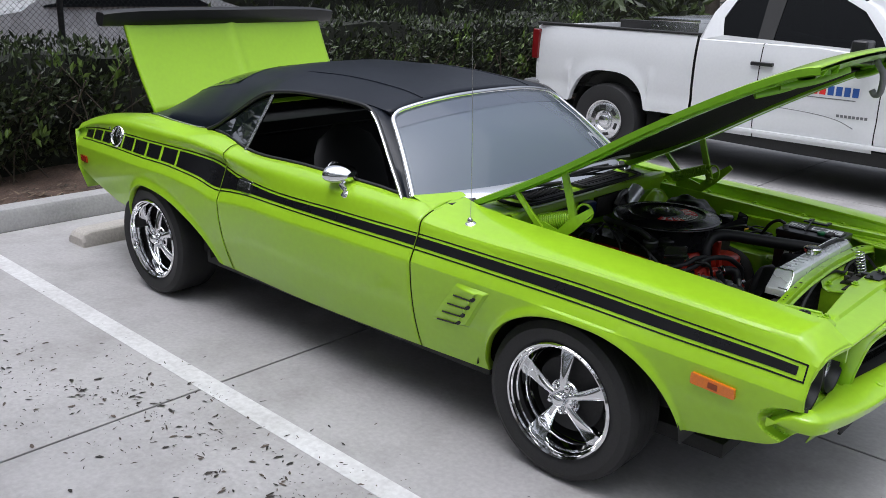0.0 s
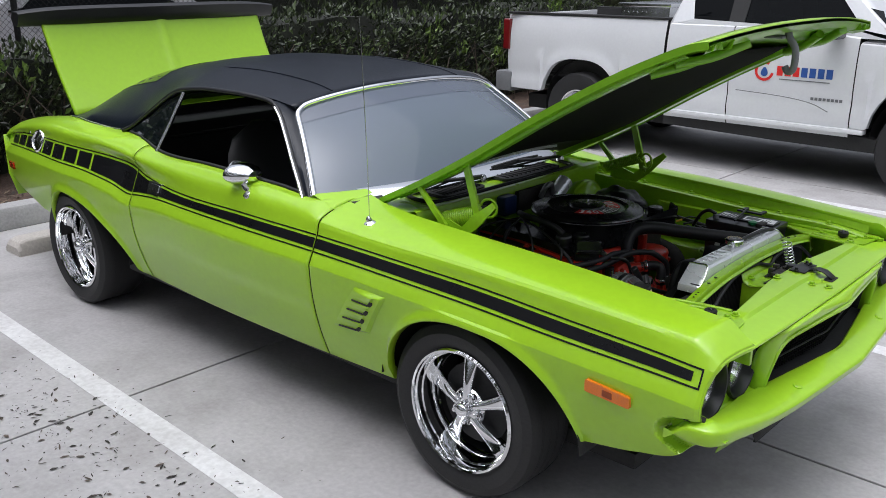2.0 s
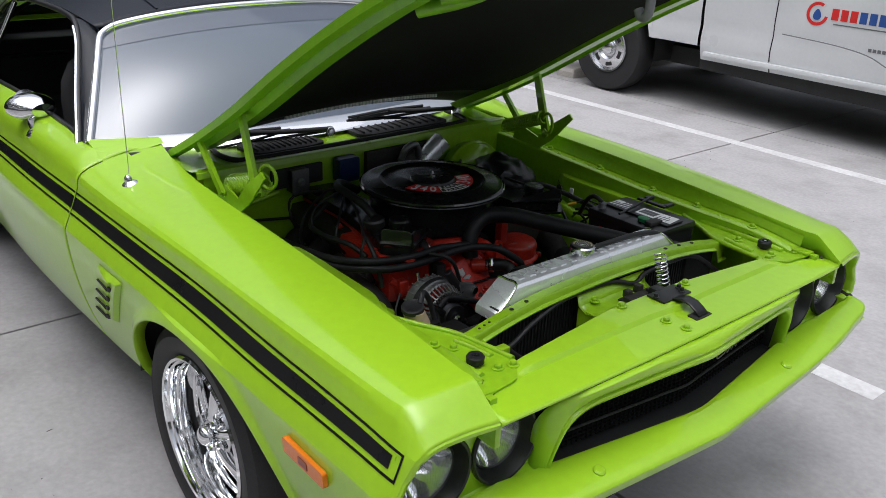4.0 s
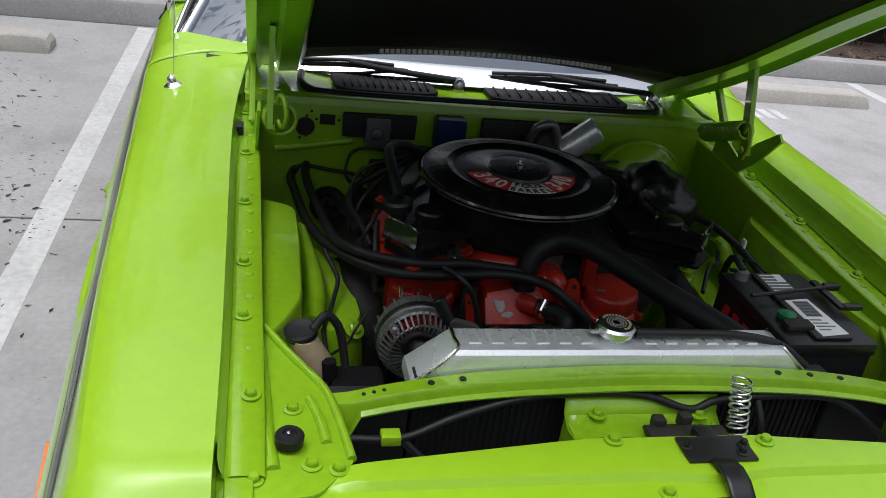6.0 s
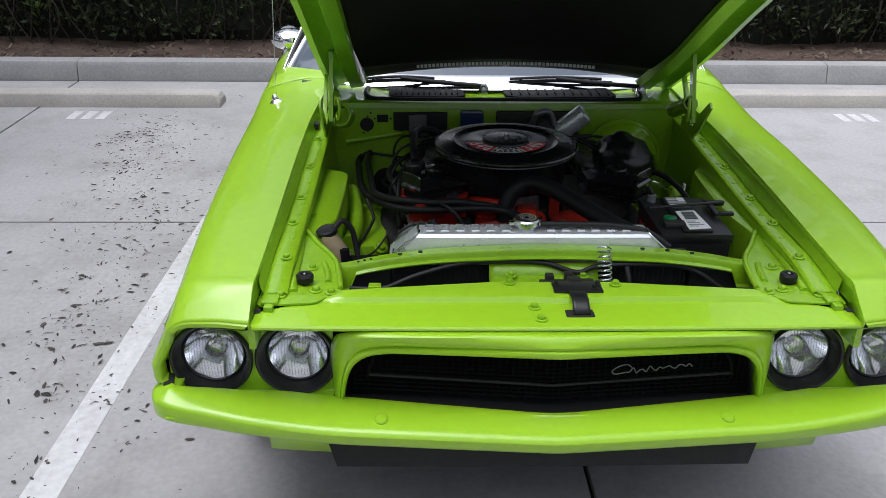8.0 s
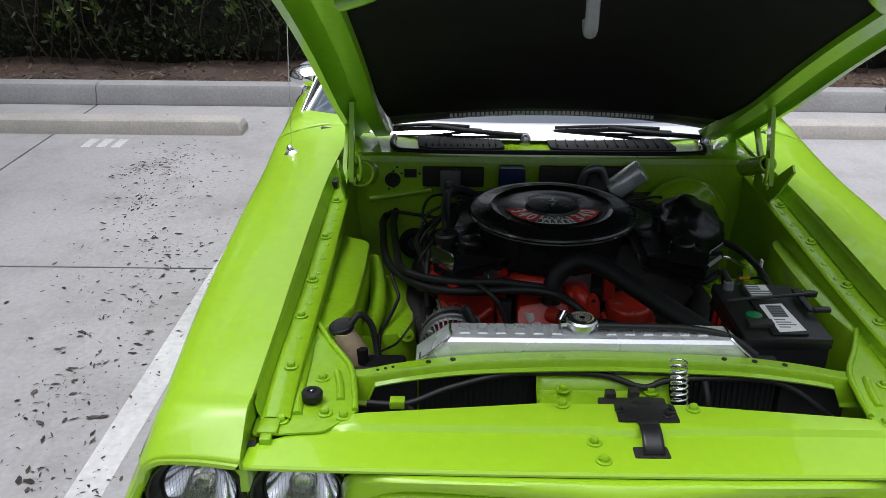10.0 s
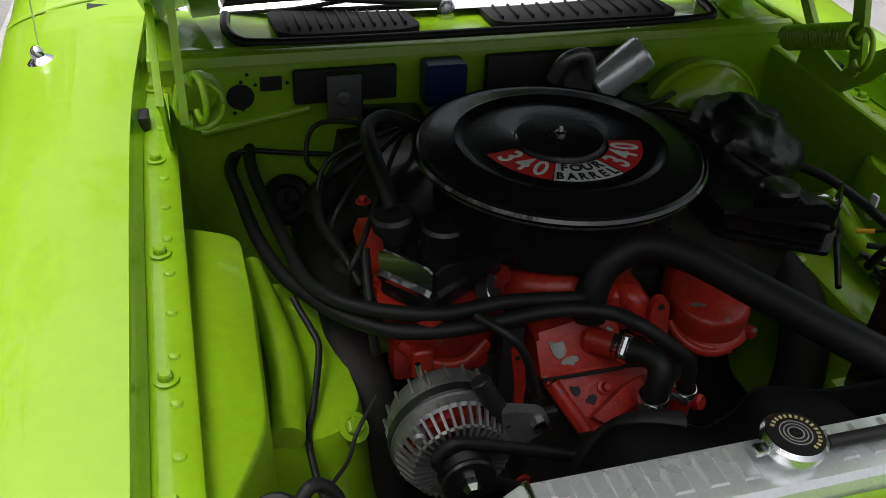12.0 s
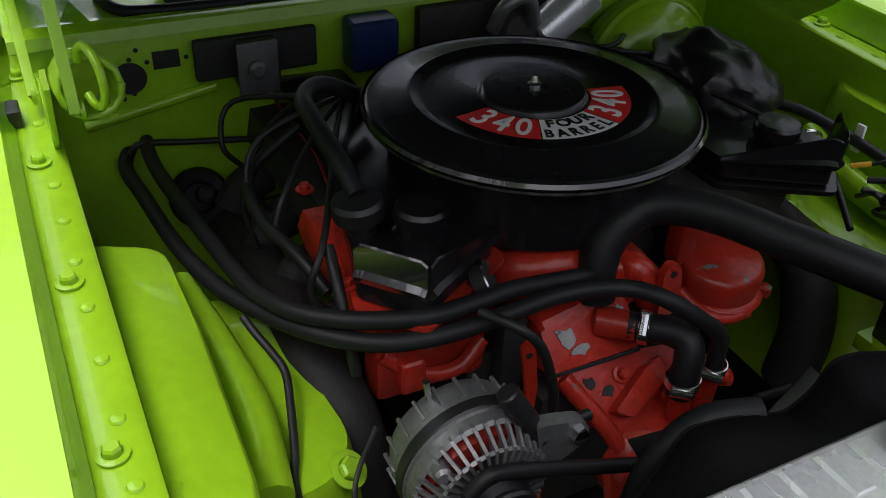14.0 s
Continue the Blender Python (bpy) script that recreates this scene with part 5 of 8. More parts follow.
for y in (-0.44, -0.425, -0.41, -0.34, -0.292, 0.24, 0.30, 0.36):
    r = 0.0032 if y < -0.4 else 0.0055
    part("bar_hole", lathe([(r, 0), (r, 0.0015), (0.0, 0.0015)], (bar_x(y), y, bar_z(y) + 0.001), (0, 0, 1), 12), MATT, support)
part("latch_bracket", sheet([[(0.634, y, 0.790), (0.645, y, 0.760), (0.668, y, 0.748), (0.735, y, 0.762), (0.748, y, 0.785)] for y in span(-0.128, 0.132, 12)]), LIME_BAY, car, smooth=40, thick=0.002)
part("latch_bracket", box(0.64, 0.72, -0.125, -0.118, 0.66, 0.755, 0.002), LIME_BAY, car)
part("latch_bracket", box(0.64, 0.72, 0.118, 0.125, 0.66, 0.755, 0.002), LIME_BAY, car)
part("bracket_recess", prism(rounded([(0.665, -0.005), (0.655, 0.065), (0.70, 0.075), (0.715, 0.0)], 0.008), lambda u, v, d: (u, v, 0.752 + (u - 0.668) * 0.2 + d), 0.002), MATT, car)
part("bracket_recess", prism(rounded([(0.70, -0.095), (0.70, -0.03), (0.735, -0.03), (0.735, -0.095)], 0.010), lambda u, v, d: (u, v, 0.757 + (u - 0.7) * 0.3 + d), 0.003), MATT, car)
latch = part("hood_latch", join(box(0.690, 0.725, -0.015, 0.085, 0.762, 0.775, 0.004), box(0.675, 0.695, 0.0, 0.02, 0.765, 0.785, 0.004), box(0.672, 0.692, 0.045, 0.065, 0.765, 0.788, 0.004), box(0.70, 0.73, 0.06, 0.11, 0.768, 0.782, 0.005)), GREASE_SHADE, car, "dark metal hood latch")
part("latch_plate", box(0.745, 0.800, 0.005, 0.115, 0.7915, 0.7965, 0.002), BLACK, latch)
part("latch_plate", box(0.720, 0.752, 0.045, 0.075, 0.778, 0.797, 0.003), BLACK, latch)
part("latch_tongue", sheet([[(0.800, y, 0.799), (0.825, y, 0.806), (0.850, y, 0.803), (0.866, y, 0.794), (0.882, y, 0.783)] for y in (0.036, 0.042, 0.066, 0.072)]), BLACK, latch, thick=0.004)
part("latch_slot", prism(rounded([(0.858, 0.020), (0.856, 0.080), (0.888, 0.082), (0.888, 0.020)], 0.004), lambda u, v, d: (u, v, 0.7795 - (u - 0.84) * 0.02 + d), 0.0015), MATT, latch)
part("latch_spring", coil((0.700, 0.140, 0.765), (0.678, 0.134, 0.852), 0.0155, 0.0021, 8), STEEL, car, "steel coil pop-up spring of the latch")
for x, y in ((0.768, 0.012), (0.768, 0.105), (0.785, 0.095)):
    bolt(x, y, 0.7965, latch, (0, 0, 1), 0.006, BLACK)
for x, y in ((0.845, -0.044), (0.897, -0.035), (0.745, -0.09), (0.755, 0.15), (0.65, -0.075), (0.655, 0.095)):
    bolt(x, y, (0.779 if x > 0.83 else (0.792 if x > 0.72 else 0.764)), support, (0, 0, 1), 0.009)

# condenser face and dark well seen through the opening
core = part("radiator_core", box(0.565, 0.600, -0.36, 0.36, 0.35, 0.80, 0.004), MATT, car, "dark finned radiator core")
for k in range(64):
    y = -0.355 + 0.71 * k / 63
    part("fin", box(0.600, 0.6035, y - 0.0022, y + 0.0022, 0.36, 0.765, 0.0), MATT, core, smooth=0)
part("core_side", box(0.56, 0.61, -0.50, -0.365, 0.35, 0.76, 0.006), MATT, car)
part("core_side", box(0.56, 0.61, 0.365, 0.50, 0.35, 0.76, 0.006), MATT, car)
part("nose_well", box(0.62, 0.80, -0.44, 0.44, 0.42, 0.44, 0.004), MATT, car)
for pts in ([(0.66, -0.46, 0.735), (0.66, -0.38, 0.735), (0.65, -0.30, 0.765), (0.64, -0.20, 0.79), (0.636, -0.12, 0.795), (0.637, 0.0, 0.792), (0.65, 0.08, 0.772), (0.645, 0.13, 0.786), (0.638, 0.25, 0.788), (0.64, 0.36, 0.775), (0.66, 0.47, 0.70)],
            [(0.66, -0.38, 0.73), (0.68, -0.33, 0.68), (0.69, -0.30, 0.62)], [(0.645, 0.20, 0.785), (0.67, 0.205, 0.74), (0.67, 0.20, 0.66)]):
    part("wiring", hose(pts, 0.0065, 8, 5), WIRE, car)
part("wire_clip", box(0.648, 0.672, -0.415, -0.385, 0.728, 0.745, 0.003), LIME, car)

# ---- engine and its fittings ----
GAUGE[:] = [1.0, 0.0]
AC = Vector((-0.060, -0.021, 0.026))
ac = part("air_cleaner", lathe([(0.12, 0.730), (0.186, 0.740), (0.192, 0.795), (0.196, 0.832), (0.214, 0.838), (0.2205, 0.844), (0.2205, 0.850), (0.215, 0.854), (0.207, 0.8535), (0.200, 0.8555), (0.172, 0.8595), (0.166, 0.8625), (0.161, 0.8635), (0.156, 0.8615), (0.150, 0.8575), (0.143, 0.8555), (0.128, 0.8570), (0.074, 0.8575), (0.0715, 0.8590), (0.0695, 0.8645), (0.066, 0.8675), (0.030, 0.8700), (0.0, 0.8705)], AC, (0, 0, 1), 72), GLOSS_BLACK, car, "round black air cleaner with red and white decal")
part("lid_bead", lathe([(0.2150, 0.8375), (0.2190, 0.8365), (0.2225, 0.8395), (0.2215, 0.8425)], AC, (0, 0, 1), 72, cap=False), BEAD, ac)
part("lid_bead", lathe([(0.2215, 0.844), (0.2250, 0.8485), (0.2215, 0.853)], AC, (0, 0, 1), 72, cap=False), BEAD, ac)
part("wing_nut", join(lathe([(0.009, 0), (0.009, 0.004), (0.005, 0.006), (0.004, 0.012), (0.003, 0.015), (0.0, 0.015)], AC + Vector((0, 0, 0.870)), (0, 0, 1), 12), box(AC.x - 0.002, AC.x + 0.002, AC.y - 0.008, AC.y + 0.008, 0.896, 0.902, 0.001)), STEEL, ac)


def sector(a0, a1, r0, r1, z, n=18):
    rows = [[(AC.x + r * math.cos(a), AC.y + r * math.sin(a), z) for r in span(r0, r1, 3)] for a in span(math.radians(a0), math.radians(a1), n)]
    return sheet(rows)


D0 = -0.5
part("decal", sector(D0 - 25.5, D0 + 25.5, 0.0745, 0.126, 0.8592 + AC.z), DECAL_WHITE, ac, "white decal field reading FOUR BARREL")
part("decal", sector(D0 - 80, D0 - 26.2, 0.0745, 0.126, 0.8592 + AC.z), DECAL_RED, ac, "red decal field reading 340")
part("decal", sector(D0 + 26.2, D0 + 80, 0.0745, 0.126, 0.8592 + AC.z), DECAL_RED, ac, "red decal field reading 340")


def arc_text(name, text, mid, radius, size, step, mat, narrow=1.0, bold=0.0):
    """Letters along an arc of the lid, feet outwards; they read from ahead of the car."""
    for i, ch in enumerate(text):
        a = math.radians(mid + (i - (len(text) - 1) / 2) * step)
        m = Matrix.Translation((AC.x + radius * math.cos(a), AC.y + radius * math.sin(a), 0.8598 + AC.z)) @ Matrix.Rotation(a + math.pi / 2, 4, "Z") @ Matrix.Diagonal((narrow, 1, 1, 1))
        part(name, letters(ch, size, m, 0.0004, bold), mat, ac, smooth=0)


for mid in (D0 - 53, D0 + 53):
    arc_text("letter", "340", mid, 0.100, 0.060, 15.5, DECAL_WHITE, 0.70, 0.0008)
arc_text("letter", "FOUR", D0, 0.0875, 0.0255, 11.6, STRIPE, 0.92, 0.0006)
arc_text("letter", "BARREL", D0, 0.1130, 0.0255, 8.5, STRIPE, 0.80, 0.0006)

part("carburettor", box(-0.16, 0.06, -0.10, 0.08, 0.68, 0.75, 0.015), CAST, car)
# valve covers: a flat deck with an upturned lip ahead that runs out along the inner side
def lip(a, b, h0, h1, n=12, lean=0.006):
    """A thin folded wall from a to b on the deck, with a bevelled foot."""
    a, b = Vector(a), Vector(b)
    d = (b - a).normalized()
    out = Vector((d.y, -d.x))
    if out.x < 0:
        out = -out
    rows = []
    for i in range(n):
        t = i / (n - 1)
        p, h = a.lerp(b, t), h0 + (h1 - h0) * t
        h *= 1 - 0.16 * max(0, 1 - t * 9) ** 2 - 0.10 * max(0, 1 - (1 - t) * 9) ** 2
        rows.append([(*(p + out * u), 0.794 + h * v) for u, v in ((-0.004, 0.0), (0.004, 0.0), (0.010, 0.22), (0.004, 0.34), (lean, 0.96), (lean - 0.002, 1.0), (lean - 0.004, 0.96), (-0.001, 0.3))])
    return tube_solid(rows)


for s in (-1, 1):
    side = flip_y if s > 0 else (lambda g: g)
    poly = [(0.106, -0.336), (0.170, -0.282), (0.090, -0.155), (-0.42, -0.150), (-0.43, -0.262), (-0.20, -0.266), (-0.07, -0.290), (0.05, -0.320)]
    deck = rounded(poly, 0.010)
    vc = part("valve_cover", side(join(prism(deck, flat_z(0.768), 0.029))), GLOSS_BLACK, car, "gloss black valve cover with an upturned lip")
    # the left bank's flange is black: its shade is put into the colour
    part("cover_flange", side(prism(rounded([(0.122, -0.345), (0.184, -0.284), (0.10, -0.143), (-0.43, -0.140), (-0.43, -0.262), (-0.235, -0.262), (-0.130, -0.280), (-0.04, -0.308)], 0.01), flat_z(0.757), 0.007)), ENGINE if s < 0 else GLOSS_BLACK, vc)
    part("cover_lip", side(lip((0.106, -0.336), (0.172, -0.281), 0.052, 0.052)), COVER_LIP, vc)
    part("cover_lip", side(lip((0.172, -0.280), (0.088, -0.152), 0.052, 0.006, lean=0.002)), GLOSS_BLACK, vc)
    part("oil_cap", side(lathe([(0.034, 0), (0.034, 0.006), (0.029, 0.008), (0.028, 0.022), (0.032, 0.024), (0.032, 0.038), (0.028, 0.043), (0.0, 0.045)], (0.062 + 0.034 * (s > 0), -0.238, 0.797), (0, 0, 1), 32)), GLOSS_BLACK, vc, "black oil filler cap")
    if s < 0:
        part("breather", side(lathe([(0.018, 0), (0.018, 0.022), (0.030, 0.026), (0.031, 0.044), (0.027, 0.050), (0.0, 0.050)], (0.025, -0.297, 0.793), (0, -0.1, 1), 28)), BLACK, vc)
        part("breather_hose", side(hose([(0.022, -0.300, 0.845), (-0.02, -0.305, 0.868), (-0.10, -0.305, 0.880), (-0.17, -0.295, 0.880), (-0.22, -0.25, 0.87), (-0.23, -0.18, 0.83)], 0.012, 10, 5)), HOSE, vc)
    for x, y in ((0.075, -0.335), (-0.14, -0.310)):
        bolt(x, s * -y, 0.764, vc, (0, 0, 1), 0.008, ENGINE)
    # head rears and the left head get a dark colour for the bay's shade
    part("head_rear", side(tube_solid([[(x, -0.150, 0.755), (x, -0.300, 0.750), (x, -0.310, 0.70), (x, -0.26, 0.60), (x, -0.14, 0.62)] for x in (-0.43, -0.11)])), GREASE_SHADE, vc)
    head = part("cylinder_head", side(join(tube_solid([[(x, -0.150, 0.757), (x, -0.326, 0.757), (x, -0.334, 0.735), (x, -0.322, 0.68), (x, -0.28, 0.60), (x, -0.14, 0.62)] for x in (-0.105, 0.085)]), *([box(0.08, 0.125, -0.322, -0.175, 0.615, 0.752, 0.014)] if s < 0 else []))), ENGINE if s < 0 else GREASE_SHADE, car, "orange painted cylinder head" if s < 0 else "dark cylinder head, bay shade and grime in its colour", smooth=35)
    for y, z in ((-0.30, 0.735), (-0.20, 0.74), (-0.29, 0.65), (-0.19, 0.66)) if s < 0 else ():
        bolt(0.124, -y * s, z, head, (1, 0, 0), 0.009, ENGINE)
    if s < 0:
        part("head_lug", box(0.118, 0.150, -0.300, -0.268, 0.640, 0.688, 0.008, 3), ENGINE, head)
        part("head_lug", hose([(0.122, -0.315, 0.690), (0.135, -0.270, 0.655), (0.138, -0.220, 0.650), (0.128, -0.185, 0.675)], 0.010, 8, 4), ENGINE, head)
        part("head_seam", hose([(0.120, -0.330, 0.752), (0.128, -0.25, 0.750), (0.128, -0.172, 0.746)], 0.003, 6, 3), MATT, head)
    else:
        # the cover of this bank sits further out and further back
        for ob in (vc, *vc.children):
            ob.data.transform(Matrix.Translation((-0.034, 0.066, 0.0)))
    man = [(-0.40, -0.36, 0.56), (-0.30, -0.365, 0.60), (-0.12, -0.370, 0.63), (-0.02, -0.372, 0.645), (0.06, -0.372, 0.645), (0.13, -0.365, 0.62), (0.17, -0.355, 0.54), (0.17, -0.35, 0.44)]
    part("exhaust_manifold", side(hose(man, 0.040, 14, 5)), IRON, car, "bare cast iron exhaust manifold")
    for k in range(4):
        x = -0.36 + 0.125 * k
        part("exhaust_runner", side(hose([(x, -0.305, 0.67), (x + 0.01, -0.34, 0.66), (x + 0.02, -0.365, 0.63)], 0.030, 10, 3)), IRON, car)
        part("spark_lead", side(hose([(x + 0.05, -0.345, 0.715), (x + 0.05, -0.375, 0.76), (x + 0.02, -0.345, 0.81), (-0.25 + 0.02 * k, -0.24, 0.84), (-0.33, -0.10 - 0.02 * k, 0.80)], 0.0042, 6, 5)), WIRE, car)
# block and valley are coloured dark for the shade deep in the bay
block = part("engine_block", box(-0.45, 0.12, -0.20, 0.20, 0.32, 0.64, 0.02), GREASE_SHADE, car, "dark engine block, bay shade and grime in its colour")
part("valley_cover", box(-0.42, 0.05, -0.14, 0.14, 0.63, 0.70, 0.02), GREASE_SHADE, block)
intake = part("intake_manifold", join(box(0.0, 0.115, -0.118, -0.020, 0.64, 0.735, 0.03, 4), box(0.02, 0.125, 0.005, 0.072, 0.64, 0.722, 0.025, 4)), ENGINE, car, "orange intake manifold", smooth=45)
part("lifting_lug", box(0.105, 0.135, 0.098, 0.128, 0.70, 0.775, 0.008), ENGINE, intake)
barrel = part("head_end", lathe([(0.066, 0), (0.068, 0.005), (0.065, 0.009), (0.059, 0.012), (0.060, 0.042), (0.057, 0.050), (0.050, 0.054), (0.0, 0.056)], (0.140, 0.166, 0.656), (0.10, -0.02, 1), 40), ENGINE, car, "orange end of the cylinder head", smooth=50)
part("barrel_lug", lathe([(0.011, 0), (0.011, 0.012), (0.0, 0.014)], (0.180, 0.222, 0.652), (0, 0, 1), 6), ENGINE, barrel)
part("barrel_flange", hose([(0.150, 0.098, 0.676), (0.182, 0.110, 0.660), (0.203, 0.138, 0.652), (0.202, 0.176, 0.650)], 0.007, 8, 4), ENGINE, barrel)
post = part("lifting_post", prism(rounded([(0.058, 0.650), (0.055, 0.720), (0.063, 0.733), (0.076, 0.731), (0.084, 0.718), (0.094, 0.650)], 0.005), flat_x(0.150), 0.012), ENGINE, car, smooth=40)
part("post_hole", lathe([(0.0055, 0), (0.0055, 0.001), (0.0, 0.001)], (0.1622, 0.070, 0.717), (1, 0, 0), 14), MATT, post)
part("intake_runner", hose([(0.02, -0.135, 0.700), (0.075, -0.118, 0.722), (0.100, -0.070, 0.730), (0.098, -0.010, 0.722)], 0.030, 16, 5), ENGINE, intake, smooth=50)
part("intake_runner", hose([(0.06, 0.030, 0.690), (0.112, 0.040, 0.708), (0.128, 0.058, 0.690), (0.128, 0.070, 0.655)], 0.021, 14, 5), ENGINE, intake, smooth=50)
# thermostat housing: a slanted cast block with chipped paint, seamed to the pump below
rows = []
for y, c in ((-0.119, -0.014), (-0.114, -0.006), (-0.085, 0.0), (-0.048, 0.008), (-0.020, 0.006), (0.004, -0.002), (0.010, -0.010)):
    rows.append([(0.060, y, 0.620), (0.060, y, 0.690 + c), (0.136, y, 0.698 + c), (0.148, y, 0.697 + c), (0.156, y, 0.688 + c * 0.5), (0.183, y, 0.647), (0.188, y, 0.640), (0.186, y, 0.634), (0.120, y, 0.620)])
pump = part("water_pump", tube_solid(rows), ENGINE, car, "orange water pump with chipped paint", smooth=32)
part("pump_seam", hose([(0.186, -0.116, 0.6345), (0.188, -0.05, 0.6345), (0.188, 0.012, 0.6345)], 0.003, 6, 3), MATT, pump)
part("timing_cover", box(0.10, 0.19, -0.13, 0.11, 0.38, 0.60, 0.02), GREASE_SHADE, pump)
plate_line = rounded([(-0.110, 0.182), (0.011, 0.182), (0.080, 0.188), (0.072, 0.225), (0.056, 0.250), (0.008, 0.280), (-0.030, 0.272), (-0.070, 0.240)], 0.006, 2)
part("pump_plate", prism(plate_line, lambda u, v, d: (v - 0.012 + d, u, 0.811 - v - 0.012 + d), 0.012), ENGINE, pump, smooth=30)
part("pump_rib", hose([(0.190, -0.103, 0.630), (0.212, -0.088, 0.608), (0.238, -0.069, 0.582), (0.262, -0.056, 0.556)], 0.0115, 10, 4), ENGINE, pump)
part("pump_rib", prism(rounded([(-0.056, 0.226), (-0.034, 0.236), (0.030, 0.214), (0.024, 0.196), (0.008, 0.198)], 0.006, 2), lambda u, v, d: (v + d * 0.7, u, 0.811 - v + d * 0.7), 0.022), ENGINE, pump, smooth=30)
part("pump_rib", hose([(0.200, 0.030, 0.622), (0.222, 0.036, 0.600), (0.244, 0.040, 0.578)], 0.009, 10, 4), ENGINE, pump)
part("pump_foot", tube_solid([[(0.262 + 0.036 * t, -0.045 - 0.012 * t + 0.036 * (1 - 0.2 * t) * math.cos(a), 0.545 - 0.09 * t + 0.026 * math.sin(a)) for a in span(0, 5.9, 12)] for t in (0, 0.5, 1)]), ENGINE, pump, smooth=50)
part("pump_nose", lathe([(0.06, 0), (0.055, 0.02), (0.045, 0.03), (0.04, 0.06), (0.03, 0.065), (0.03, 0.09)], (0.255, -0.02, 0.520), (1, 0, 0), 28), ENGINE, pump)
part("pump_neck", rod((0.160, -0.040, 0.678), (0.200, -0.006, 0.685), 0.0200, 0.0180, 18, 0.003), ENGINE, pump)
part("pump_neck", rod((0.250, 0.040, 0.560), (0.262, 0.021, 0.640), 0.0150, 0.0128, 18, 0.002), ENGINE, pump)
part("pump_neck", rod((0.245, 0.078, 0.560), (0.258, 0.072, 0.640), 0.0165, 0.0128, 18, 0.002), ENGINE, pump)
part("pump_lug", lathe([(0.012, 0), (0.012, 0.012), (0.007, 0.015), (0.0, 0.015)], (0.250, 0.100, 0.605), (0.7, 0.4, 0.5), 10), ENGINE, pump)
bracket = part("side_bracket", prism(rounded([(-0.176, 0.712), (-0.168, 0.720), (-0.158, 0.712), (-0.148, 0.645), (-0.150, 0.590), (-0.162, 0.590), (-0.164, 0.645)], 0.004), flat_x(0.196), 0.006), ENGINE, pump)
part("bracket_hole", lathe([(0.0042, 0), (0.0042, 0.001), (0.0, 0.001)], (0.2025, -0.166, 0.700), (1, 0, 0), 12), MATT, bracket)
# matt black block put in for the dark gap between head and pump
part("dark_strut", box(0.125, 0.150, -0.168, -0.134, 0.56, 0.706, 0.006), MATT, car)
for x, y, z, d in ((0.236, 0.034, 0.584, (0.7, 0, 0.7)), (0.200, -0.020, 0.614, (0.7, 0, 0.7)), (0.205, -0.135, 0.45, (1, 0, 0)), (0.205, 0.1, 0.45, (1, 0, 0))):
    bolt(x, y, z, pump, d, 0.008, ENGINE)
for k, (y, q, r, f) in enumerate(((-0.088, 0.40, 0.017, 1.0), (-0.074, 0.80, 0.017, 0.55), (-0.036, 0.36, 0.007, 1.0), (-0.008, 0.12, 0.007, 1.2), (-0.098, 0.22, 0.006, 0.7))):
    poly = [(y + r * (0.6 + 0.5 * ((i * 7 + k * 3) % 5) / 5) * math.cos(i * 0.57), q * 0.050 + f * r * (0.5 + 0.6 * ((i * 5 + k) % 4) / 4) * math.sin(i * 0.57)) for i in range(11)]
    part("paint_chip", prism(poly, lambda u, v, d: (0.1565 + 0.528 * v + d, u, 0.6893 - 0.849 * v + d), 0.0012), CHIP, pump, smooth=0)
for k, (y, v) in enumerate(((-0.066, 0.197), (-0.045, 0.209))):
    poly = [(y + 0.011 * (0.6 + 0.5 * ((i * 7 + k * 3) % 5) / 5) * math.cos(i * 0.57), v + 0.007 * (0.5 + 0.6 * ((i * 5 + k) % 4) / 4) * math.sin(i * 0.57)) for i in range(11)]
    part("paint_chip", prism(poly, lambda u, w, d: (w + d, u, 0.811 - w + d), 0.0012), GREASE_SHADE, pump, smooth=0)


def clamp(p, d, r):
    ob = part("hose_clamp", lathe([(r + 0.001, -0.0065), (r + 0.0025, -0.006), (r + 0.0025, 0.006), (r + 0.001, 0.0065)], p, d, 28, cap=False), STEEL, car, "steel worm-drive hose clamp")
    v = Vector(d).normalized()
    up = (Vector((0.5, -0.5, 0.7)) - v * v.dot(Vector((0.5, -0.5, 0.7)))).normalized()
    q = Vector(p) + up * (r + 0.005)
    part("clamp_screw", rod(q - v.cross(up) * 0.013, q + v.cross(up) * 0.013, 0.0055, n=8), STEEL, ob)
    return ob


clamp((0.203, -0.001, 0.6855), (0.7, 0.7, 0.05), 0.0190)
clamp((0.2625, 0.0205, 0.642), (0.05, -0.1, 1), 0.0190)
clamp((0.259, 0.0715, 0.642), (0.1, -0.05, 1), 0.0140)
part("heater_hose", hose([(-0.455, -0.470, 0.722), (-0.432, -0.490, 0.712), (-0.396, -0.501, 0.702), (-0.309, -0.493, 0.703), (-0.160, -0.479, 0.708), (-0.041, -0.454, 0.715), (0.037, -0.424, 0.726), (0.090, -0.399, 0.735), (0.130, -0.367, 0.739), (0.161, -0.327, 0.743), (0.178, -0.282, 0.748), (0.181, -0.229, 0.749), (0.178, -0.169, 0.750), (0.175, -0.122, 0.751), (0.182, -0.073, 0.752), (0.197, -0.026, 0.748), (0.226, 0.001, 0.745), (0.245, 0.040, 0.718), (0.256, 0.070, 0.690), (0.259, 0.0715, 0.655), (0.258, 0.072, 0.630)], 0.0108, 14, 4), HOSE, car, "thick black rubber heater hose")
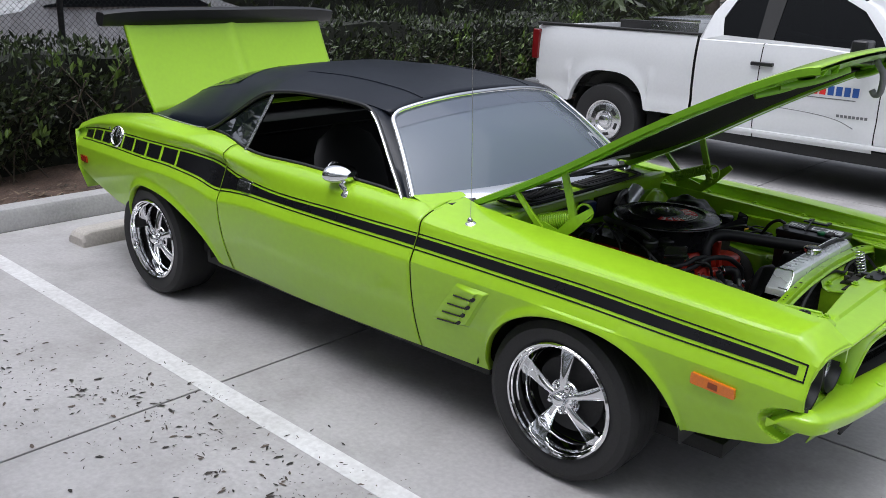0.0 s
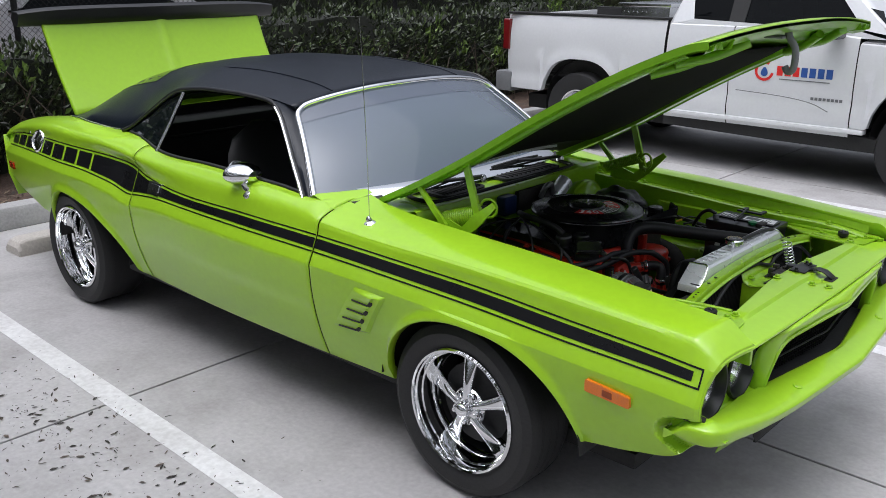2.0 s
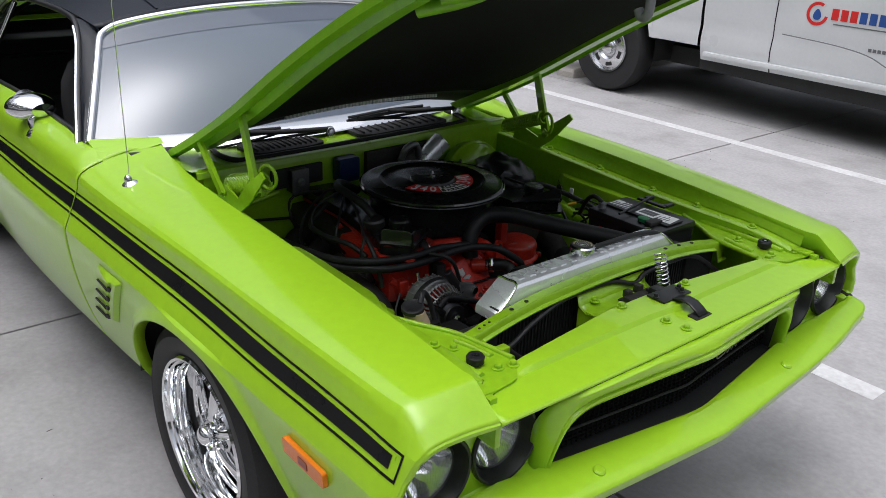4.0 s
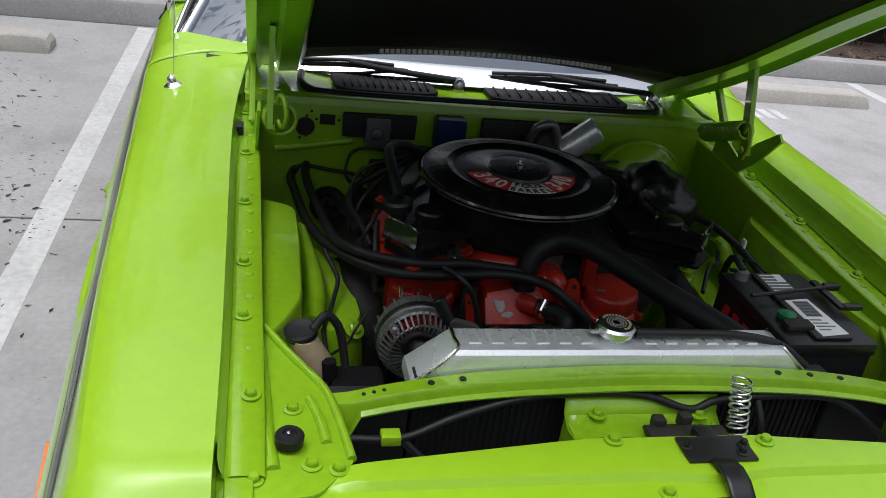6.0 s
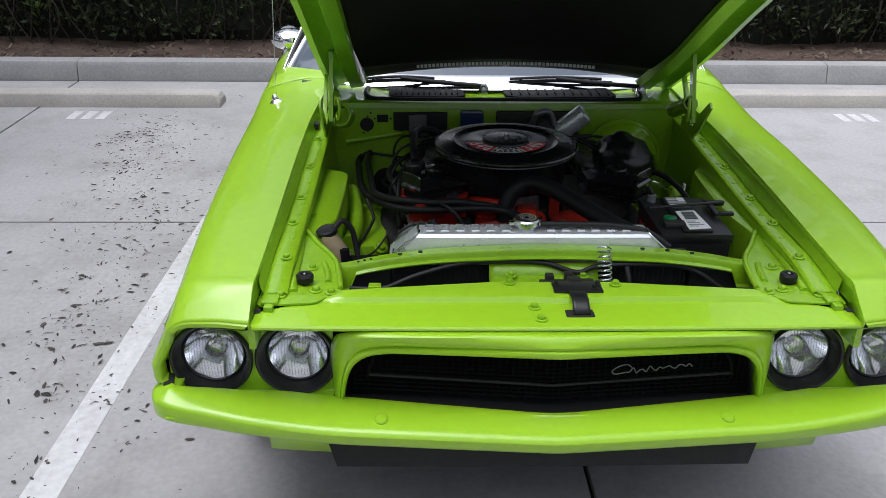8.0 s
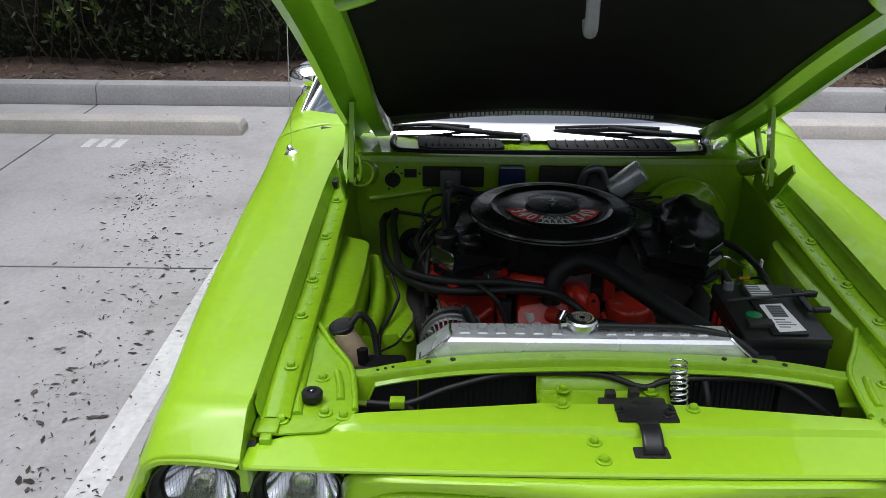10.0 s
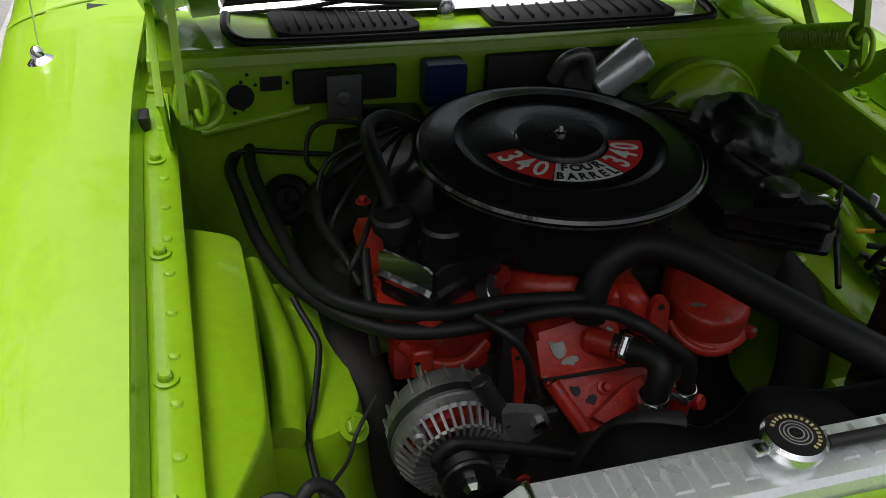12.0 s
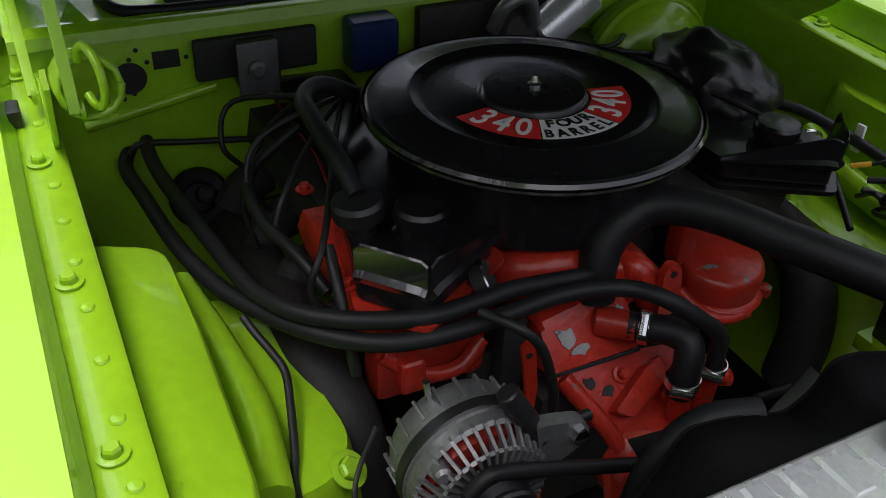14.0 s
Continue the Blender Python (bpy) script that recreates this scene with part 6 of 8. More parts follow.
part("heater_hose", hose([(-0.465, -0.445, 0.735), (-0.432, -0.462, 0.726), (-0.347, -0.464, 0.718), (-0.192, -0.449, 0.724), (-0.079, -0.437, 0.730), (0.015, -0.427, 0.742), (0.084, -0.402, 0.755), (0.122, -0.364, 0.759), (0.149, -0.322, 0.764), (0.167, -0.277, 0.768), (0.165, -0.228, 0.766), (0.159, -0.174, 0.765), (0.153, -0.116, 0.755), (0.150, -0.057, 0.745), (0.120, -0.037, 0.720)], 0.0108, 14, 4), HOSE, car, "thick black rubber heater hose")
part("bypass_hose", hose([(0.190, -0.015, 0.684), (0.203, -0.001, 0.6855), (0.224, 0.019, 0.690), (0.246, 0.030, 0.686), (0.258, 0.027, 0.668), (0.2625, 0.0205, 0.642), (0.263, 0.020, 0.622)], 0.0185, 14, 5), HOSE, car, "short black elbow hose on the water pump")
part("radiator_hose", hose([(0.145, -0.035, 0.70), (0.135, -0.032, 0.745), (0.128, -0.010, 0.785), (0.135, 0.035, 0.812), (0.180, 0.085, 0.818), (0.26, 0.142, 0.808), (0.36, 0.205, 0.798), (0.45, 0.262, 0.790), (0.515, 0.285, 0.785)], 0.0245, 16, 5), HOSE, car, "large black upper radiator hose")
for pts, r in (([(0.185, -0.225, 0.770), (0.222, -0.200, 0.768), (0.232, -0.173, 0.739), (0.234, -0.153, 0.683), (0.232, -0.145, 0.641), (0.228, -0.144, 0.590), (0.22, -0.15, 0.52)], 0.0060),
               ([(0.034, -0.447, 0.725), (0.056, -0.440, 0.715), (0.085, -0.430, 0.705), (0.111, -0.424, 0.695), (0.154, -0.433, 0.685), (0.207, -0.447, 0.675), (0.255, -0.461, 0.665), (0.335, -0.456, 0.650), (0.395, -0.436, 0.660)], 0.0048),
               ([(0.34, -0.452, 0.668), (0.30, -0.42, 0.665), (0.26, -0.40, 0.672), (0.24, -0.37, 0.71)], 0.0028),
               ([(-0.28, -0.26, 0.83), (-0.32, -0.31, 0.76), (-0.28, -0.36, 0.69), (-0.18, -0.37, 0.66)], 0.0045),
               ([(-0.12, 0.450, 0.770), (-0.06, 0.490, 0.768), (0.0, 0.515, 0.756), (0.05, 0.524, 0.748), (0.12, 0.522, 0.742), (0.20, 0.50, 0.74)], 0.009),
               ([(0.100, 0.477, 0.755), (0.125, 0.497, 0.768), (0.17, 0.505, 0.765)], 0.003),
               ([(0.12, 0.45, 0.745), (0.15, 0.47, 0.752), (0.18, 0.46, 0.745), (0.20, 0.44, 0.75), (0.23, 0.45, 0.735)], 0.005),
               ([(0.13, 0.43, 0.74), (0.16, 0.455, 0.735), (0.20, 0.47, 0.745), (0.24, 0.48, 0.73)], 0.0045),
               ([(0.18, 0.36, 0.72), (0.10, 0.41, 0.74), (0.05, 0.46, 0.72), (-0.02, 0.50, 0.72)], 0.005),
               ([(0.12, 0.44, 0.72), (0.16, 0.42, 0.75), (0.18, 0.44, 0.72), (0.14, 0.46, 0.70), (0.17, 0.47, 0.73)], 0.004),
               ([(0.31, 0.10, 0.62), (0.30, 0.18, 0.60), (0.32, 0.28, 0.62), (0.34, 0.36, 0.60)], 0.006),
               ([(0.566, 0.010, 0.864), (0.566, 0.10, 0.863), (0.566, 0.19, 0.860), (0.575, 0.27, 0.848), (0.585, 0.33, 0.81)], 0.0075)):
    part("cable", hose(pts, r, 8, 5), WIRE, car)
for pts, r in (([(-0.418, -0.490, 0.715), (-0.415, -0.47, 0.730), (-0.41, -0.40, 0.722), (-0.40, -0.30, 0.712), (-0.39, -0.20, 0.700), (-0.36, -0.16, 0.76)], 0.0048),
               ([(-0.25, -0.28, 0.80), (-0.22, -0.36, 0.76), (-0.10, -0.385, 0.765), (0.0, -0.370, 0.770), (0.06, -0.352, 0.748)], 0.008),
               ([(0.045, -0.345, 0.80), (0.085, -0.350, 0.775), (0.115, -0.352, 0.735), (0.13, -0.348, 0.68)], 0.007),
               ([(-0.40, -0.395, 0.56), (-0.395, -0.36, 0.59), (-0.37, -0.30, 0.62), (-0.33, -0.24, 0.64)], 0.003)):
    part("cable", hose(pts, r, 8, 5), WIRE, car)
disc = part("flange_disc", lathe([(0.026, -0.016), (0.026, 0.0), (0.024, 0.002), (0.010, 0.001), (0.0, 0.004)], (0.128, -0.180, 0.760), (0.35, 0.75, 0.5), 28), MATT, intake)
part("disc_edge", lathe([(0.0262, -0.001), (0.0275, 0.0005), (0.0255, 0.0022)], (0.128, -0.180, 0.760), (0.35, 0.75, 0.5), 28, cap=False), STEEL, disc)
part("yellow_terminal", rod((0.082, 0.457, 0.747), (0.100, 0.477, 0.755), 0.0042, n=10), material("yellow_plastic", (0.75, 0.42, 0.02), 0.4), car)
part("cable_clip", box(0.024, 0.040, 0.522, 0.528, 0.732, 0.778, 0.003), DECAL_WHITE, car)

# alternator: ribbed casing, front pulley
AL = Vector((0.0, -0.285, 0.648))
alt = part("alternator", lathe([(0.05, 0.220), (0.076, 0.226), (0.083, 0.242), (0.083, 0.262), (0.086, 0.264), (0.086, 0.285), (0.083, 0.287), (0.082, 0.300), (0.078, 0.304)], AL, (1, 0, 0), 48, cap=False), CAST, car, "grey cast alternator with open cooling slots", smooth=40)
part("band", lathe([(0.086, 0.266), (0.0875, 0.268), (0.0875, 0.281), (0.086, 0.283)], AL, (1, 0, 0), 48, cap=False), BLACK, alt)
part("winding", lathe([(0.030, 0.310), (0.066, 0.308), (0.070, 0.29), (0.03, 0.29)], AL, (1, 0, 0), 32), WINDING, alt)
part("front_hoop", lathe([(0.060, 0.326), (0.064, 0.330), (0.066, 0.326), (0.062, 0.322)], AL, (1, 0, 0), 40, cap=False), CAST, alt)
for k in range(38):
    a = 2 * math.pi * k / 38
    if -2.5 < ((a + math.pi) % (2 * math.pi)) - math.pi < 2.9:
        m = Matrix.Translation(AL) @ Matrix.Rotation(a, 4, "X")
        part("fin", moved(tube_solid([[(0.302, -0.0020, 0.083), (0.302, 0.0020, 0.083), (0.292, 0.0020, 0.082), (0.292, -0.0020, 0.082)], [(0.330, -0.0020, 0.068), (0.330, 0.0020, 0.068), (0.316, 0.0020, 0.070), (0.316, -0.0020, 0.070)], [(0.335, -0.0016, 0.034), (0.335, 0.0016, 0.034), (0.318, 0.0016, 0.034), (0.318, -0.0016, 0.034)]]), m), CAST, alt, smooth=0)
for k in range(20):
    a = 2 * math.pi * k / 20
    m = Matrix.Translation(AL) @ Matrix.Rotation(a, 4, "X")
    part("casing_tooth", moved(box(0.228, 0.258, -0.0020, 0.0020, 0.080, 0.0850, 0.001), m), CAST, alt)
part("slot", prism(rounded([(-0.036, 0.036), (-0.030, 0.052), (-0.005, 0.058), (0.028, 0.050), (0.046, 0.034), (0.042, 0.020), (0.020, 0.034), (-0.010, 0.039)], 0.006), lambda u, v, d: (AL.x + 0.3375 + d, AL.y + u, AL.z + v), 0.0012), MATT, alt)
part("front_ring", lathe([(0.034, 0.316), (0.036, 0.337), (0.030, 0.338), (0.026, 0.334), (0.0, 0.334)], AL, (1, 0, 0), 32, cap=False), CAST, alt)
part("pulley", lathe([(0.012, 0.338), (0.036, 0.340), (0.038, 0.344), (0.030, 0.352), (0.030, 0.354), (0.038, 0.362), (0.036, 0.366), (0.018, 0.368), (0.012, 0.366)], AL, (1, 0, 0), 36), BLACK, alt, "black alternator pulley")
part("pulley_nut", lathe([(0.013, 0.366), (0.013, 0.376), (0.008, 0.384), (0.0, 0.384)], AL, (1, 0, 0), 6), STEEL, alt, smooth=20)
part("ear", prism(rounded([(-0.232, 0.722), (-0.205, 0.716), (-0.172, 0.706), (-0.160, 0.690), (-0.170, 0.668), (-0.222, 0.640)], 0.010), flat_x(0.306), 0.018), CAST, alt)
part("ear_bolt", lathe([(0.011, 0), (0.011, 0.008), (0.0, 0.010)], (0.324, -0.178, 0.689), (1, 0, 0), 6), STEEL, alt, smooth=20)
part("boss", lathe([(0.011, 0), (0.010, 0.018), (0.006, 0.022), (0.0, 0.022)], (0.302, -0.338, 0.690), (1, -0.2, 0.2), 16), CAST, alt)
part("terminal", rod((0.24, -0.32, 0.722), (0.24, -0.325, 0.752), 0.004, n=8), STEEL, alt)
ALT_PLACE = Matrix.Translation((0.339, -0.284, 0.665)) @ Matrix.Scale(0.93, 4) @ Matrix.Translation((-0.335, 0.285, -0.648))
for ob in (alt, *alt.children):
    ob.data.transform(ALT_PLACE)
part("adjuster", join(rod((0.300, -0.258, 0.766), (0.318, -0.222, 0.702), 0.0125, n=16, bevel=0.002), rod((0.318, -0.228, 0.706), (0.300, -0.150, 0.690), 0.007, n=12)), BLACK, car, "black alternator adjuster link")
part("drive_belt", hose([(0.350, -0.322, 0.700), (0.350, -0.305, 0.716), (0.350, -0.28, 0.714), (0.350, -0.15, 0.66), (0.350, 0.03, 0.58), (0.350, -0.02, 0.50), (0.350, -0.16, 0.585), (0.350, -0.29, 0.668), (0.350, -0.318, 0.684), (0.350, -0.322, 0.700)], 0.008, 6, 3), HOSE, car)
fan = part("fan", lathe([(0.075, 0.342), (0.08, 0.350), (0.03, 0.362), (0.03, 0.39), (0.0, 0.392)], (0, -0.02, 0.545), (1, 0, 0), 32), BLACK, car, "black engine fan behind the radiator")
for k in range(5):
    m = Matrix.Translation((0.395, -0.02, 0.545)) @ Matrix.Rotation(math.radians(72 * k + 20), 4, "X")
    part("fan_blade", moved(sheet([[(-0.02, -0.02, 0.02), (0.0, 0.0, 0.02), (0.015, 0.02, 0.02)], [(-0.03, -0.05, 0.12), (0.0, 0.0, 0.13), (0.025, 0.05, 0.13)], [(-0.03, -0.065, 0.20), (0.0, 0.0, 0.21), (0.025, 0.06, 0.20)]]), m), BLACK, fan, thick=0.003)
shroud_line = rounded([(-0.300, 0.690), (-0.190, 0.715), (-0.150, 0.792), (-0.110, 0.786), (-0.066, 0.774), (-0.018, 0.757), (0.012, 0.776), (0.026, 0.809), (0.060, 0.806), (0.120, 0.785), (0.300, 0.780), (0.300, 0.45), (-0.300, 0.45)], 0.012, 3)
shroud = part("fan_shroud", prism(shroud_line, flat_x(0.428), 0.006), LINER, car, "black moulded fan shroud", smooth=20)
rows = []
for (y0, z0), (y1, z1) in zip(shroud_line[:40], shroud_line[1:41]):
    rows.append([(0.434, y0, z0), (0.47, y0 * 0.99, min(z0 + 0.006, 0.80)), (0.522, y0 * 0.98, 0.80)])
part("shroud_top", sheet(rows), LINER, shroud, smooth=40, thick=0.003)
part("lower_hose", hose([(0.40, -0.16, 0.64), (0.405, -0.155, 0.705), (0.408, -0.135, 0.745), (0.412, -0.10, 0.765), (0.425, -0.05, 0.765)], 0.016, 12, 4), HOSE, shroud)

# aluminium radiator tank, cap
rows = []
sec = [(0.526, 0.770), (0.527, 0.842), (0.532, 0.848), (0.584, 0.850), (0.592, 0.8475), (0.598, 0.841), (0.600, 0.832), (0.601, 0.770)]
for y, top in ((-0.362, 0.785), (-0.360, 0.792), (-0.296, 0.846), (-0.288, 0.850), (0.270, 0.850), (0.278, 0.846), (0.338, 0.792), (0.340, 0.785)):
    rows.append([(x, y, min(z, top)) for x, z in sec])
tank = part("radiator_tank", tube_solid(rows), ALU, car, "polished aluminium radiator top tank", smooth=25)
for s, y0, y1 in ((-1, -0.292, -0.358), (1, 0.274, 0.336)):
    part("weld_bead", hose([(0.527, y0, 0.840), (0.533, y0, 0.849), (0.560, y0, 0.850), (0.590, y0, 0.849), (0.601, (y0 + y1) / 2, 0.822), (0.602, y1, 0.795)], 0.0032, 6, 4), STEEL, tank)
for y in (-0.262, -0.225, -0.188, -0.150, -0.113, -0.076, 0.035, 0.072, 0.109, 0.146, 0.183, 0.220):
    rows = [[(0.536 + 0.044 * u + (0.002 - 0.004 * u if w else 0), y + (v - 0.5) * (0.024 - 0.007 * w), 0.8490 + 0.0032 * w) for u, v in ((0, 0), (1, 0), (1, 1), (0, 1))] for w in (0, 1)]
    part("tank_rib", (sum(rows, []), [(0, 1, 5, 4), (1, 2, 6, 5), (2, 3, 7, 6), (3, 0, 4, 7), (4, 5, 6, 7)]), ALU, tank, smooth=0)
CAP_INK = material("yellow_print", (0.62, 0.52, 0.24), 0.5, 0.0, 0.1, 40, 200)
CAP = (0.558, -0.024, 0.849)
cap2 = part("radiator_cap", lathe([(0.022, 0), (0.022, 0.010), (0.031, 0.012), (0.032, 0.018), (0.033, 0.024), (0.029, 0.028), (0.014, 0.029), (0.0, 0.029)], CAP, (0, 0, 1), 36), STEEL, car, "steel radiator cap with a black printed ring")
part("cap_label", lathe([(0.006, 0.0294), (0.015, 0.0294), (0.0285, 0.0290)], CAP, (0, 0, 1), 36, cap=False), BLACK, cap2)
for r in (0.0070, 0.0110, 0.0150):
    part("cap_label", lathe([(r, 0.0298), (r + 0.0014, 0.0298)], CAP, (0, 0, 1), 36, cap=False), CHIP, cap2)
for k in range(16):
    a = math.radians(20 + 14 * k)
    part("cap_mark", moved(box(0.0205, 0.0245, -0.0014, 0.0014, 0.0296, 0.0300, 0.0), Matrix.Translation(CAP) @ Matrix.Rotation(a, 4, "Z")), CAP_INK, cap2, smooth=0)
for s in (-1, 1):
    part("cap_ear", box(CAP[0] - 0.006, CAP[0] + 0.006, CAP[1] + s * 0.035 - 0.008, CAP[1] + s * 0.035 + 0.008, 0.860, 0.868, 0.002), STEEL, cap2)

# battery with hold-down bar and labels as plain bars
bat = part("battery", join(box(0.284, 0.540, 0.322, 0.500, 0.62, 0.812, 0.008), box(0.281, 0.543, 0.319, 0.503, 0.80, 0.826, 0.006)), BLACK, car, "black car battery with white labels")
part("battery_lid", box(0.295, 0.532, 0.378, 0.455, 0.826, 0.833, 0.004), BLACK, bat)
label = part("label", prism([(0.404, 0.390), (0.397, 0.442), (0.520, 0.452), (0.528, 0.394)], flat_z(0.833), 0.0010), DECAL_WHITE, bat, "white printed battery label")
part("label_bar", box(0.408, 0.462, 0.402, 0.436, 0.8340, 0.8344, 0.0), GREY, label, smooth=0)
for k in range(5):
    part("label_bar", box(0.412 + 0.011 * k, 0.415 + 0.011 * k, 0.405, 0.434, 0.8344, 0.8347, 0.0), STRIPE, label, smooth=0)
for k in range(4):
    part("label_bar", box(0.472 + 0.011 * k, 0.476 + 0.011 * k, 0.400, 0.424 + 0.008 * (k % 3), 0.8340, 0.8344, 0.0), GREY, label, smooth=0)
grid = part("label", box(0.302, 0.378, 0.386, 0.438, 0.833, 0.8340, 0.0), GREY, bat, "grey printed grid label")
for k in range(6):
    part("label_bar", box(0.306 + 0.012 * k, 0.309 + 0.012 * k, 0.389, 0.435, 0.8340, 0.8344, 0.0), DECAL_WHITE, grid, smooth=0)
part("label_bar", box(0.304, 0.330, 0.418, 0.436, 0.8344, 0.8348, 0.0), DECAL_WHITE, grid, smooth=0)
for k in range(5):
    for z0, mat in ((0.748, DECAL_RED), (0.704, DECAL_WHITE)):
        part("side_label_bar", prism([(0.325 + 0.036 * k, z0), (0.347 + 0.036 * k, z0), (0.353 + 0.036 * k, z0 + 0.034), (0.331 + 0.036 * k, z0 + 0.034)], lambda u, v, d: (u, 0.3188 - d, v), 0.0010), mat, bat, smooth=0)
part("terminal", join(lathe([(0.010, 0), (0.017, 0.003), (0.017, 0.012), (0.011, 0.015), (0.0, 0.015)], (0.458, 0.362, 0.826), (0, 0, 1), 20), box(0.446, 0.472, 0.350, 0.376, 0.826, 0.834, 0.003)), GREEN_CAP, bat, "green battery terminal cap")
part("terminal_clamp", box(0.478, 0.505, 0.338, 0.392, 0.827, 0.840, 0.004), GREASE_SHADE, bat)
part("terminal", lathe([(0.012, 0), (0.012, 0.018), (0.0, 0.020)], (0.310, 0.350, 0.826), (0, 0, 1), 16), GREY, bat)
part("clamp_bar", join(rod((0.402, 0.318, 0.842), (0.362, 0.532, 0.844), 0.004, n=8), box(0.335, 0.440, 0.484, 0.500, 0.834, 0.842, 0.003), box(0.350, 0.368, 0.500, 0.532, 0.834, 0.846, 0.004), box(0.426, 0.442, 0.495, 0.535, 0.834, 0.844, 0.004)), BLACK, bat)
part("battery_cable", hose([(0.310, 0.350, 0.845), (0.28, 0.345, 0.856), (0.24, 0.36, 0.83), (0.20, 0.38, 0.77)], 0.007, 8, 5), WIRE, bat)
part("battery_tray", box(0.272, 0.552, 0.31, 0.56, 0.60, 0.625, 0.004), LIME_BAY, car)

# washer bottle and pump
bot = part("washer_bottle", tube_solid([[(0.460 + 0.030 * (1 - t) + 0.04 * t * 0.2 + r * math.cos(a), -0.520 + 0.045 * t + r * 0.85 * math.sin(a), 0.805 - 0.13 * t) for a in span(0, 2 * math.pi * 23 / 24, 24)] for t, r in ((0.0, 0.026), (0.12, 0.030), (0.3, 0.036), (0.6, 0.042), (0.95, 0.042), (1.0, 0.036))]), TAN, car, "tan plastic washer bottle with a black cap", smooth=50)
part("bottle_cap", lathe([(0.024, 0), (0.027, 0.003), (0.027, 0.013), (0.023, 0.016), (0.016, 0.014), (0.0, 0.014)], (0.485, -0.522, 0.803), (0.15, -0.2, 1), 28), HOSE, bot)
part("bottle_tube", hose([(0.490, -0.505, 0.818), (0.475, -0.485, 0.835), (0.470, -0.462, 0.81), (0.480, -0.450, 0.76), (0.500, -0.445, 0.72)], 0.0072, 8, 5), HOSE, bot)
part("washer_pump", join(box(0.48, 0.575, -0.475, -0.385, 0.68, 0.745, 0.014, 3), rod((0.515, -0.475, 0.74), (0.512, -0.478, 0.772), 0.012, n=12)), LINER, car, "black washer pump beside the bottle", smooth=45)

# brake booster, master cylinder wrapped in a black bag
BOOST = (-0.305, 0.412, 0.744)
boost = part("brake_booster", lathe([(0.095, -0.12), (0.118, -0.09), (0.121, -0.055), (0.124, -0.050), (0.124, -0.040), (0.110, -0.02), (0.080, 0.0), (0.05, 0.006), (0.035, 0.02), (0.0, 0.022)], BOOST, (1, -0.06, 0.08), 48), LIME_BAY, car, "green painted brake booster on the firewall", smooth=50)
part("booster_band", lathe([(0.120, -0.062), (0.127, -0.058), (0.128, -0.040), (0.121, -0.034)], BOOST, (1, -0.06, 0.08), 48, cap=False), LIME_BAY, boost)
for k in range(3):
    a = 0.6 + 2.1 * k
    part("booster_stud", lathe([(0.009, 0), (0.009, 0.012), (0.0, 0.014)], (-0.300, 0.412 + 0.07 * math.cos(a), 0.744 + 0.07 * math.sin(a)), (1, -0.06, 0.08), 6), STEEL, boost)
bm = bmesh.new()
bmesh.ops.create_icosphere(bm, subdivisions=4, radius=1)
bag_v = []
for v in bm.verts:
    d = v.co.normalized()
    k = 1 + 0.16 * noise.noise(d * 2.2) + 0.07 * noise.noise(d * 6.0) + 0.05 * abs(noise.noise(d * 11))
    bag_v.append((-0.150 + 0.125 * d.x * k, 0.378 + 0.098 * d.y * k - 0.02 * d.x, 0.792 + 0.082 * d.z * k - 0.02 * d.y + 0.01 * d.x * d.x))
bag = (bag_v, [tuple(v.index for v in f.verts) for f in bm.faces])
bm.free()
part("master_cylinder", bag, material("black_plastic_bag", (0.009, 0.009, 0.010), 0.34, 0, 0.2, 12, 60, bump=0.001), car, "master cylinder wrapped in a creased black bag", smooth=60)
part("brake_pipe", hose([(-0.02, 0.40, 0.76), (0.02, 0.43, 0.78), (0.0, 0.48, 0.75), (-0.05, 0.53, 0.72)], 0.004, 6, 5), STEEL, car)
part("clutch_stud", join(lathe([(0.03, 0), (0.028, 0.012), (0.016, 0.016), (0.016, 0.03), (0.0, 0.032)], (0.022, 0.402, 0.660), (0, 0, 1), 24), rod((0.022, 0.402, 0.685), (0.022, 0.402, 0.725), 0.006, n=8)), LIME_BAY, car)

# wiper motor and boxes on the firewall
motor = part("wiper_motor", rod((-0.385, 0.195, 0.815), (-0.375, 0.283, 0.888), 0.036, 0.036, 28, 0.005), ALU, car, "silver wiper motor on the firewall")
part("motor_plate", box(-0.428, -0.405, -0.02, 0.27, 0.79, 0.882, 0.006), GREASE_SHADE, motor)
part("motor_bracket", hose([(-0.38, 0.10, 0.84), (-0.365, 0.115, 0.885), (-0.365, 0.155, 0.892), (-0.37, 0.175, 0.845)], 0.012, 8, 5), CAST, motor)
part("motor_gear", lathe([(0.04, 0), (0.04, 0.03), (0.03, 0.04), (0.0, 0.04)], (-0.405, 0.15, 0.82), (1, 0, 0.3), 24), GREASE_SHADE, motor)
reg = part("voltage_regulator", box(-0.428, -0.384, -0.320, -0.258, 0.798, 0.872, 0.005), BLACK, car, "dark voltage regulator box on the firewall")
part("regulator_cover", box(-0.386, -0.380, -0.324, -0.262, 0.794, 0.876, 0.003), DARK_CAST, reg)
part("regulator_boss", lathe([(0.014, 0), (0.014, 0.008), (0.008, 0.012), (0.0, 0.012)], (-0.380, -0.296, 0.836), (1, 0, 0), 20), DARK_CAST, reg)
part("control_module", box(-0.428, -0.412, -0.378, -0.190, 0.812, 0.876, 0.006), MATT, car)
part("blue_box", box(-0.428, -0.376, -0.146, -0.066, 0.802, 0.884, 0.012, 3), BLUE, car, "dark blue plastic box on the firewall")

# ---- white pickup truck in the next bay but one ----
truck = thing("pickup_truck", "white extended-cab pickup truck with a toolbox in its bed", "truck", (0, 0, 0))
TY = 4.72


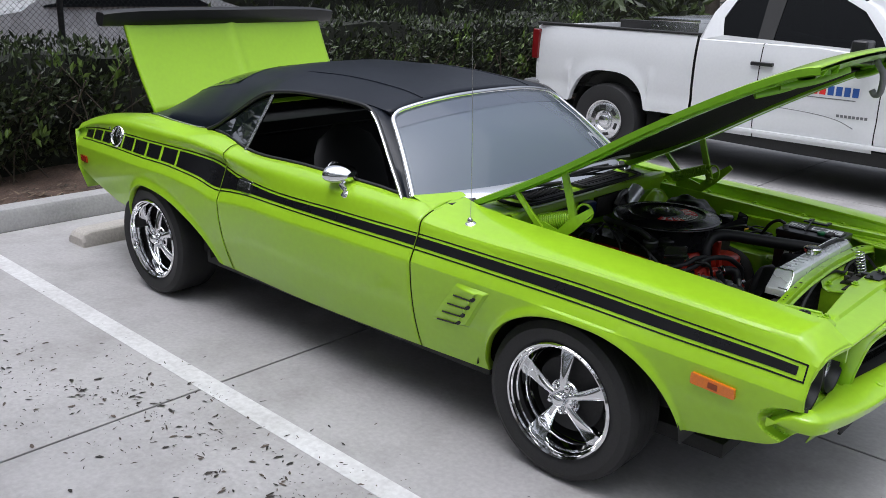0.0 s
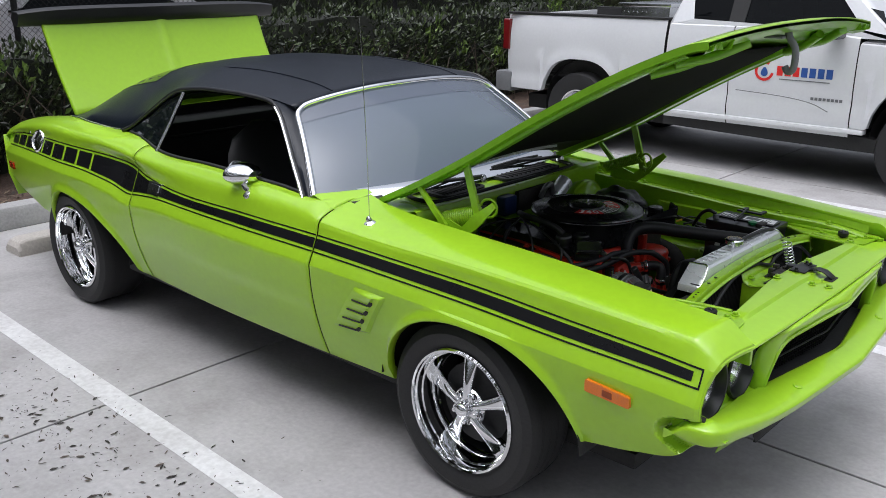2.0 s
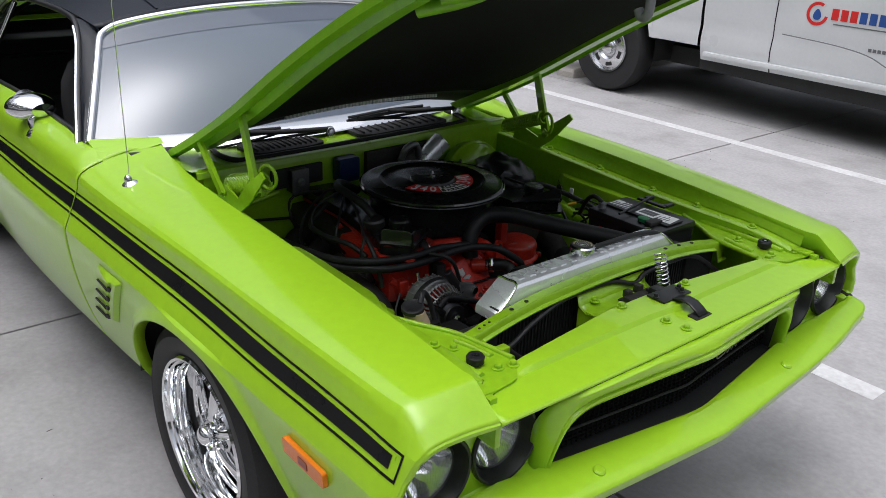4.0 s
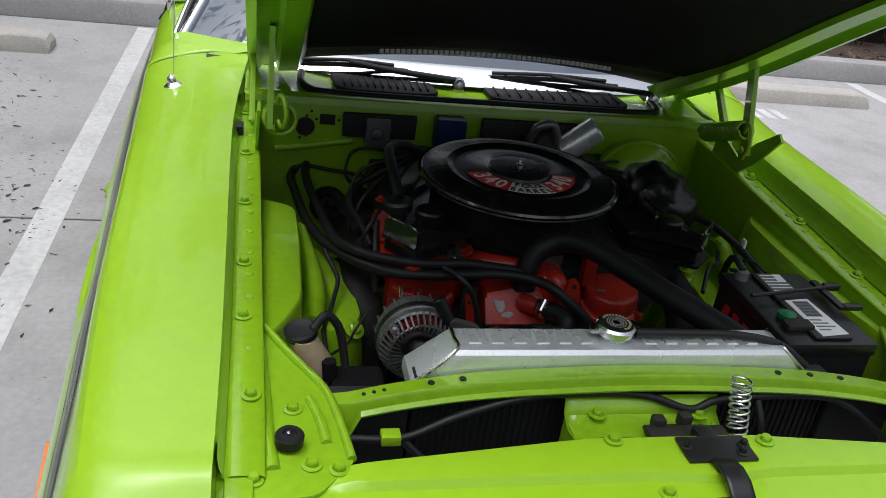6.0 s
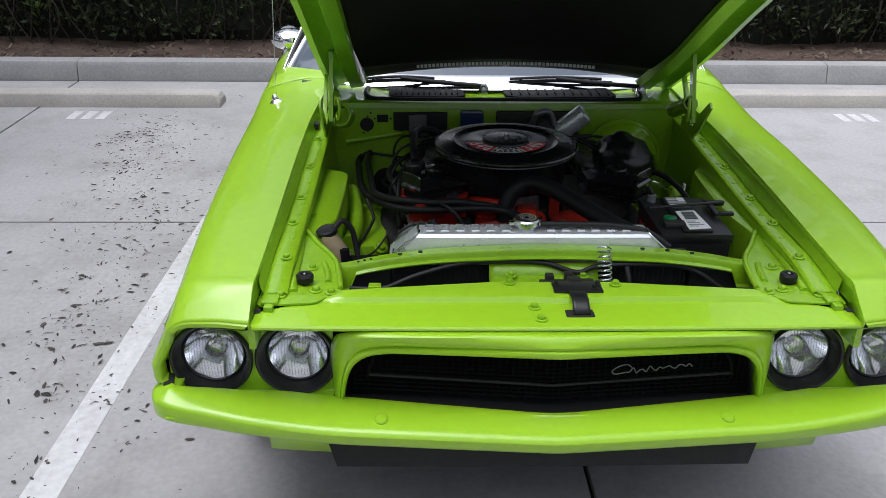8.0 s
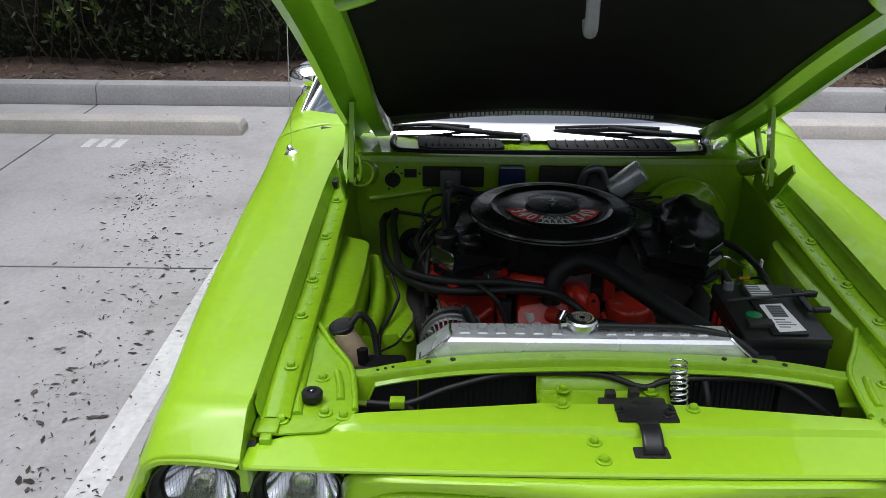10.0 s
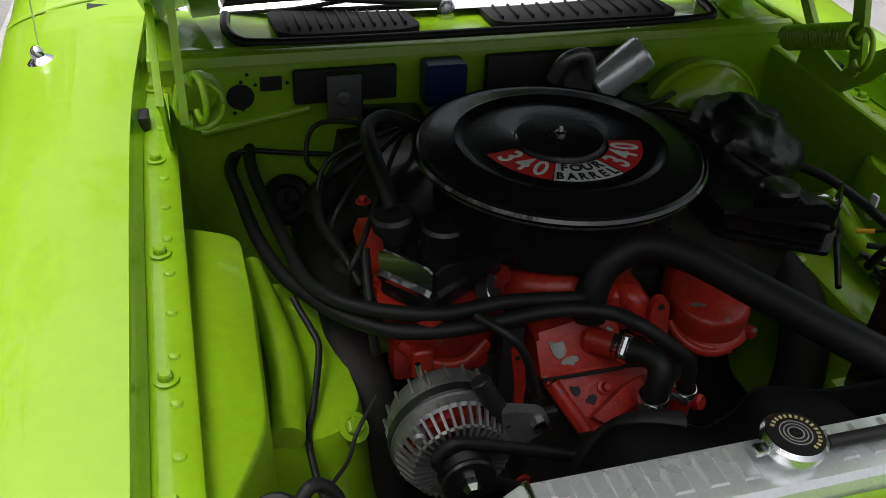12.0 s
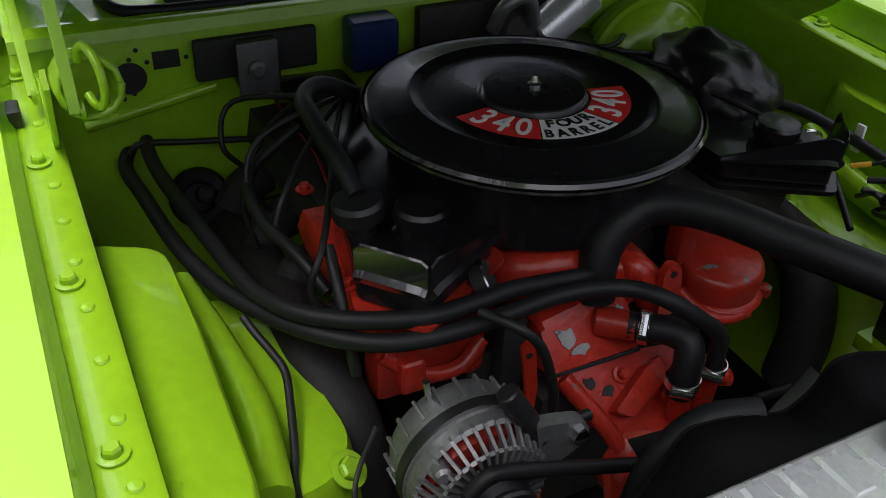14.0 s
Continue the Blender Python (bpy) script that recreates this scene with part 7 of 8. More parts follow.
def truck_arch(x):
    best = 0.0
    for c in (-3.31, -0.02):
        u = (x - c) / 0.47
        if abs(u) < 1:
            best = max(best, 0.38 + 0.525 * (1 - abs(u) ** 2.8) ** (1 / 2.4))
    return best


def truck_w(x, z):
    """Distance of the body side from the middle of the truck (half width)."""
    w = 0.945 - 0.055 * max(0, (z - 1.0) / 0.35) ** 2 - 0.05 * max(0, (0.62 - z) / 0.2) ** 2
    w -= 0.012 * math.exp(-(((z - 0.72) / 0.06) ** 2))
    a = truck_arch(x)
    if a:
        w += 0.022 * math.exp(-(((z - a) / 0.09) ** 2))
    else:
        for c in (-3.31, -0.02):
            d = abs(x - c) - 0.47
            if 0 <= d < 0.15:
                w += 0.022 * math.exp(-((d / 0.06) ** 2)) * (z < 0.95)
    return w - 0.06 * max(0, (-3.95 - x) / 0.35) ** 2 - 0.10 * max(0, (x - 0.6) / 0.4) ** 2


TC = TY + 0.95


def truck_side(x0, x1, top, n, low=0.44):
    rows = []
    for x in span(x0, x1, n):
        lo, hi = max(low, truck_arch(x)), top(x)
        rows.append([(x, TC - truck_w(x, lo) + 0.06, lo - 0.003)] + [(x, TC - truck_w(x, z), z) for z in span(lo, hi, 16)] + [(x, TC - truck_w(x, hi) + 0.03, hi + 0.012)])
    return sheet(rows)


def both(name, geo, mat, parent, label="", **kw):
    part(name, geo, mat, parent, label, **kw)
    part(name, ([(x, 2 * TC - y, z) for x, y, z in geo[0]], geo[1]), mat, parent, label, **kw)


bed_top = lambda x: 1.325 - 0.012 * (x + 2.4) / -1.9
both("bed_side", truck_side(-4.27, -2.372, bed_top, 80, 0.55), WHITE, truck)
both("rear_door", truck_side(-2.345, -1.715, lambda x: 1.29, 14), WHITE, truck)
front_door_top = lambda x: 1.29 - 0.05 * max(0, (x + 1.2) / 0.6)
front = truck_side(-1.705, -0.632, front_door_top, 20)
both("front_door", front, WHITE, truck)
both("fender", truck_side(-0.622, 1.0, lambda x: 1.20 - 0.16 * max(0, (x + 0.6) / 1.6) ** 1.5, 70, 0.52), WHITE, truck)
part("hood", sheet([[(x, TC + u * (truck_w(x, 1.2) - 0.02), 1.215 + 0.03 * (1 - u * u) - 0.16 * max(0, (x + 0.6) / 1.6) ** 1.5) for u in span(-1, 1, 9)] for x in span(-0.62, 1.0, 12)]), WHITE, truck)
part("grille", box(0.96, 1.03, TC - 0.8, TC + 0.8, 0.55, 1.03, 0.04), MATT, truck)
part("front_bumper", box(0.95, 1.12, TC - 0.9, TC + 0.9, 0.40, 0.62, 0.05), GREY, truck)
both("rocker_panel", prism([(-2.35, 0.455), (-2.35, 0.36), (-1.2, 0.335), (-0.40, 0.33), (-0.38, 0.44), (-0.60, 0.455)], flat_y(TC - 0.90), 0.10), MATT, truck, "black lower rocker panel")
part("chassis", box(-4.2, 0.9, TC - 0.6, TC + 0.6, 0.30, 0.46, 0.02), MATT, truck)
part("tailgate", box(-4.31, -4.25, TC - 0.84, TC + 0.84, 0.62, 1.31, 0.02), WHITE, truck)
part("rear_bumper", box(-4.42, -4.20, TC - 0.93, TC + 0.93, 0.50, 0.72, 0.04), GREY, truck)
both("tail_lamp", box(-4.325, -4.235, TC - 0.925, TC - 0.80, 0.95, 1.27, 0.02, 3), material("truck_tail_lens", (0.16, 0.008, 0.010), 0.15, 0.0, 0.1, 20, 200, coat=0.5), truck, "tall red tail lamp")
part("bed_floor", box(-4.25, -2.40, TC - 0.8, TC + 0.8, 0.70, 0.74, 0.01), MATT, truck)
both("bed_rail", box(-4.27, -2.37, TC - 0.91, TC - 0.80, 1.325, 1.345, 0.006), MATT, truck, "black bed rail cap")
both("bed_liner", box(-4.25, -2.40, TC - 0.80, TC - 0.79, 0.74, 1.33, 0.004), MATT, truck)
part("bed_front", box(-2.42, -2.38, TC - 0.86, TC + 0.86, 0.74, 1.34, 0.01), MATT, truck)
# cab
cab_w = lambda z: 0.885 - 0.22 * max(0, (z - 1.28) / 0.5) ** 1.2
rows = []
prof = [(-2.36, 0.55), (-2.36, 1.30), (-2.28, 1.55), (-2.16, 1.735), (-2.0, 1.785), (-1.5, 1.80), (-1.1, 1.775), (-0.85, 1.66), (-0.55, 1.40), (-0.36, 1.235)]
part("cab_roof", sheet([[(x, TC + u * cab_w(z), z + 0.012 * (1 - u * u)) for u in span(-1, 1, 9)] for x, z in prof]), WHITE, truck, smooth=50, thick=0.01)
frame_pts = [(-2.345, 1.285), (-2.27, 1.56), (-2.15, 1.735), (-2.0, 1.785), (-1.5, 1.80), (-1.1, 1.775), (-0.85, 1.66), (-0.55, 1.40), (-0.42, 1.275)]
inner_pts = [(-2.13, 1.345), (-2.17, 1.50), (-2.10, 1.66), (-1.98, 1.725), (-1.5, 1.74), (-1.12, 1.715), (-0.92, 1.62), (-0.72, 1.41), (-0.66, 1.315)]
both("window_frame", sheet([[(x, TC - cab_w(z) - 0.005, z) for x, z in frame_pts], [(x, TC - cab_w(z) - 0.006, z) for x, z in [((a[0] + b[0]) / 2, (a[1] + b[1]) / 2) for a, b in zip(frame_pts, inner_pts)]], [(x, TC - cab_w(z), z) for x, z in inner_pts]]), WHITE, truck, smooth=60)
both("window_frame", sheet([[(-2.345, TC - 0.89, 1.28), (-0.42, TC - 0.88, 1.24)], [(-2.13, TC - cab_w(1.34) - 0.004, 1.345), (-0.66, TC - cab_w(1.31) - 0.004, 1.30)]]), WHITE, truck)
both("rear_side_window", sheet([[(-2.14, TC - cab_w(1.34) + 0.010, 1.34), (-1.78, TC - cab_w(1.30) + 0.010, 1.285)], [(-2.17, TC - cab_w(1.5) + 0.010, 1.5), (-1.79, TC - cab_w(1.5) + 0.010, 1.5)], [(-2.03, TC - cab_w(1.73) + 0.010, 1.73), (-1.80, TC - cab_w(1.74) + 0.010, 1.74)]]), TRUCK_GLASS, truck, "dark tinted rear side window")
both("front_side_window", sheet([[(-1.66, TC - cab_w(1.29) + 0.010, 1.285), (-0.64, TC - cab_w(1.3) + 0.010, 1.30)], [(-1.66, TC - cab_w(1.5) + 0.010, 1.5), (-0.78, TC - cab_w(1.5) + 0.010, 1.48)], [(-1.64, TC - cab_w(1.74) + 0.010, 1.74), (-1.05, TC - cab_w(1.7) + 0.010, 1.71)]]), TRUCK_GLASS, truck, "tinted front door window")
both("door_pillar", prism([(-1.79, 1.28), (-1.80, 1.75), (-1.63, 1.75), (-1.65, 1.28)], lambda u, v, d: (u, TC - cab_w(v) - 0.007 + d, v), 0.03), MATT, truck)
part("windscreen", sheet([[(-0.98, TC + u * 0.70, 1.73), (-0.60, TC + u * 0.76, 1.45), (-0.40, TC + u * 0.80, 1.27)] for u in span(-1, 1, 7)]), TRUCK_GLASS, truck)
part("cab_inside", box(-2.30, -0.5, TC - 0.72, TC + 0.72, 0.50, 1.27, 0.02), CLOTH, truck)
both("door_handle", box(-1.79, -1.58, TC - 0.975, TC - 0.93, 1.10, 1.135, 0.012, 3), BLACK, truck, "black door handle")
m = part("wing_mirror", moved(box(-0.07, 0.07, -0.11, 0.11, -0.08, 0.08, 0.035, 3), pose(-0.80, TC - 1.06, 1.32, 0, 0, 0)), BLACK, truck, "black wing mirror")
part("mirror_arm", rod((-0.78, TC - 0.90, 1.27), (-0.80, TC - 1.0, 1.29), 0.025), BLACK, m)
both("door_crease", hose([(-1.62, TC - 0.968, 0.755), (-1.2, TC - 0.972, 0.735), (-0.95, TC - 0.970, 0.70), (-0.80, TC - 0.966, 0.64)], 0.004, 6, 4), GREY, truck)
both("sill", box(-2.30, -0.50, TC - 0.965, TC - 0.86, 0.475, 0.515, 0.012), WHITE, truck)
# door sign as plain coloured shapes and the model name as a bar
sy = lambda x, z: TC - truck_w(x, z) - 0.003


def patch(name, x0, x1, z0, z1, mat, lean=0.0):
    part(name, prism([(x0, z0), (x1, z0), (x1 + lean, z1), (x0 + lean, z1)], lambda u, v, d: (u, sy(u, v) - d, v), 0.001), mat, truck, smooth=0)


rows = []
for k in range(25):
    a = radians(60 + 290 * k / 24)
    rows.append([(-1.385 + r * math.cos(a), sy(-1.385, 0.935) - 0.001, 0.935 + r * math.sin(a)) for r in (0.062, 0.085)])
part("sign_ring", sheet(rows), DECAL_RED, truck, "red ring of the door sign", smooth=0)
part("sign_drop", prism([(-1.385 + 0.03 * math.cos(a) * (1 - 0.35 * math.sin(a)), 0.93 + 0.04 * math.sin(a)) for a in span(0, 6.0, 14)], lambda u, v, d: (u, sy(-1.385, 0.93) - 0.001 - d, v), 0.001), DECAL_BLUE, truck, smooth=0)
for k in range(7):
    patch("sign_bar", -1.275 + 0.070 * k, -1.222 + 0.070 * k, 0.905, 0.985, DECAL_RED if k < 3 else DECAL_BLUE)
patch("sign_bar", -1.25, -0.82, 0.872, 0.880, GREY)
for k in range(8):
    patch("name_bar", -0.965 + 0.034 * k, -0.940 + 0.034 * k, 0.722, 0.746, GREY)
# toolbox
toolbox = tagged(thing("toolbox", "grey diamond-plate toolbox lying across the truck bed", "toolbox", (0, 0, 0)), "")
part("box_body", box(-2.96, -2.43, TC - 0.78, TC + 0.78, 1.12, 1.43, 0.01), STEEL, toolbox)
part("box_lid", box(-2.98, -2.41, TC - 0.80, TC + 0.80, 1.43, 1.465, 0.008), STEEL, toolbox)
for i in range(10):
    for j in range(5):
        part("tread_mark", moved(box(-0.012, 0.012, -0.002, 0.002, -0.004, 0.004, 0.0), pose(-2.93 + 0.05 * i, TC - 0.781, 1.16 + 0.055 * j, 0, 45 if (i + j) % 2 else -45, 0)), CHROME, toolbox, smooth=0)


def truck_wheel(x):
    w = thing("wheel", "", "", (x, TC - 0.84, 0.385))
    w.parent = truck
    r = 0.385
    part("tyre", lathe([(r * 0.54, -0.09), (r * 0.76, -0.125), (r * 0.95, -0.115), (r, -0.08), (r, 0.08), (r * 0.95, 0.112), (r * 0.76, 0.125), (r * 0.54, 0.10)], (0, 0, 0), (0, -1, 0), 56, cap=False), RUBBER, w)
    part("rim", lathe([(r * 0.54, 0.105), (r * 0.56, 0.115), (r * 0.52, 0.112), (r * 0.49, 0.085), (r * 0.44, 0.095), (r * 0.27, 0.105), (r * 0.20, 0.085), (0.0, 0.085)], (0, 0, 0), (0, -1, 0), 48, cap=False), STEEL, w, "silver steel wheel")
    part("hub_cap", lathe([(0.060, 0.085), (0.057, 0.115), (0.044, 0.122), (0.0, 0.124)], (0, 0, 0), (0, -1, 0), 28), STEEL, w)
    for k in range(6):
        a = 2 * math.pi * k / 6 + 0.2
        m = Matrix.Rotation(-a, 4, "Y")
        part("wheel_hole", moved(prism(rounded([(-0.030, 0.116), (0.030, 0.116), (0.038, 0.160), (-0.038, 0.160)], 0.013), lambda u, v, d: (u, -0.0955 - d, v), 0.006), m), MATT, w)
    return w


for x in (-3.31, -0.02):
    w = truck_wheel(x)
    o = copy_thing(w, pose(x, TC + 0.84, 0.385, 0, 0, 180))
    o.parent = truck
    both("wheel_well", sheet([[(x + 0.46 * math.cos(a), TC - 0.86, 0.42 + 0.47 * math.sin(a)), (x + 0.46 * math.cos(a), TC - 0.55, 0.42 + 0.47 * math.sin(a))] for a in span(-0.2, math.pi + 0.2, 20)]), MATT, truck)
    part("wheel_well", box(x - 0.5, x + 0.5, TC - 0.56, TC + 0.56, 0.46, 0.90, 0.01), MATT, truck)

# ---- car park: concrete slabs, painted lines, kerb, wheel stops ----
def concrete():
    m = material("concrete", (0.415, 0.405, 0.400), 0.82, 0, 0.12, 1.3, 45, bump=0.0015)
    n, l = m.node_tree.nodes, m.node_tree.links
    b = n["Principled BSDF"]
    tc = n["Texture Coordinate"]
    base = b.inputs["Base Color"].links[0].from_socket
    st = n.new("ShaderNodeTexNoise")
    st.inputs["Scale"].default_value, st.inputs["Detail"].default_value, st.inputs["Roughness"].default_value = 2.2, 8, 0.7
    l.new(tc.outputs["Object"], st.inputs["Vector"])
    mr = n.new("ShaderNodeMapRange")
    mr.inputs["From Min"].default_value, mr.inputs["From Max"].default_value = 0.47, 0.70
    mr.inputs["To Max"].default_value = 0.46
    l.new(st.outputs["Fac"], mr.inputs["Value"])
    mx = n.new("ShaderNodeMix")
    mx.data_type = "RGBA"
    mx.inputs["B"].default_value = (0.20, 0.185, 0.17, 1)
    l.new(mr.outputs["Result"], mx.inputs["Factor"])
    l.new(base, mx.inputs["A"])
    l.new(mx.outputs["Result"], b.inputs["Base Color"])
    return m


CONCRETE = concrete()
KERB = material("kerb_concrete", (0.36, 0.355, 0.35), 0.85, 0, 0.16, 2.5, 60, bump=0.002)
STOP = material("wheel_stop_concrete", (0.47, 0.44, 0.40), 0.88, 0, 0.16, 3.5, 60, bump=0.002)
LINE = material("road_paint", (0.66, 0.66, 0.655), 0.7, 0, 0.10, 4, 35, bump=0.0008, tint=(0.52, 0.515, 0.505))
MULCH = material("mulch", (0.095, 0.062, 0.045), 0.95, 0, 0.4, 5, 60, bump=0.01, tint=(0.05, 0.032, 0.024))
EARTH = material("dark_earth", (0.09, 0.08, 0.06), 0.95, 0, 0.3, 1, 20, bump=0.01)
SOIL = material("joint_dirt", (0.02, 0.018, 0.016), 0.95, 0, 0.2, 8, 60)

ground = tagged(link("ground", [(-400, -400, -0.03), (400, -400, -0.03), (400, 400, -0.03), (-400, 400, -0.03)], [(0, 1, 2, 3)], EARTH, smooth=0), "dark open ground round the car park", "ground", kind="structure")
JX, JY = [-4.55, -1.55, 1.85, 5.2, 8.6, 12.0], [-13.2, -9.8, -6.45, -3.03, 0.215, 4.73, 7.9, 10.4, 13.8]
pavement = tagged(link("pavement", *box(-4.62, 12.1, -13.3, 13.9, -0.040, -0.024, 0.0), SOIL, smooth=0), "pale concrete car park paving in large slabs", "paving", kind="structure")
for i in range(len(JX) - 1):
    for j in range(len(JY) - 1):
        part("slab", box(JX[i] + 0.007, JX[i + 1] - 0.007, JY[j] + 0.007, JY[j + 1] - 0.007, -0.024, 0.0, 0.002, 1), CONCRETE, pavement, smooth=0)
for y, lean in ((-7.05, 0.0), (-4.21, 0.0), (-1.325, -0.022), (1.470, 0.0), (4.18, 0.0), (7.02, 0.0)):
    geo = [(px, py + lean * (px + 1.83), pz) for px, py, pz in box(-4.50, 0.83, y - 0.054, y + 0.054, -0.002, 0.0015, 0.0)[0]]
    tagged(link("parking_line", geo, box(-4.50, 0.83, y - 0.054, y + 0.054, -0.002, 0.0015, 0.0)[1], LINE, smooth=0), "worn white painted parking bay line", "road marking", kind="structure")
for k, (y0, y1) in enumerate([(-13.0 + 3.05 * i, -13.0 + 3.05 * (i + 1)) for i in range(9)]):
    sec = [(-4.55, 0.0), (-4.565, 0.12), (-4.585, 0.148), (-4.62, 0.155), (-4.72, 0.155), (-4.72, 0.0)]
    tagged(link("kerb", *tube_solid([[(x, y, z) for x, z in sec] for y in (y0 + 0.82, y1 + 0.814)]), KERB, smooth=30), "grey concrete kerb stone along the planting bed", "kerb", "kerb stones", "structure")


def wheel_stop(y0, y1, x):
    rows = []
    for y in (y0, y0 + 0.02, y0 + 0.06, y1 - 0.06, y1 - 0.02, y1):
        k = 0.55 if y in (y0, y1) else (0.85 if y in (y0 + 0.02, y1 - 0.02) else 1.0)
        rows.append([(x + a * (0.9 + 0.1 * k), y, b * k if b else 0.0) for a, b in ((-0.110, 0.0), (-0.104, 0.05), (-0.085, 0.088), (-0.070, 0.096), (0.070, 0.096), (0.085, 0.088), (0.104, 0.05), (0.110, 0.0))])
    return tagged(link("wheel_stop", *tube_solid(rows), STOP, smooth=25), "weathered concrete wheel stop on the paving", "wheel stop", "wheel stops")


wheel_stop(-0.77, 1.05, -3.96)
wheel_stop(-3.50, -1.73, -3.84)
wheel_stop(2.0, 3.85, -3.90)
wheel_stop(-6.5, -4.65, -3.90)
wheel_stop(4.85, 6.65, -3.90)
bed = tagged(link("planting_bed", *sheet([[(x, y, 0.10 + 0.05 * noise.noise(Vector((x * 1.5, y * 1.5, 0))) + 0.02 * (x < -4.8)) for y in span(-13, 13.8, 120)] for x in span(-4.70, -9.0, 24)]), MULCH, smooth=60), "brown mulch planting bed behind the kerb", "planting bed", kind="structure")

# ---- hedge, fence and what lies behind ----
def leaf_material(name, dark, light, rough=0.45):
    m = bpy.data.materials.new(name)
    m.use_nodes = True
    n, l = m.node_tree.nodes, m.node_tree.links
    b = n["Principled BSDF"]
    g = n.new("ShaderNodeNewGeometry")
    r = n.new("ShaderNodeValToRGB")
    r.color_ramp.elements[0].color, r.color_ramp.elements[1].color = (*dark, 1), (*light, 1)
    r.color_ramp.elements[0].position, r.color_ramp.elements[1].position = 0.35, 1.0
    l.new(g.outputs["Random Per Island"], r.inputs["Fac"])
    l.new(r.outputs["Color"], b.inputs["Base Color"])
    b.inputs["Roughness"].default_value = rough
    return m


LEAF = leaf_material("hedge_leaf", (0.018, 0.024, 0.011), (0.080, 0.115, 0.040), 0.40)
DRY = leaf_material("fallen_leaf", (0.05, 0.04, 0.03), (0.20, 0.15, 0.10), 0.8)
TWIG = material("twig", (0.07, 0.055, 0.04), 0.9, 0, 0.3, 10, 60)
rng = random.Random(7)


def leaf_cloud(count, place, size, long=2.2):
    """Many small folded leaves, each an island of two faces."""
    v, f = [], []
    for _ in range(count):
        p, out = place()
        s = size * rng.uniform(0.6, 1.4)
        d = (out + Vector((rng.gauss(0, 0.6), rng.gauss(0, 0.6), rng.gauss(0.3, 0.5)))).normalized()
        side = d.cross(Vector((rng.gauss(0, 1), rng.gauss(0, 1), rng.gauss(0, 1)))).normalized()
        up = side.cross(d)
        n = len(v)
        tip, mid = p + d * s * long, p + d * s * long * 0.5
        v += [tuple(p), tuple(mid + side * s * 0.45 + up * s * 0.12), tuple(tip), tuple(mid - side * s * 0.45 + up * s * 0.12)]
        f += [(n, n + 1, n + 2), (n, n + 2, n + 3)]
    return v, f


def hedge_front(y, z):
    return -5.42 - 0.25 * noise.noise(Vector((y * 0.9, z * 1.3, 3))) - 0.12 * noise.noise(Vector((y * 3, z * 3, 7))) - 0.25 * max(0, z - 0.9)


def hedge_top(y):
    return 1.18 + 0.14 * noise.noise(Vector((y * 0.7, 0, 11))) + 0.10 * noise.noise(Vector((y * 2.4, 0, 5))) + (0.15 if y > 1.5 else 0.0)


def hedge_place():
    while True:
        y = rng.uniform(-7.5, 8.5)
        top = hedge_top(y)
        z = 0.18 + (top - 0.18) * rng.random() ** 0.8
        depth = abs(rng.gauss(0, 0.22))
        if noise.noise(Vector((y * 2.2, z * 2.5, 20))) < -0.22 and rng.random() < 0.75:
            continue
        if z > top - 0.25:
            return Vector((hedge_front(y, z) - rng.uniform(0, 1.0), y, z)), Vector((0.2, 0, 0.8))
        return Vector((hedge_front(y, z) - depth, y, z)), Vector((0.7, 0, 0.35))


hedge = tagged(link("hedge", *leaf_cloud(30000, hedge_place, 0.032), LEAF, smooth=0), "dense dark green hedge behind the kerb", "hedge", kind="stuff")
# near-black sheet: the shade between the leaves is put into its colour
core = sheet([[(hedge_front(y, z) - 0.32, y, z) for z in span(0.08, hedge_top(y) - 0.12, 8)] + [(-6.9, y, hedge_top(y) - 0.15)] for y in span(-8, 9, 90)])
part("hedge_shade", core, material("hedge_shade_colour", (0.012, 0.014, 0.008), 0.95, 0, 0.4, 4, 40), hedge)
stems = []
for k in range(150):
    y, z = rng.uniform(-7, 8), 0.1
    x = -5.55 + rng.uniform(-0.15, 0.1)
    stems.append(hose([(x, y, 0.08), (x + rng.uniform(-0.1, 0.15), y + rng.uniform(-0.2, 0.2), 0.45), (x + rng.uniform(-0.05, 0.2), y + rng.uniform(-0.35, 0.35), rng.uniform(0.7, 1.05))], 0.006, 5, 3))
part("branches", join(*stems), TWIG, hedge)
sprigs = []
for k in range(46):
    y = rng.uniform(-6.5, 7.5)
    z = rng.uniform(0.3, hedge_top(y))
    c = Vector((hedge_front(y, z) + 0.05, y, z))
    sprigs.append(leaf_cloud(16, lambda: (c + Vector((rng.gauss(0, 0.03), rng.gauss(0, 0.04), rng.gauss(0, 0.05))), Vector((0.5, 0, 0.9))), 0.036))
part("fresh_sprigs", join(*sprigs), leaf_material("fresh_leaf", (0.07, 0.12, 0.02), (0.17, 0.26, 0.05), 0.4), hedge, smooth=0)

fence = thing("chain_link_fence", "black chain-link fence with round posts behind the hedge", "fence")
FX = -7.1
for y in (-6.8, -4.2, -1.65, 0.75, 3.3, 5.85, 8.4):
    p = part("fence_post", rod((FX, y, 0.0), (FX, y, 2.1), 0.03, n=14), BLACK, fence)
    part("post_cap", lathe([(0.034, 0), (0.034, 0.02), (0.0, 0.045)], (FX, y, 2.1), (0, 0, 1), 14), BLACK, p)
part("fence_rail", rod((FX, -8, 2.05), (FX, 9.5, 2.05), 0.021, n=10), BLACK, fence)
wires = []
for k in range(300):
    y = -8 + 0.058 * k
    for s in (-1, 1):
        a, b = Vector((FX + 0.036, y, 0.1)), Vector((FX + 0.036 + 0.003 * s, y + s * 1.95, 2.05))
        wires.append(rod(a, b, 0.0021, n=3))
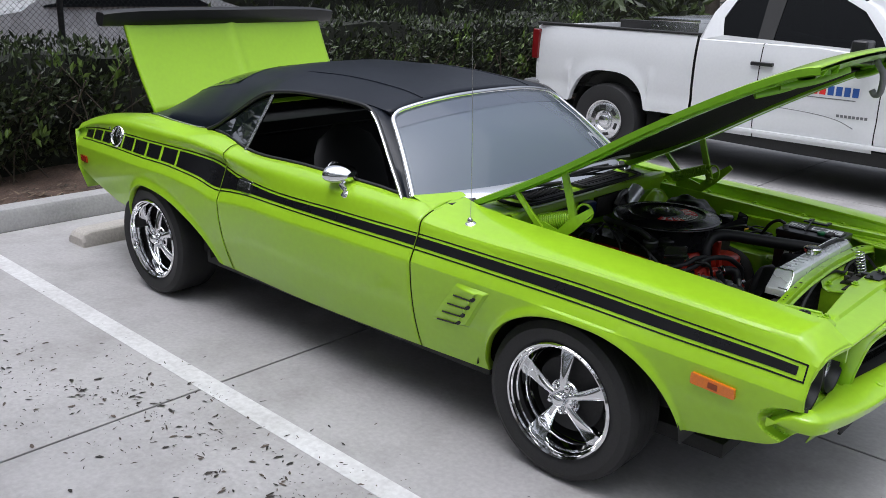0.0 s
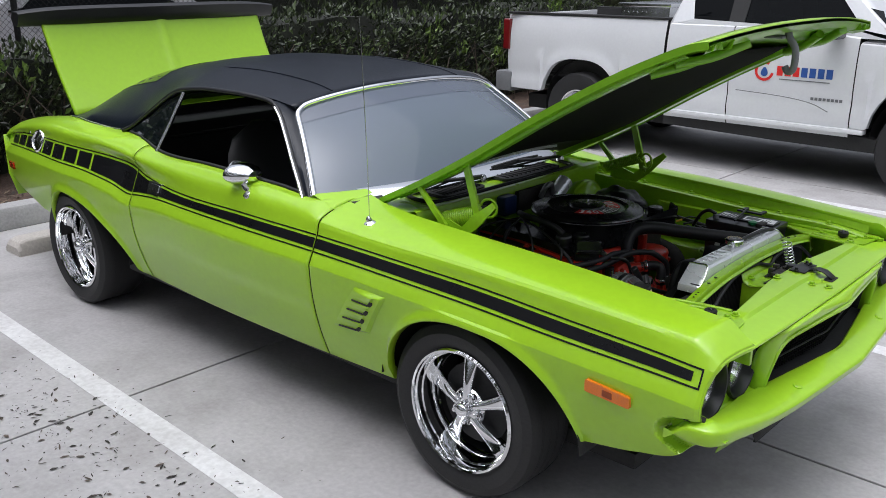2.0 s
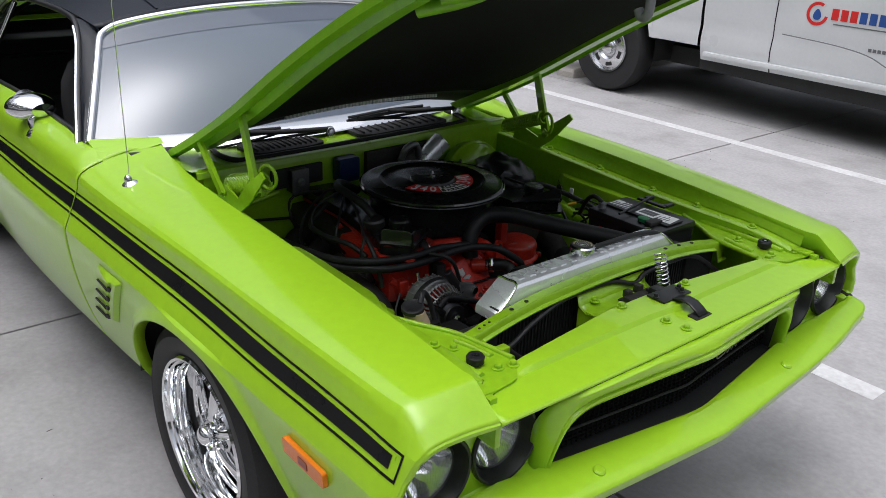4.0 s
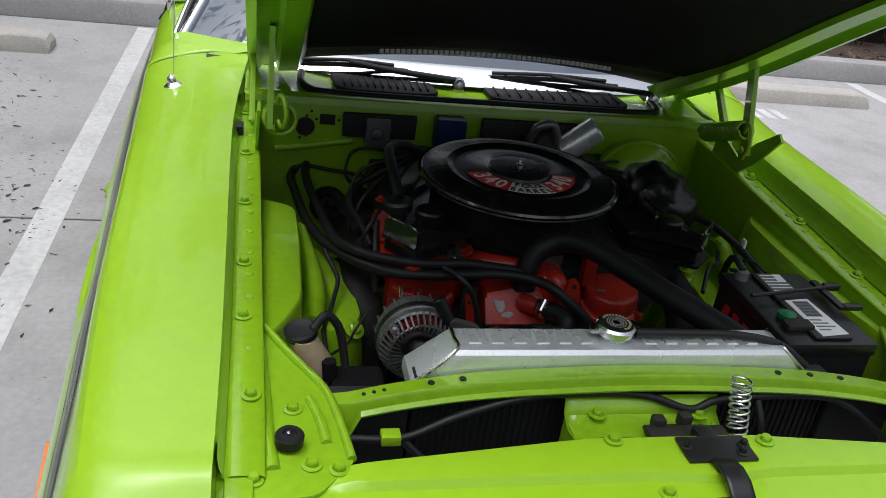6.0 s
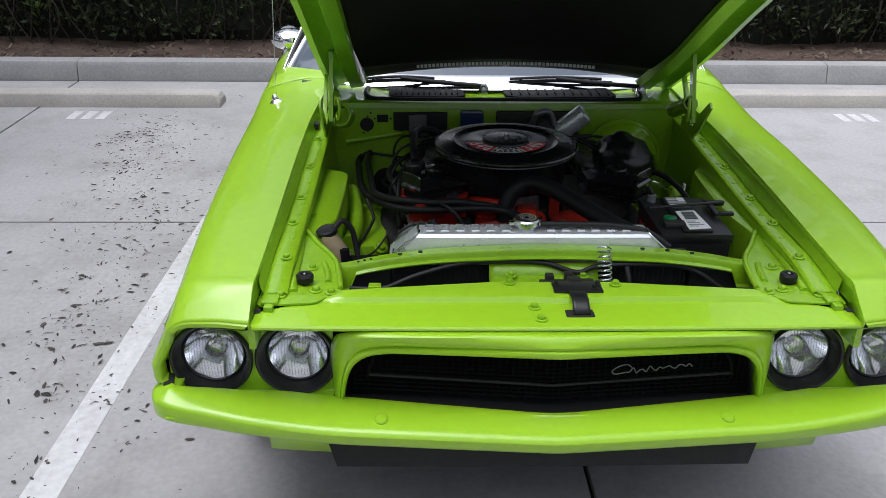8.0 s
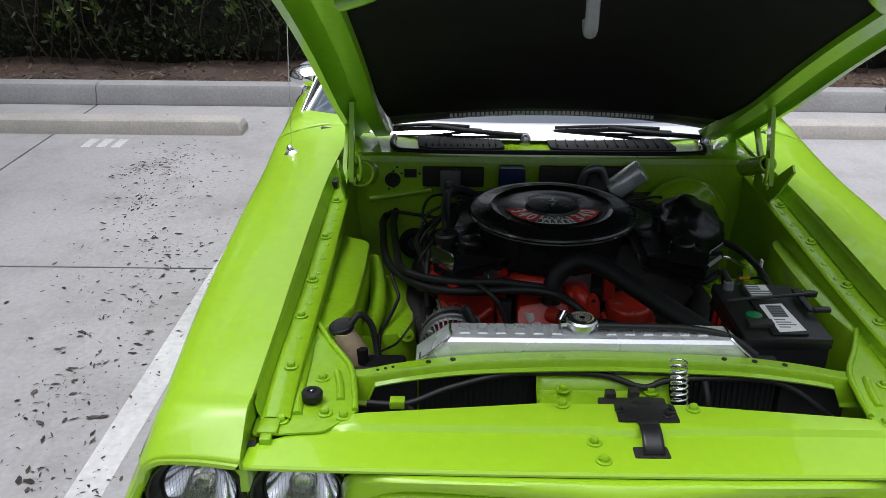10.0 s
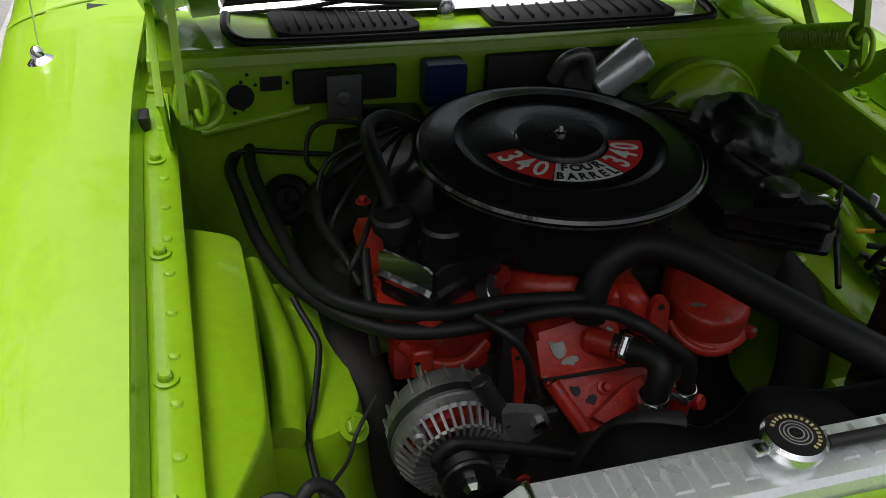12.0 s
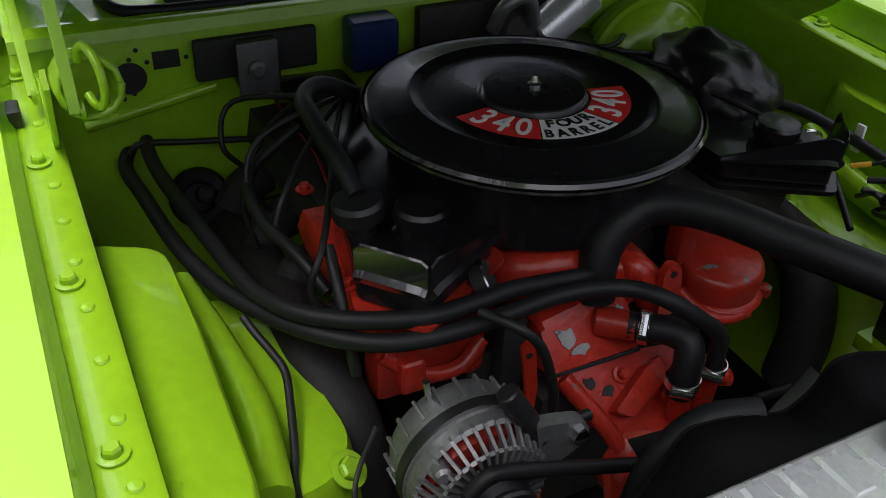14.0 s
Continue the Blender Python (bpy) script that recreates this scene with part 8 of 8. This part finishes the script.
tagged(part("fence_mesh", join(*wires), material("fence_wire", (0.03, 0.03, 0.03), 0.5, 0.4), fence, smooth=0), kind="stuff")

# a pale car beyond the fence and the dark planting behind it
far_car = thing("parked_car", "silver parked car glimpsed through the fence", "car")
prof = [(-2.2, 0.75, 0.66), (-2.15, 1.08, 0.82), (-1.2, 1.24, 0.86), (-0.55, 1.62, 0.72), (0.9, 1.68, 0.72), (1.6, 1.34, 0.84), (2.15, 1.20, 0.82), (2.25, 0.75, 0.66)]
part("body", tube_solid([[(-9.9 + u * w, 2.4 + yy, h if i < 5 else 0.3) for i, u in enumerate((-1, -0.92, 0, 0.92, 1, 0.9, -0.9))] for yy, h, w in prof]), material("silver_paint", (0.72, 0.73, 0.75), 0.28, 0.2, 0.05, 3, 40, coat=0.5), far_car, smooth=50)
part("window", tube_solid([[(-9.9 + u * w, 2.4 + yy, h) for u, h in ((-0.97, 1.28), (-0.90, hh), (0.90, hh), (0.97, 1.28))] for yy, hh, w in ((-0.9, 1.36, 0.83), (-0.4, 1.58, 0.76), (0.8, 1.60, 0.76), (1.4, 1.34, 0.83))]), TRUCK_GLASS, far_car, smooth=30)
for y in (0.6, 3.4):
    part("wheel", lathe([(0.32, -0.1), (0.32, 0.1), (0.2, 0.11), (0.0, 0.11)], (-9.15, y, 0.32), (1, 0, 0), 28), RUBBER, far_car)
far_rng = lambda: (Vector((-13.5 + rng.gauss(0, 0.5), rng.uniform(-16, 26), rng.random() ** 0.9 * 4.2)), Vector((0.6, 0, 0.4)))
far = tagged(link("far_planting", *leaf_cloud(9000, far_rng, 0.11), LEAF, smooth=0), "dark trees and shrubs beyond the fence", "trees", kind="stuff")
# dark backing sheet, coloured as the shade deep in the planting
part("planting_shade", sheet([[(-14.4, y, z) for z in (0, 4.6 + 0.5 * noise.noise(Vector((y, 0, 2))))] for y in span(-20, 30, 40)]), material("planting_shade_colour", (0.02, 0.024, 0.015), 0.95, 0, 0.4, 1, 8), far)

# trees out of view: broad ones lean over the bays beside the car; lower ones, added to screen low sky light, close the
# car park further off
BARK = material("bark", (0.10, 0.085, 0.07), 0.9, 0, 0.3, 6, 40, bump=0.01)
near = [(-8.6, -8.6), (-4.2, -9.2), (0.4, -8.8), (4.8, -9.0), (9.2, -8.8)]
for k, (x, y) in enumerate(near + [(-9 + 4.6 * i, -14.6) for i in range(6)] + [(17.5, -12 + 5.5 * i) for i in range(6)] + [(-8 + 4.8 * i, 17.0) for i in range(5)] + [(-16.0, -15 + 4.3 * i) for i in range(8)]):
    tr = random.Random(100 + k)
    broad = k < len(near)
    tree = thing("tree", "broad leafy tree leaning over the parking bays" if broad else "leafy tree added out of view round the car park", "tree", (0, 0, 0), "trees round the car park")
    tall = x < -15
    h = tr.uniform(7.5, 8.5) if broad else (tr.uniform(9.0, 11.5) if tall else tr.uniform(4.0, 5.5))
    part("trunk", hose([(x, y, 0), (x + tr.uniform(-0.2, 0.2), y + 0.2 * broad, h * 0.35), (x + tr.uniform(-0.3, 0.3), y + 0.9 * broad, h * 0.7)], 0.17, 10, 3), BARK, tree)
    for j in range(7):
        a, z = tr.uniform(0, 6.28), h * tr.uniform(0.35, 0.6)
        q = 2.6 if broad else 1.6
        part("limb", hose([(x, y + 0.3 * broad, z), (x + q * 0.5 * math.cos(a), y + 0.3 * broad + q * 0.5 * math.sin(a), z + 0.6), (x + q * math.cos(a), y + 0.6 * broad + q * math.sin(a), z + 1.4)], 0.05, 6, 3), BARK, tree)
    if broad:
        clumps = [Vector((x + tr.gauss(0, 1.7), y + 1.2 + max(-3.0, min(3.6, tr.gauss(0, 1.9))), max(3.0, tr.gauss(5.8, 1.3)))) for j in range(48)]
    else:
        clumps = [Vector((x + tr.gauss(0, 1.4), y + tr.gauss(0, 0.8), max(0.5, tr.gauss(h * 0.5, h * 0.26)))) for j in range(30)]

    def crown_place():
        c = tr.choice(clumps)
        d = Vector((tr.gauss(0, 1), tr.gauss(0, 1), tr.gauss(0, 1))).normalized()
        return c + d * 0.75 * tr.random() ** 0.4, d

    part("crown", leaf_cloud(4200 if broad else (2400 if tall else 1500), crown_place, 0.13 if broad else (0.19 if tall else 0.15)), LEAF, tree, smooth=0)

# ---- leaf litter, stencilled bay mark ----
drift = lambda x: -1.50 + 0.17 * x
clusters = [(x, drift(x) + rng.gauss(0, 0.15), rng.uniform(0.03, 0.12)) for x in [0.9 - 4.3 * rng.random() for k in range(80)]]


def litter_place():
    while True:
        r = rng.random()
        if r < 0.74:
            cx, cy, spread = rng.choice(clusters)
            x, y = rng.gauss(cx, spread * 1.6), rng.gauss(cy, spread)
        elif r < 0.93:
            x = rng.uniform(-4.4, 2.0)
            y = drift(x) + rng.gauss(-0.05, 0.32)
        else:
            x, y = rng.uniform(-4.4, 4.0), rng.uniform(-4.0, 4.0)
        if not (-3.85 < x < 0.95 and abs(y) < 0.92):
            return x, y


v, f = [], []
for k in range(1900):
    x, y = litter_place()
    s, a = rng.choice((0.003, 0.004, 0.004, 0.005, 0.006, 0.008, 0.010, 0.013, 0.018)) * rng.uniform(0.7, 1.3), rng.uniform(0, 6.28)
    slim = rng.choice((0.18, 0.25, 0.35, 0.5))
    n = len(v)
    for q, w, h in ((-1, 0, 0.001), (-0.2, slim, 0.003), (0.75, slim * 0.5, 0.002), (1, 0.0, 0.002 + s * 0.1), (0.5, -slim * 0.7, 0.003), (-0.5, -slim * 0.8, 0.002)):
        v.append((x + s * (q * math.cos(a) - w * math.sin(a)), y + s * (q * math.sin(a) + w * math.cos(a)), 0.002 + h))
    f += [(n, n + 1, n + 2, n + 3), (n, n + 3, n + 4, n + 5)]
tagged(link("leaf_litter", v, f, leaf_material("litter", (0.035, 0.030, 0.026), (0.13, 0.10, 0.08), 0.85), smooth=0), "small dry leaves and seeds scattered on the paving", "leaf litter", kind="stuff")
for y0 in (-2.73, 2.72):
    bars = join(*[box(-3.62, -3.42, y0 + 0.10 * k, y0 + 0.062 + 0.10 * k, -0.002, 0.0016, 0.0) for k in range(3)])
    tagged(link("bay_mark", *bars, LINE, smooth=0), "worn stencilled bay mark as plain white bars", "road marking", kind="structure")
# mulch chips along the bed
v, f = [], []
for k in range(2600):
    x, y = -4.74 - abs(rng.gauss(0, 0.35)), rng.uniform(-7, 8)
    z = 0.115 + 0.05 * noise.noise(Vector((x * 1.5, y * 1.5, 0))) + 0.02
    s, a, b = rng.uniform(0.012, 0.035), rng.uniform(0, 6.28), rng.uniform(-0.5, 0.5)
    n = len(v)
    for q, w in ((-1, -0.3), (1, -0.25), (1, 0.25), (-1, 0.3)):
        v.append((x + s * (q * math.cos(a) - w * math.sin(a)), y + s * (q * math.sin(a) + w * math.cos(a)), z + s * q * b))
    f.append((n, n + 1, n + 2, n + 3))
tagged(link("mulch_chips", v, f, DRY, smooth=0), "bark chips and dead leaves on the planting bed", "mulch", kind="stuff")
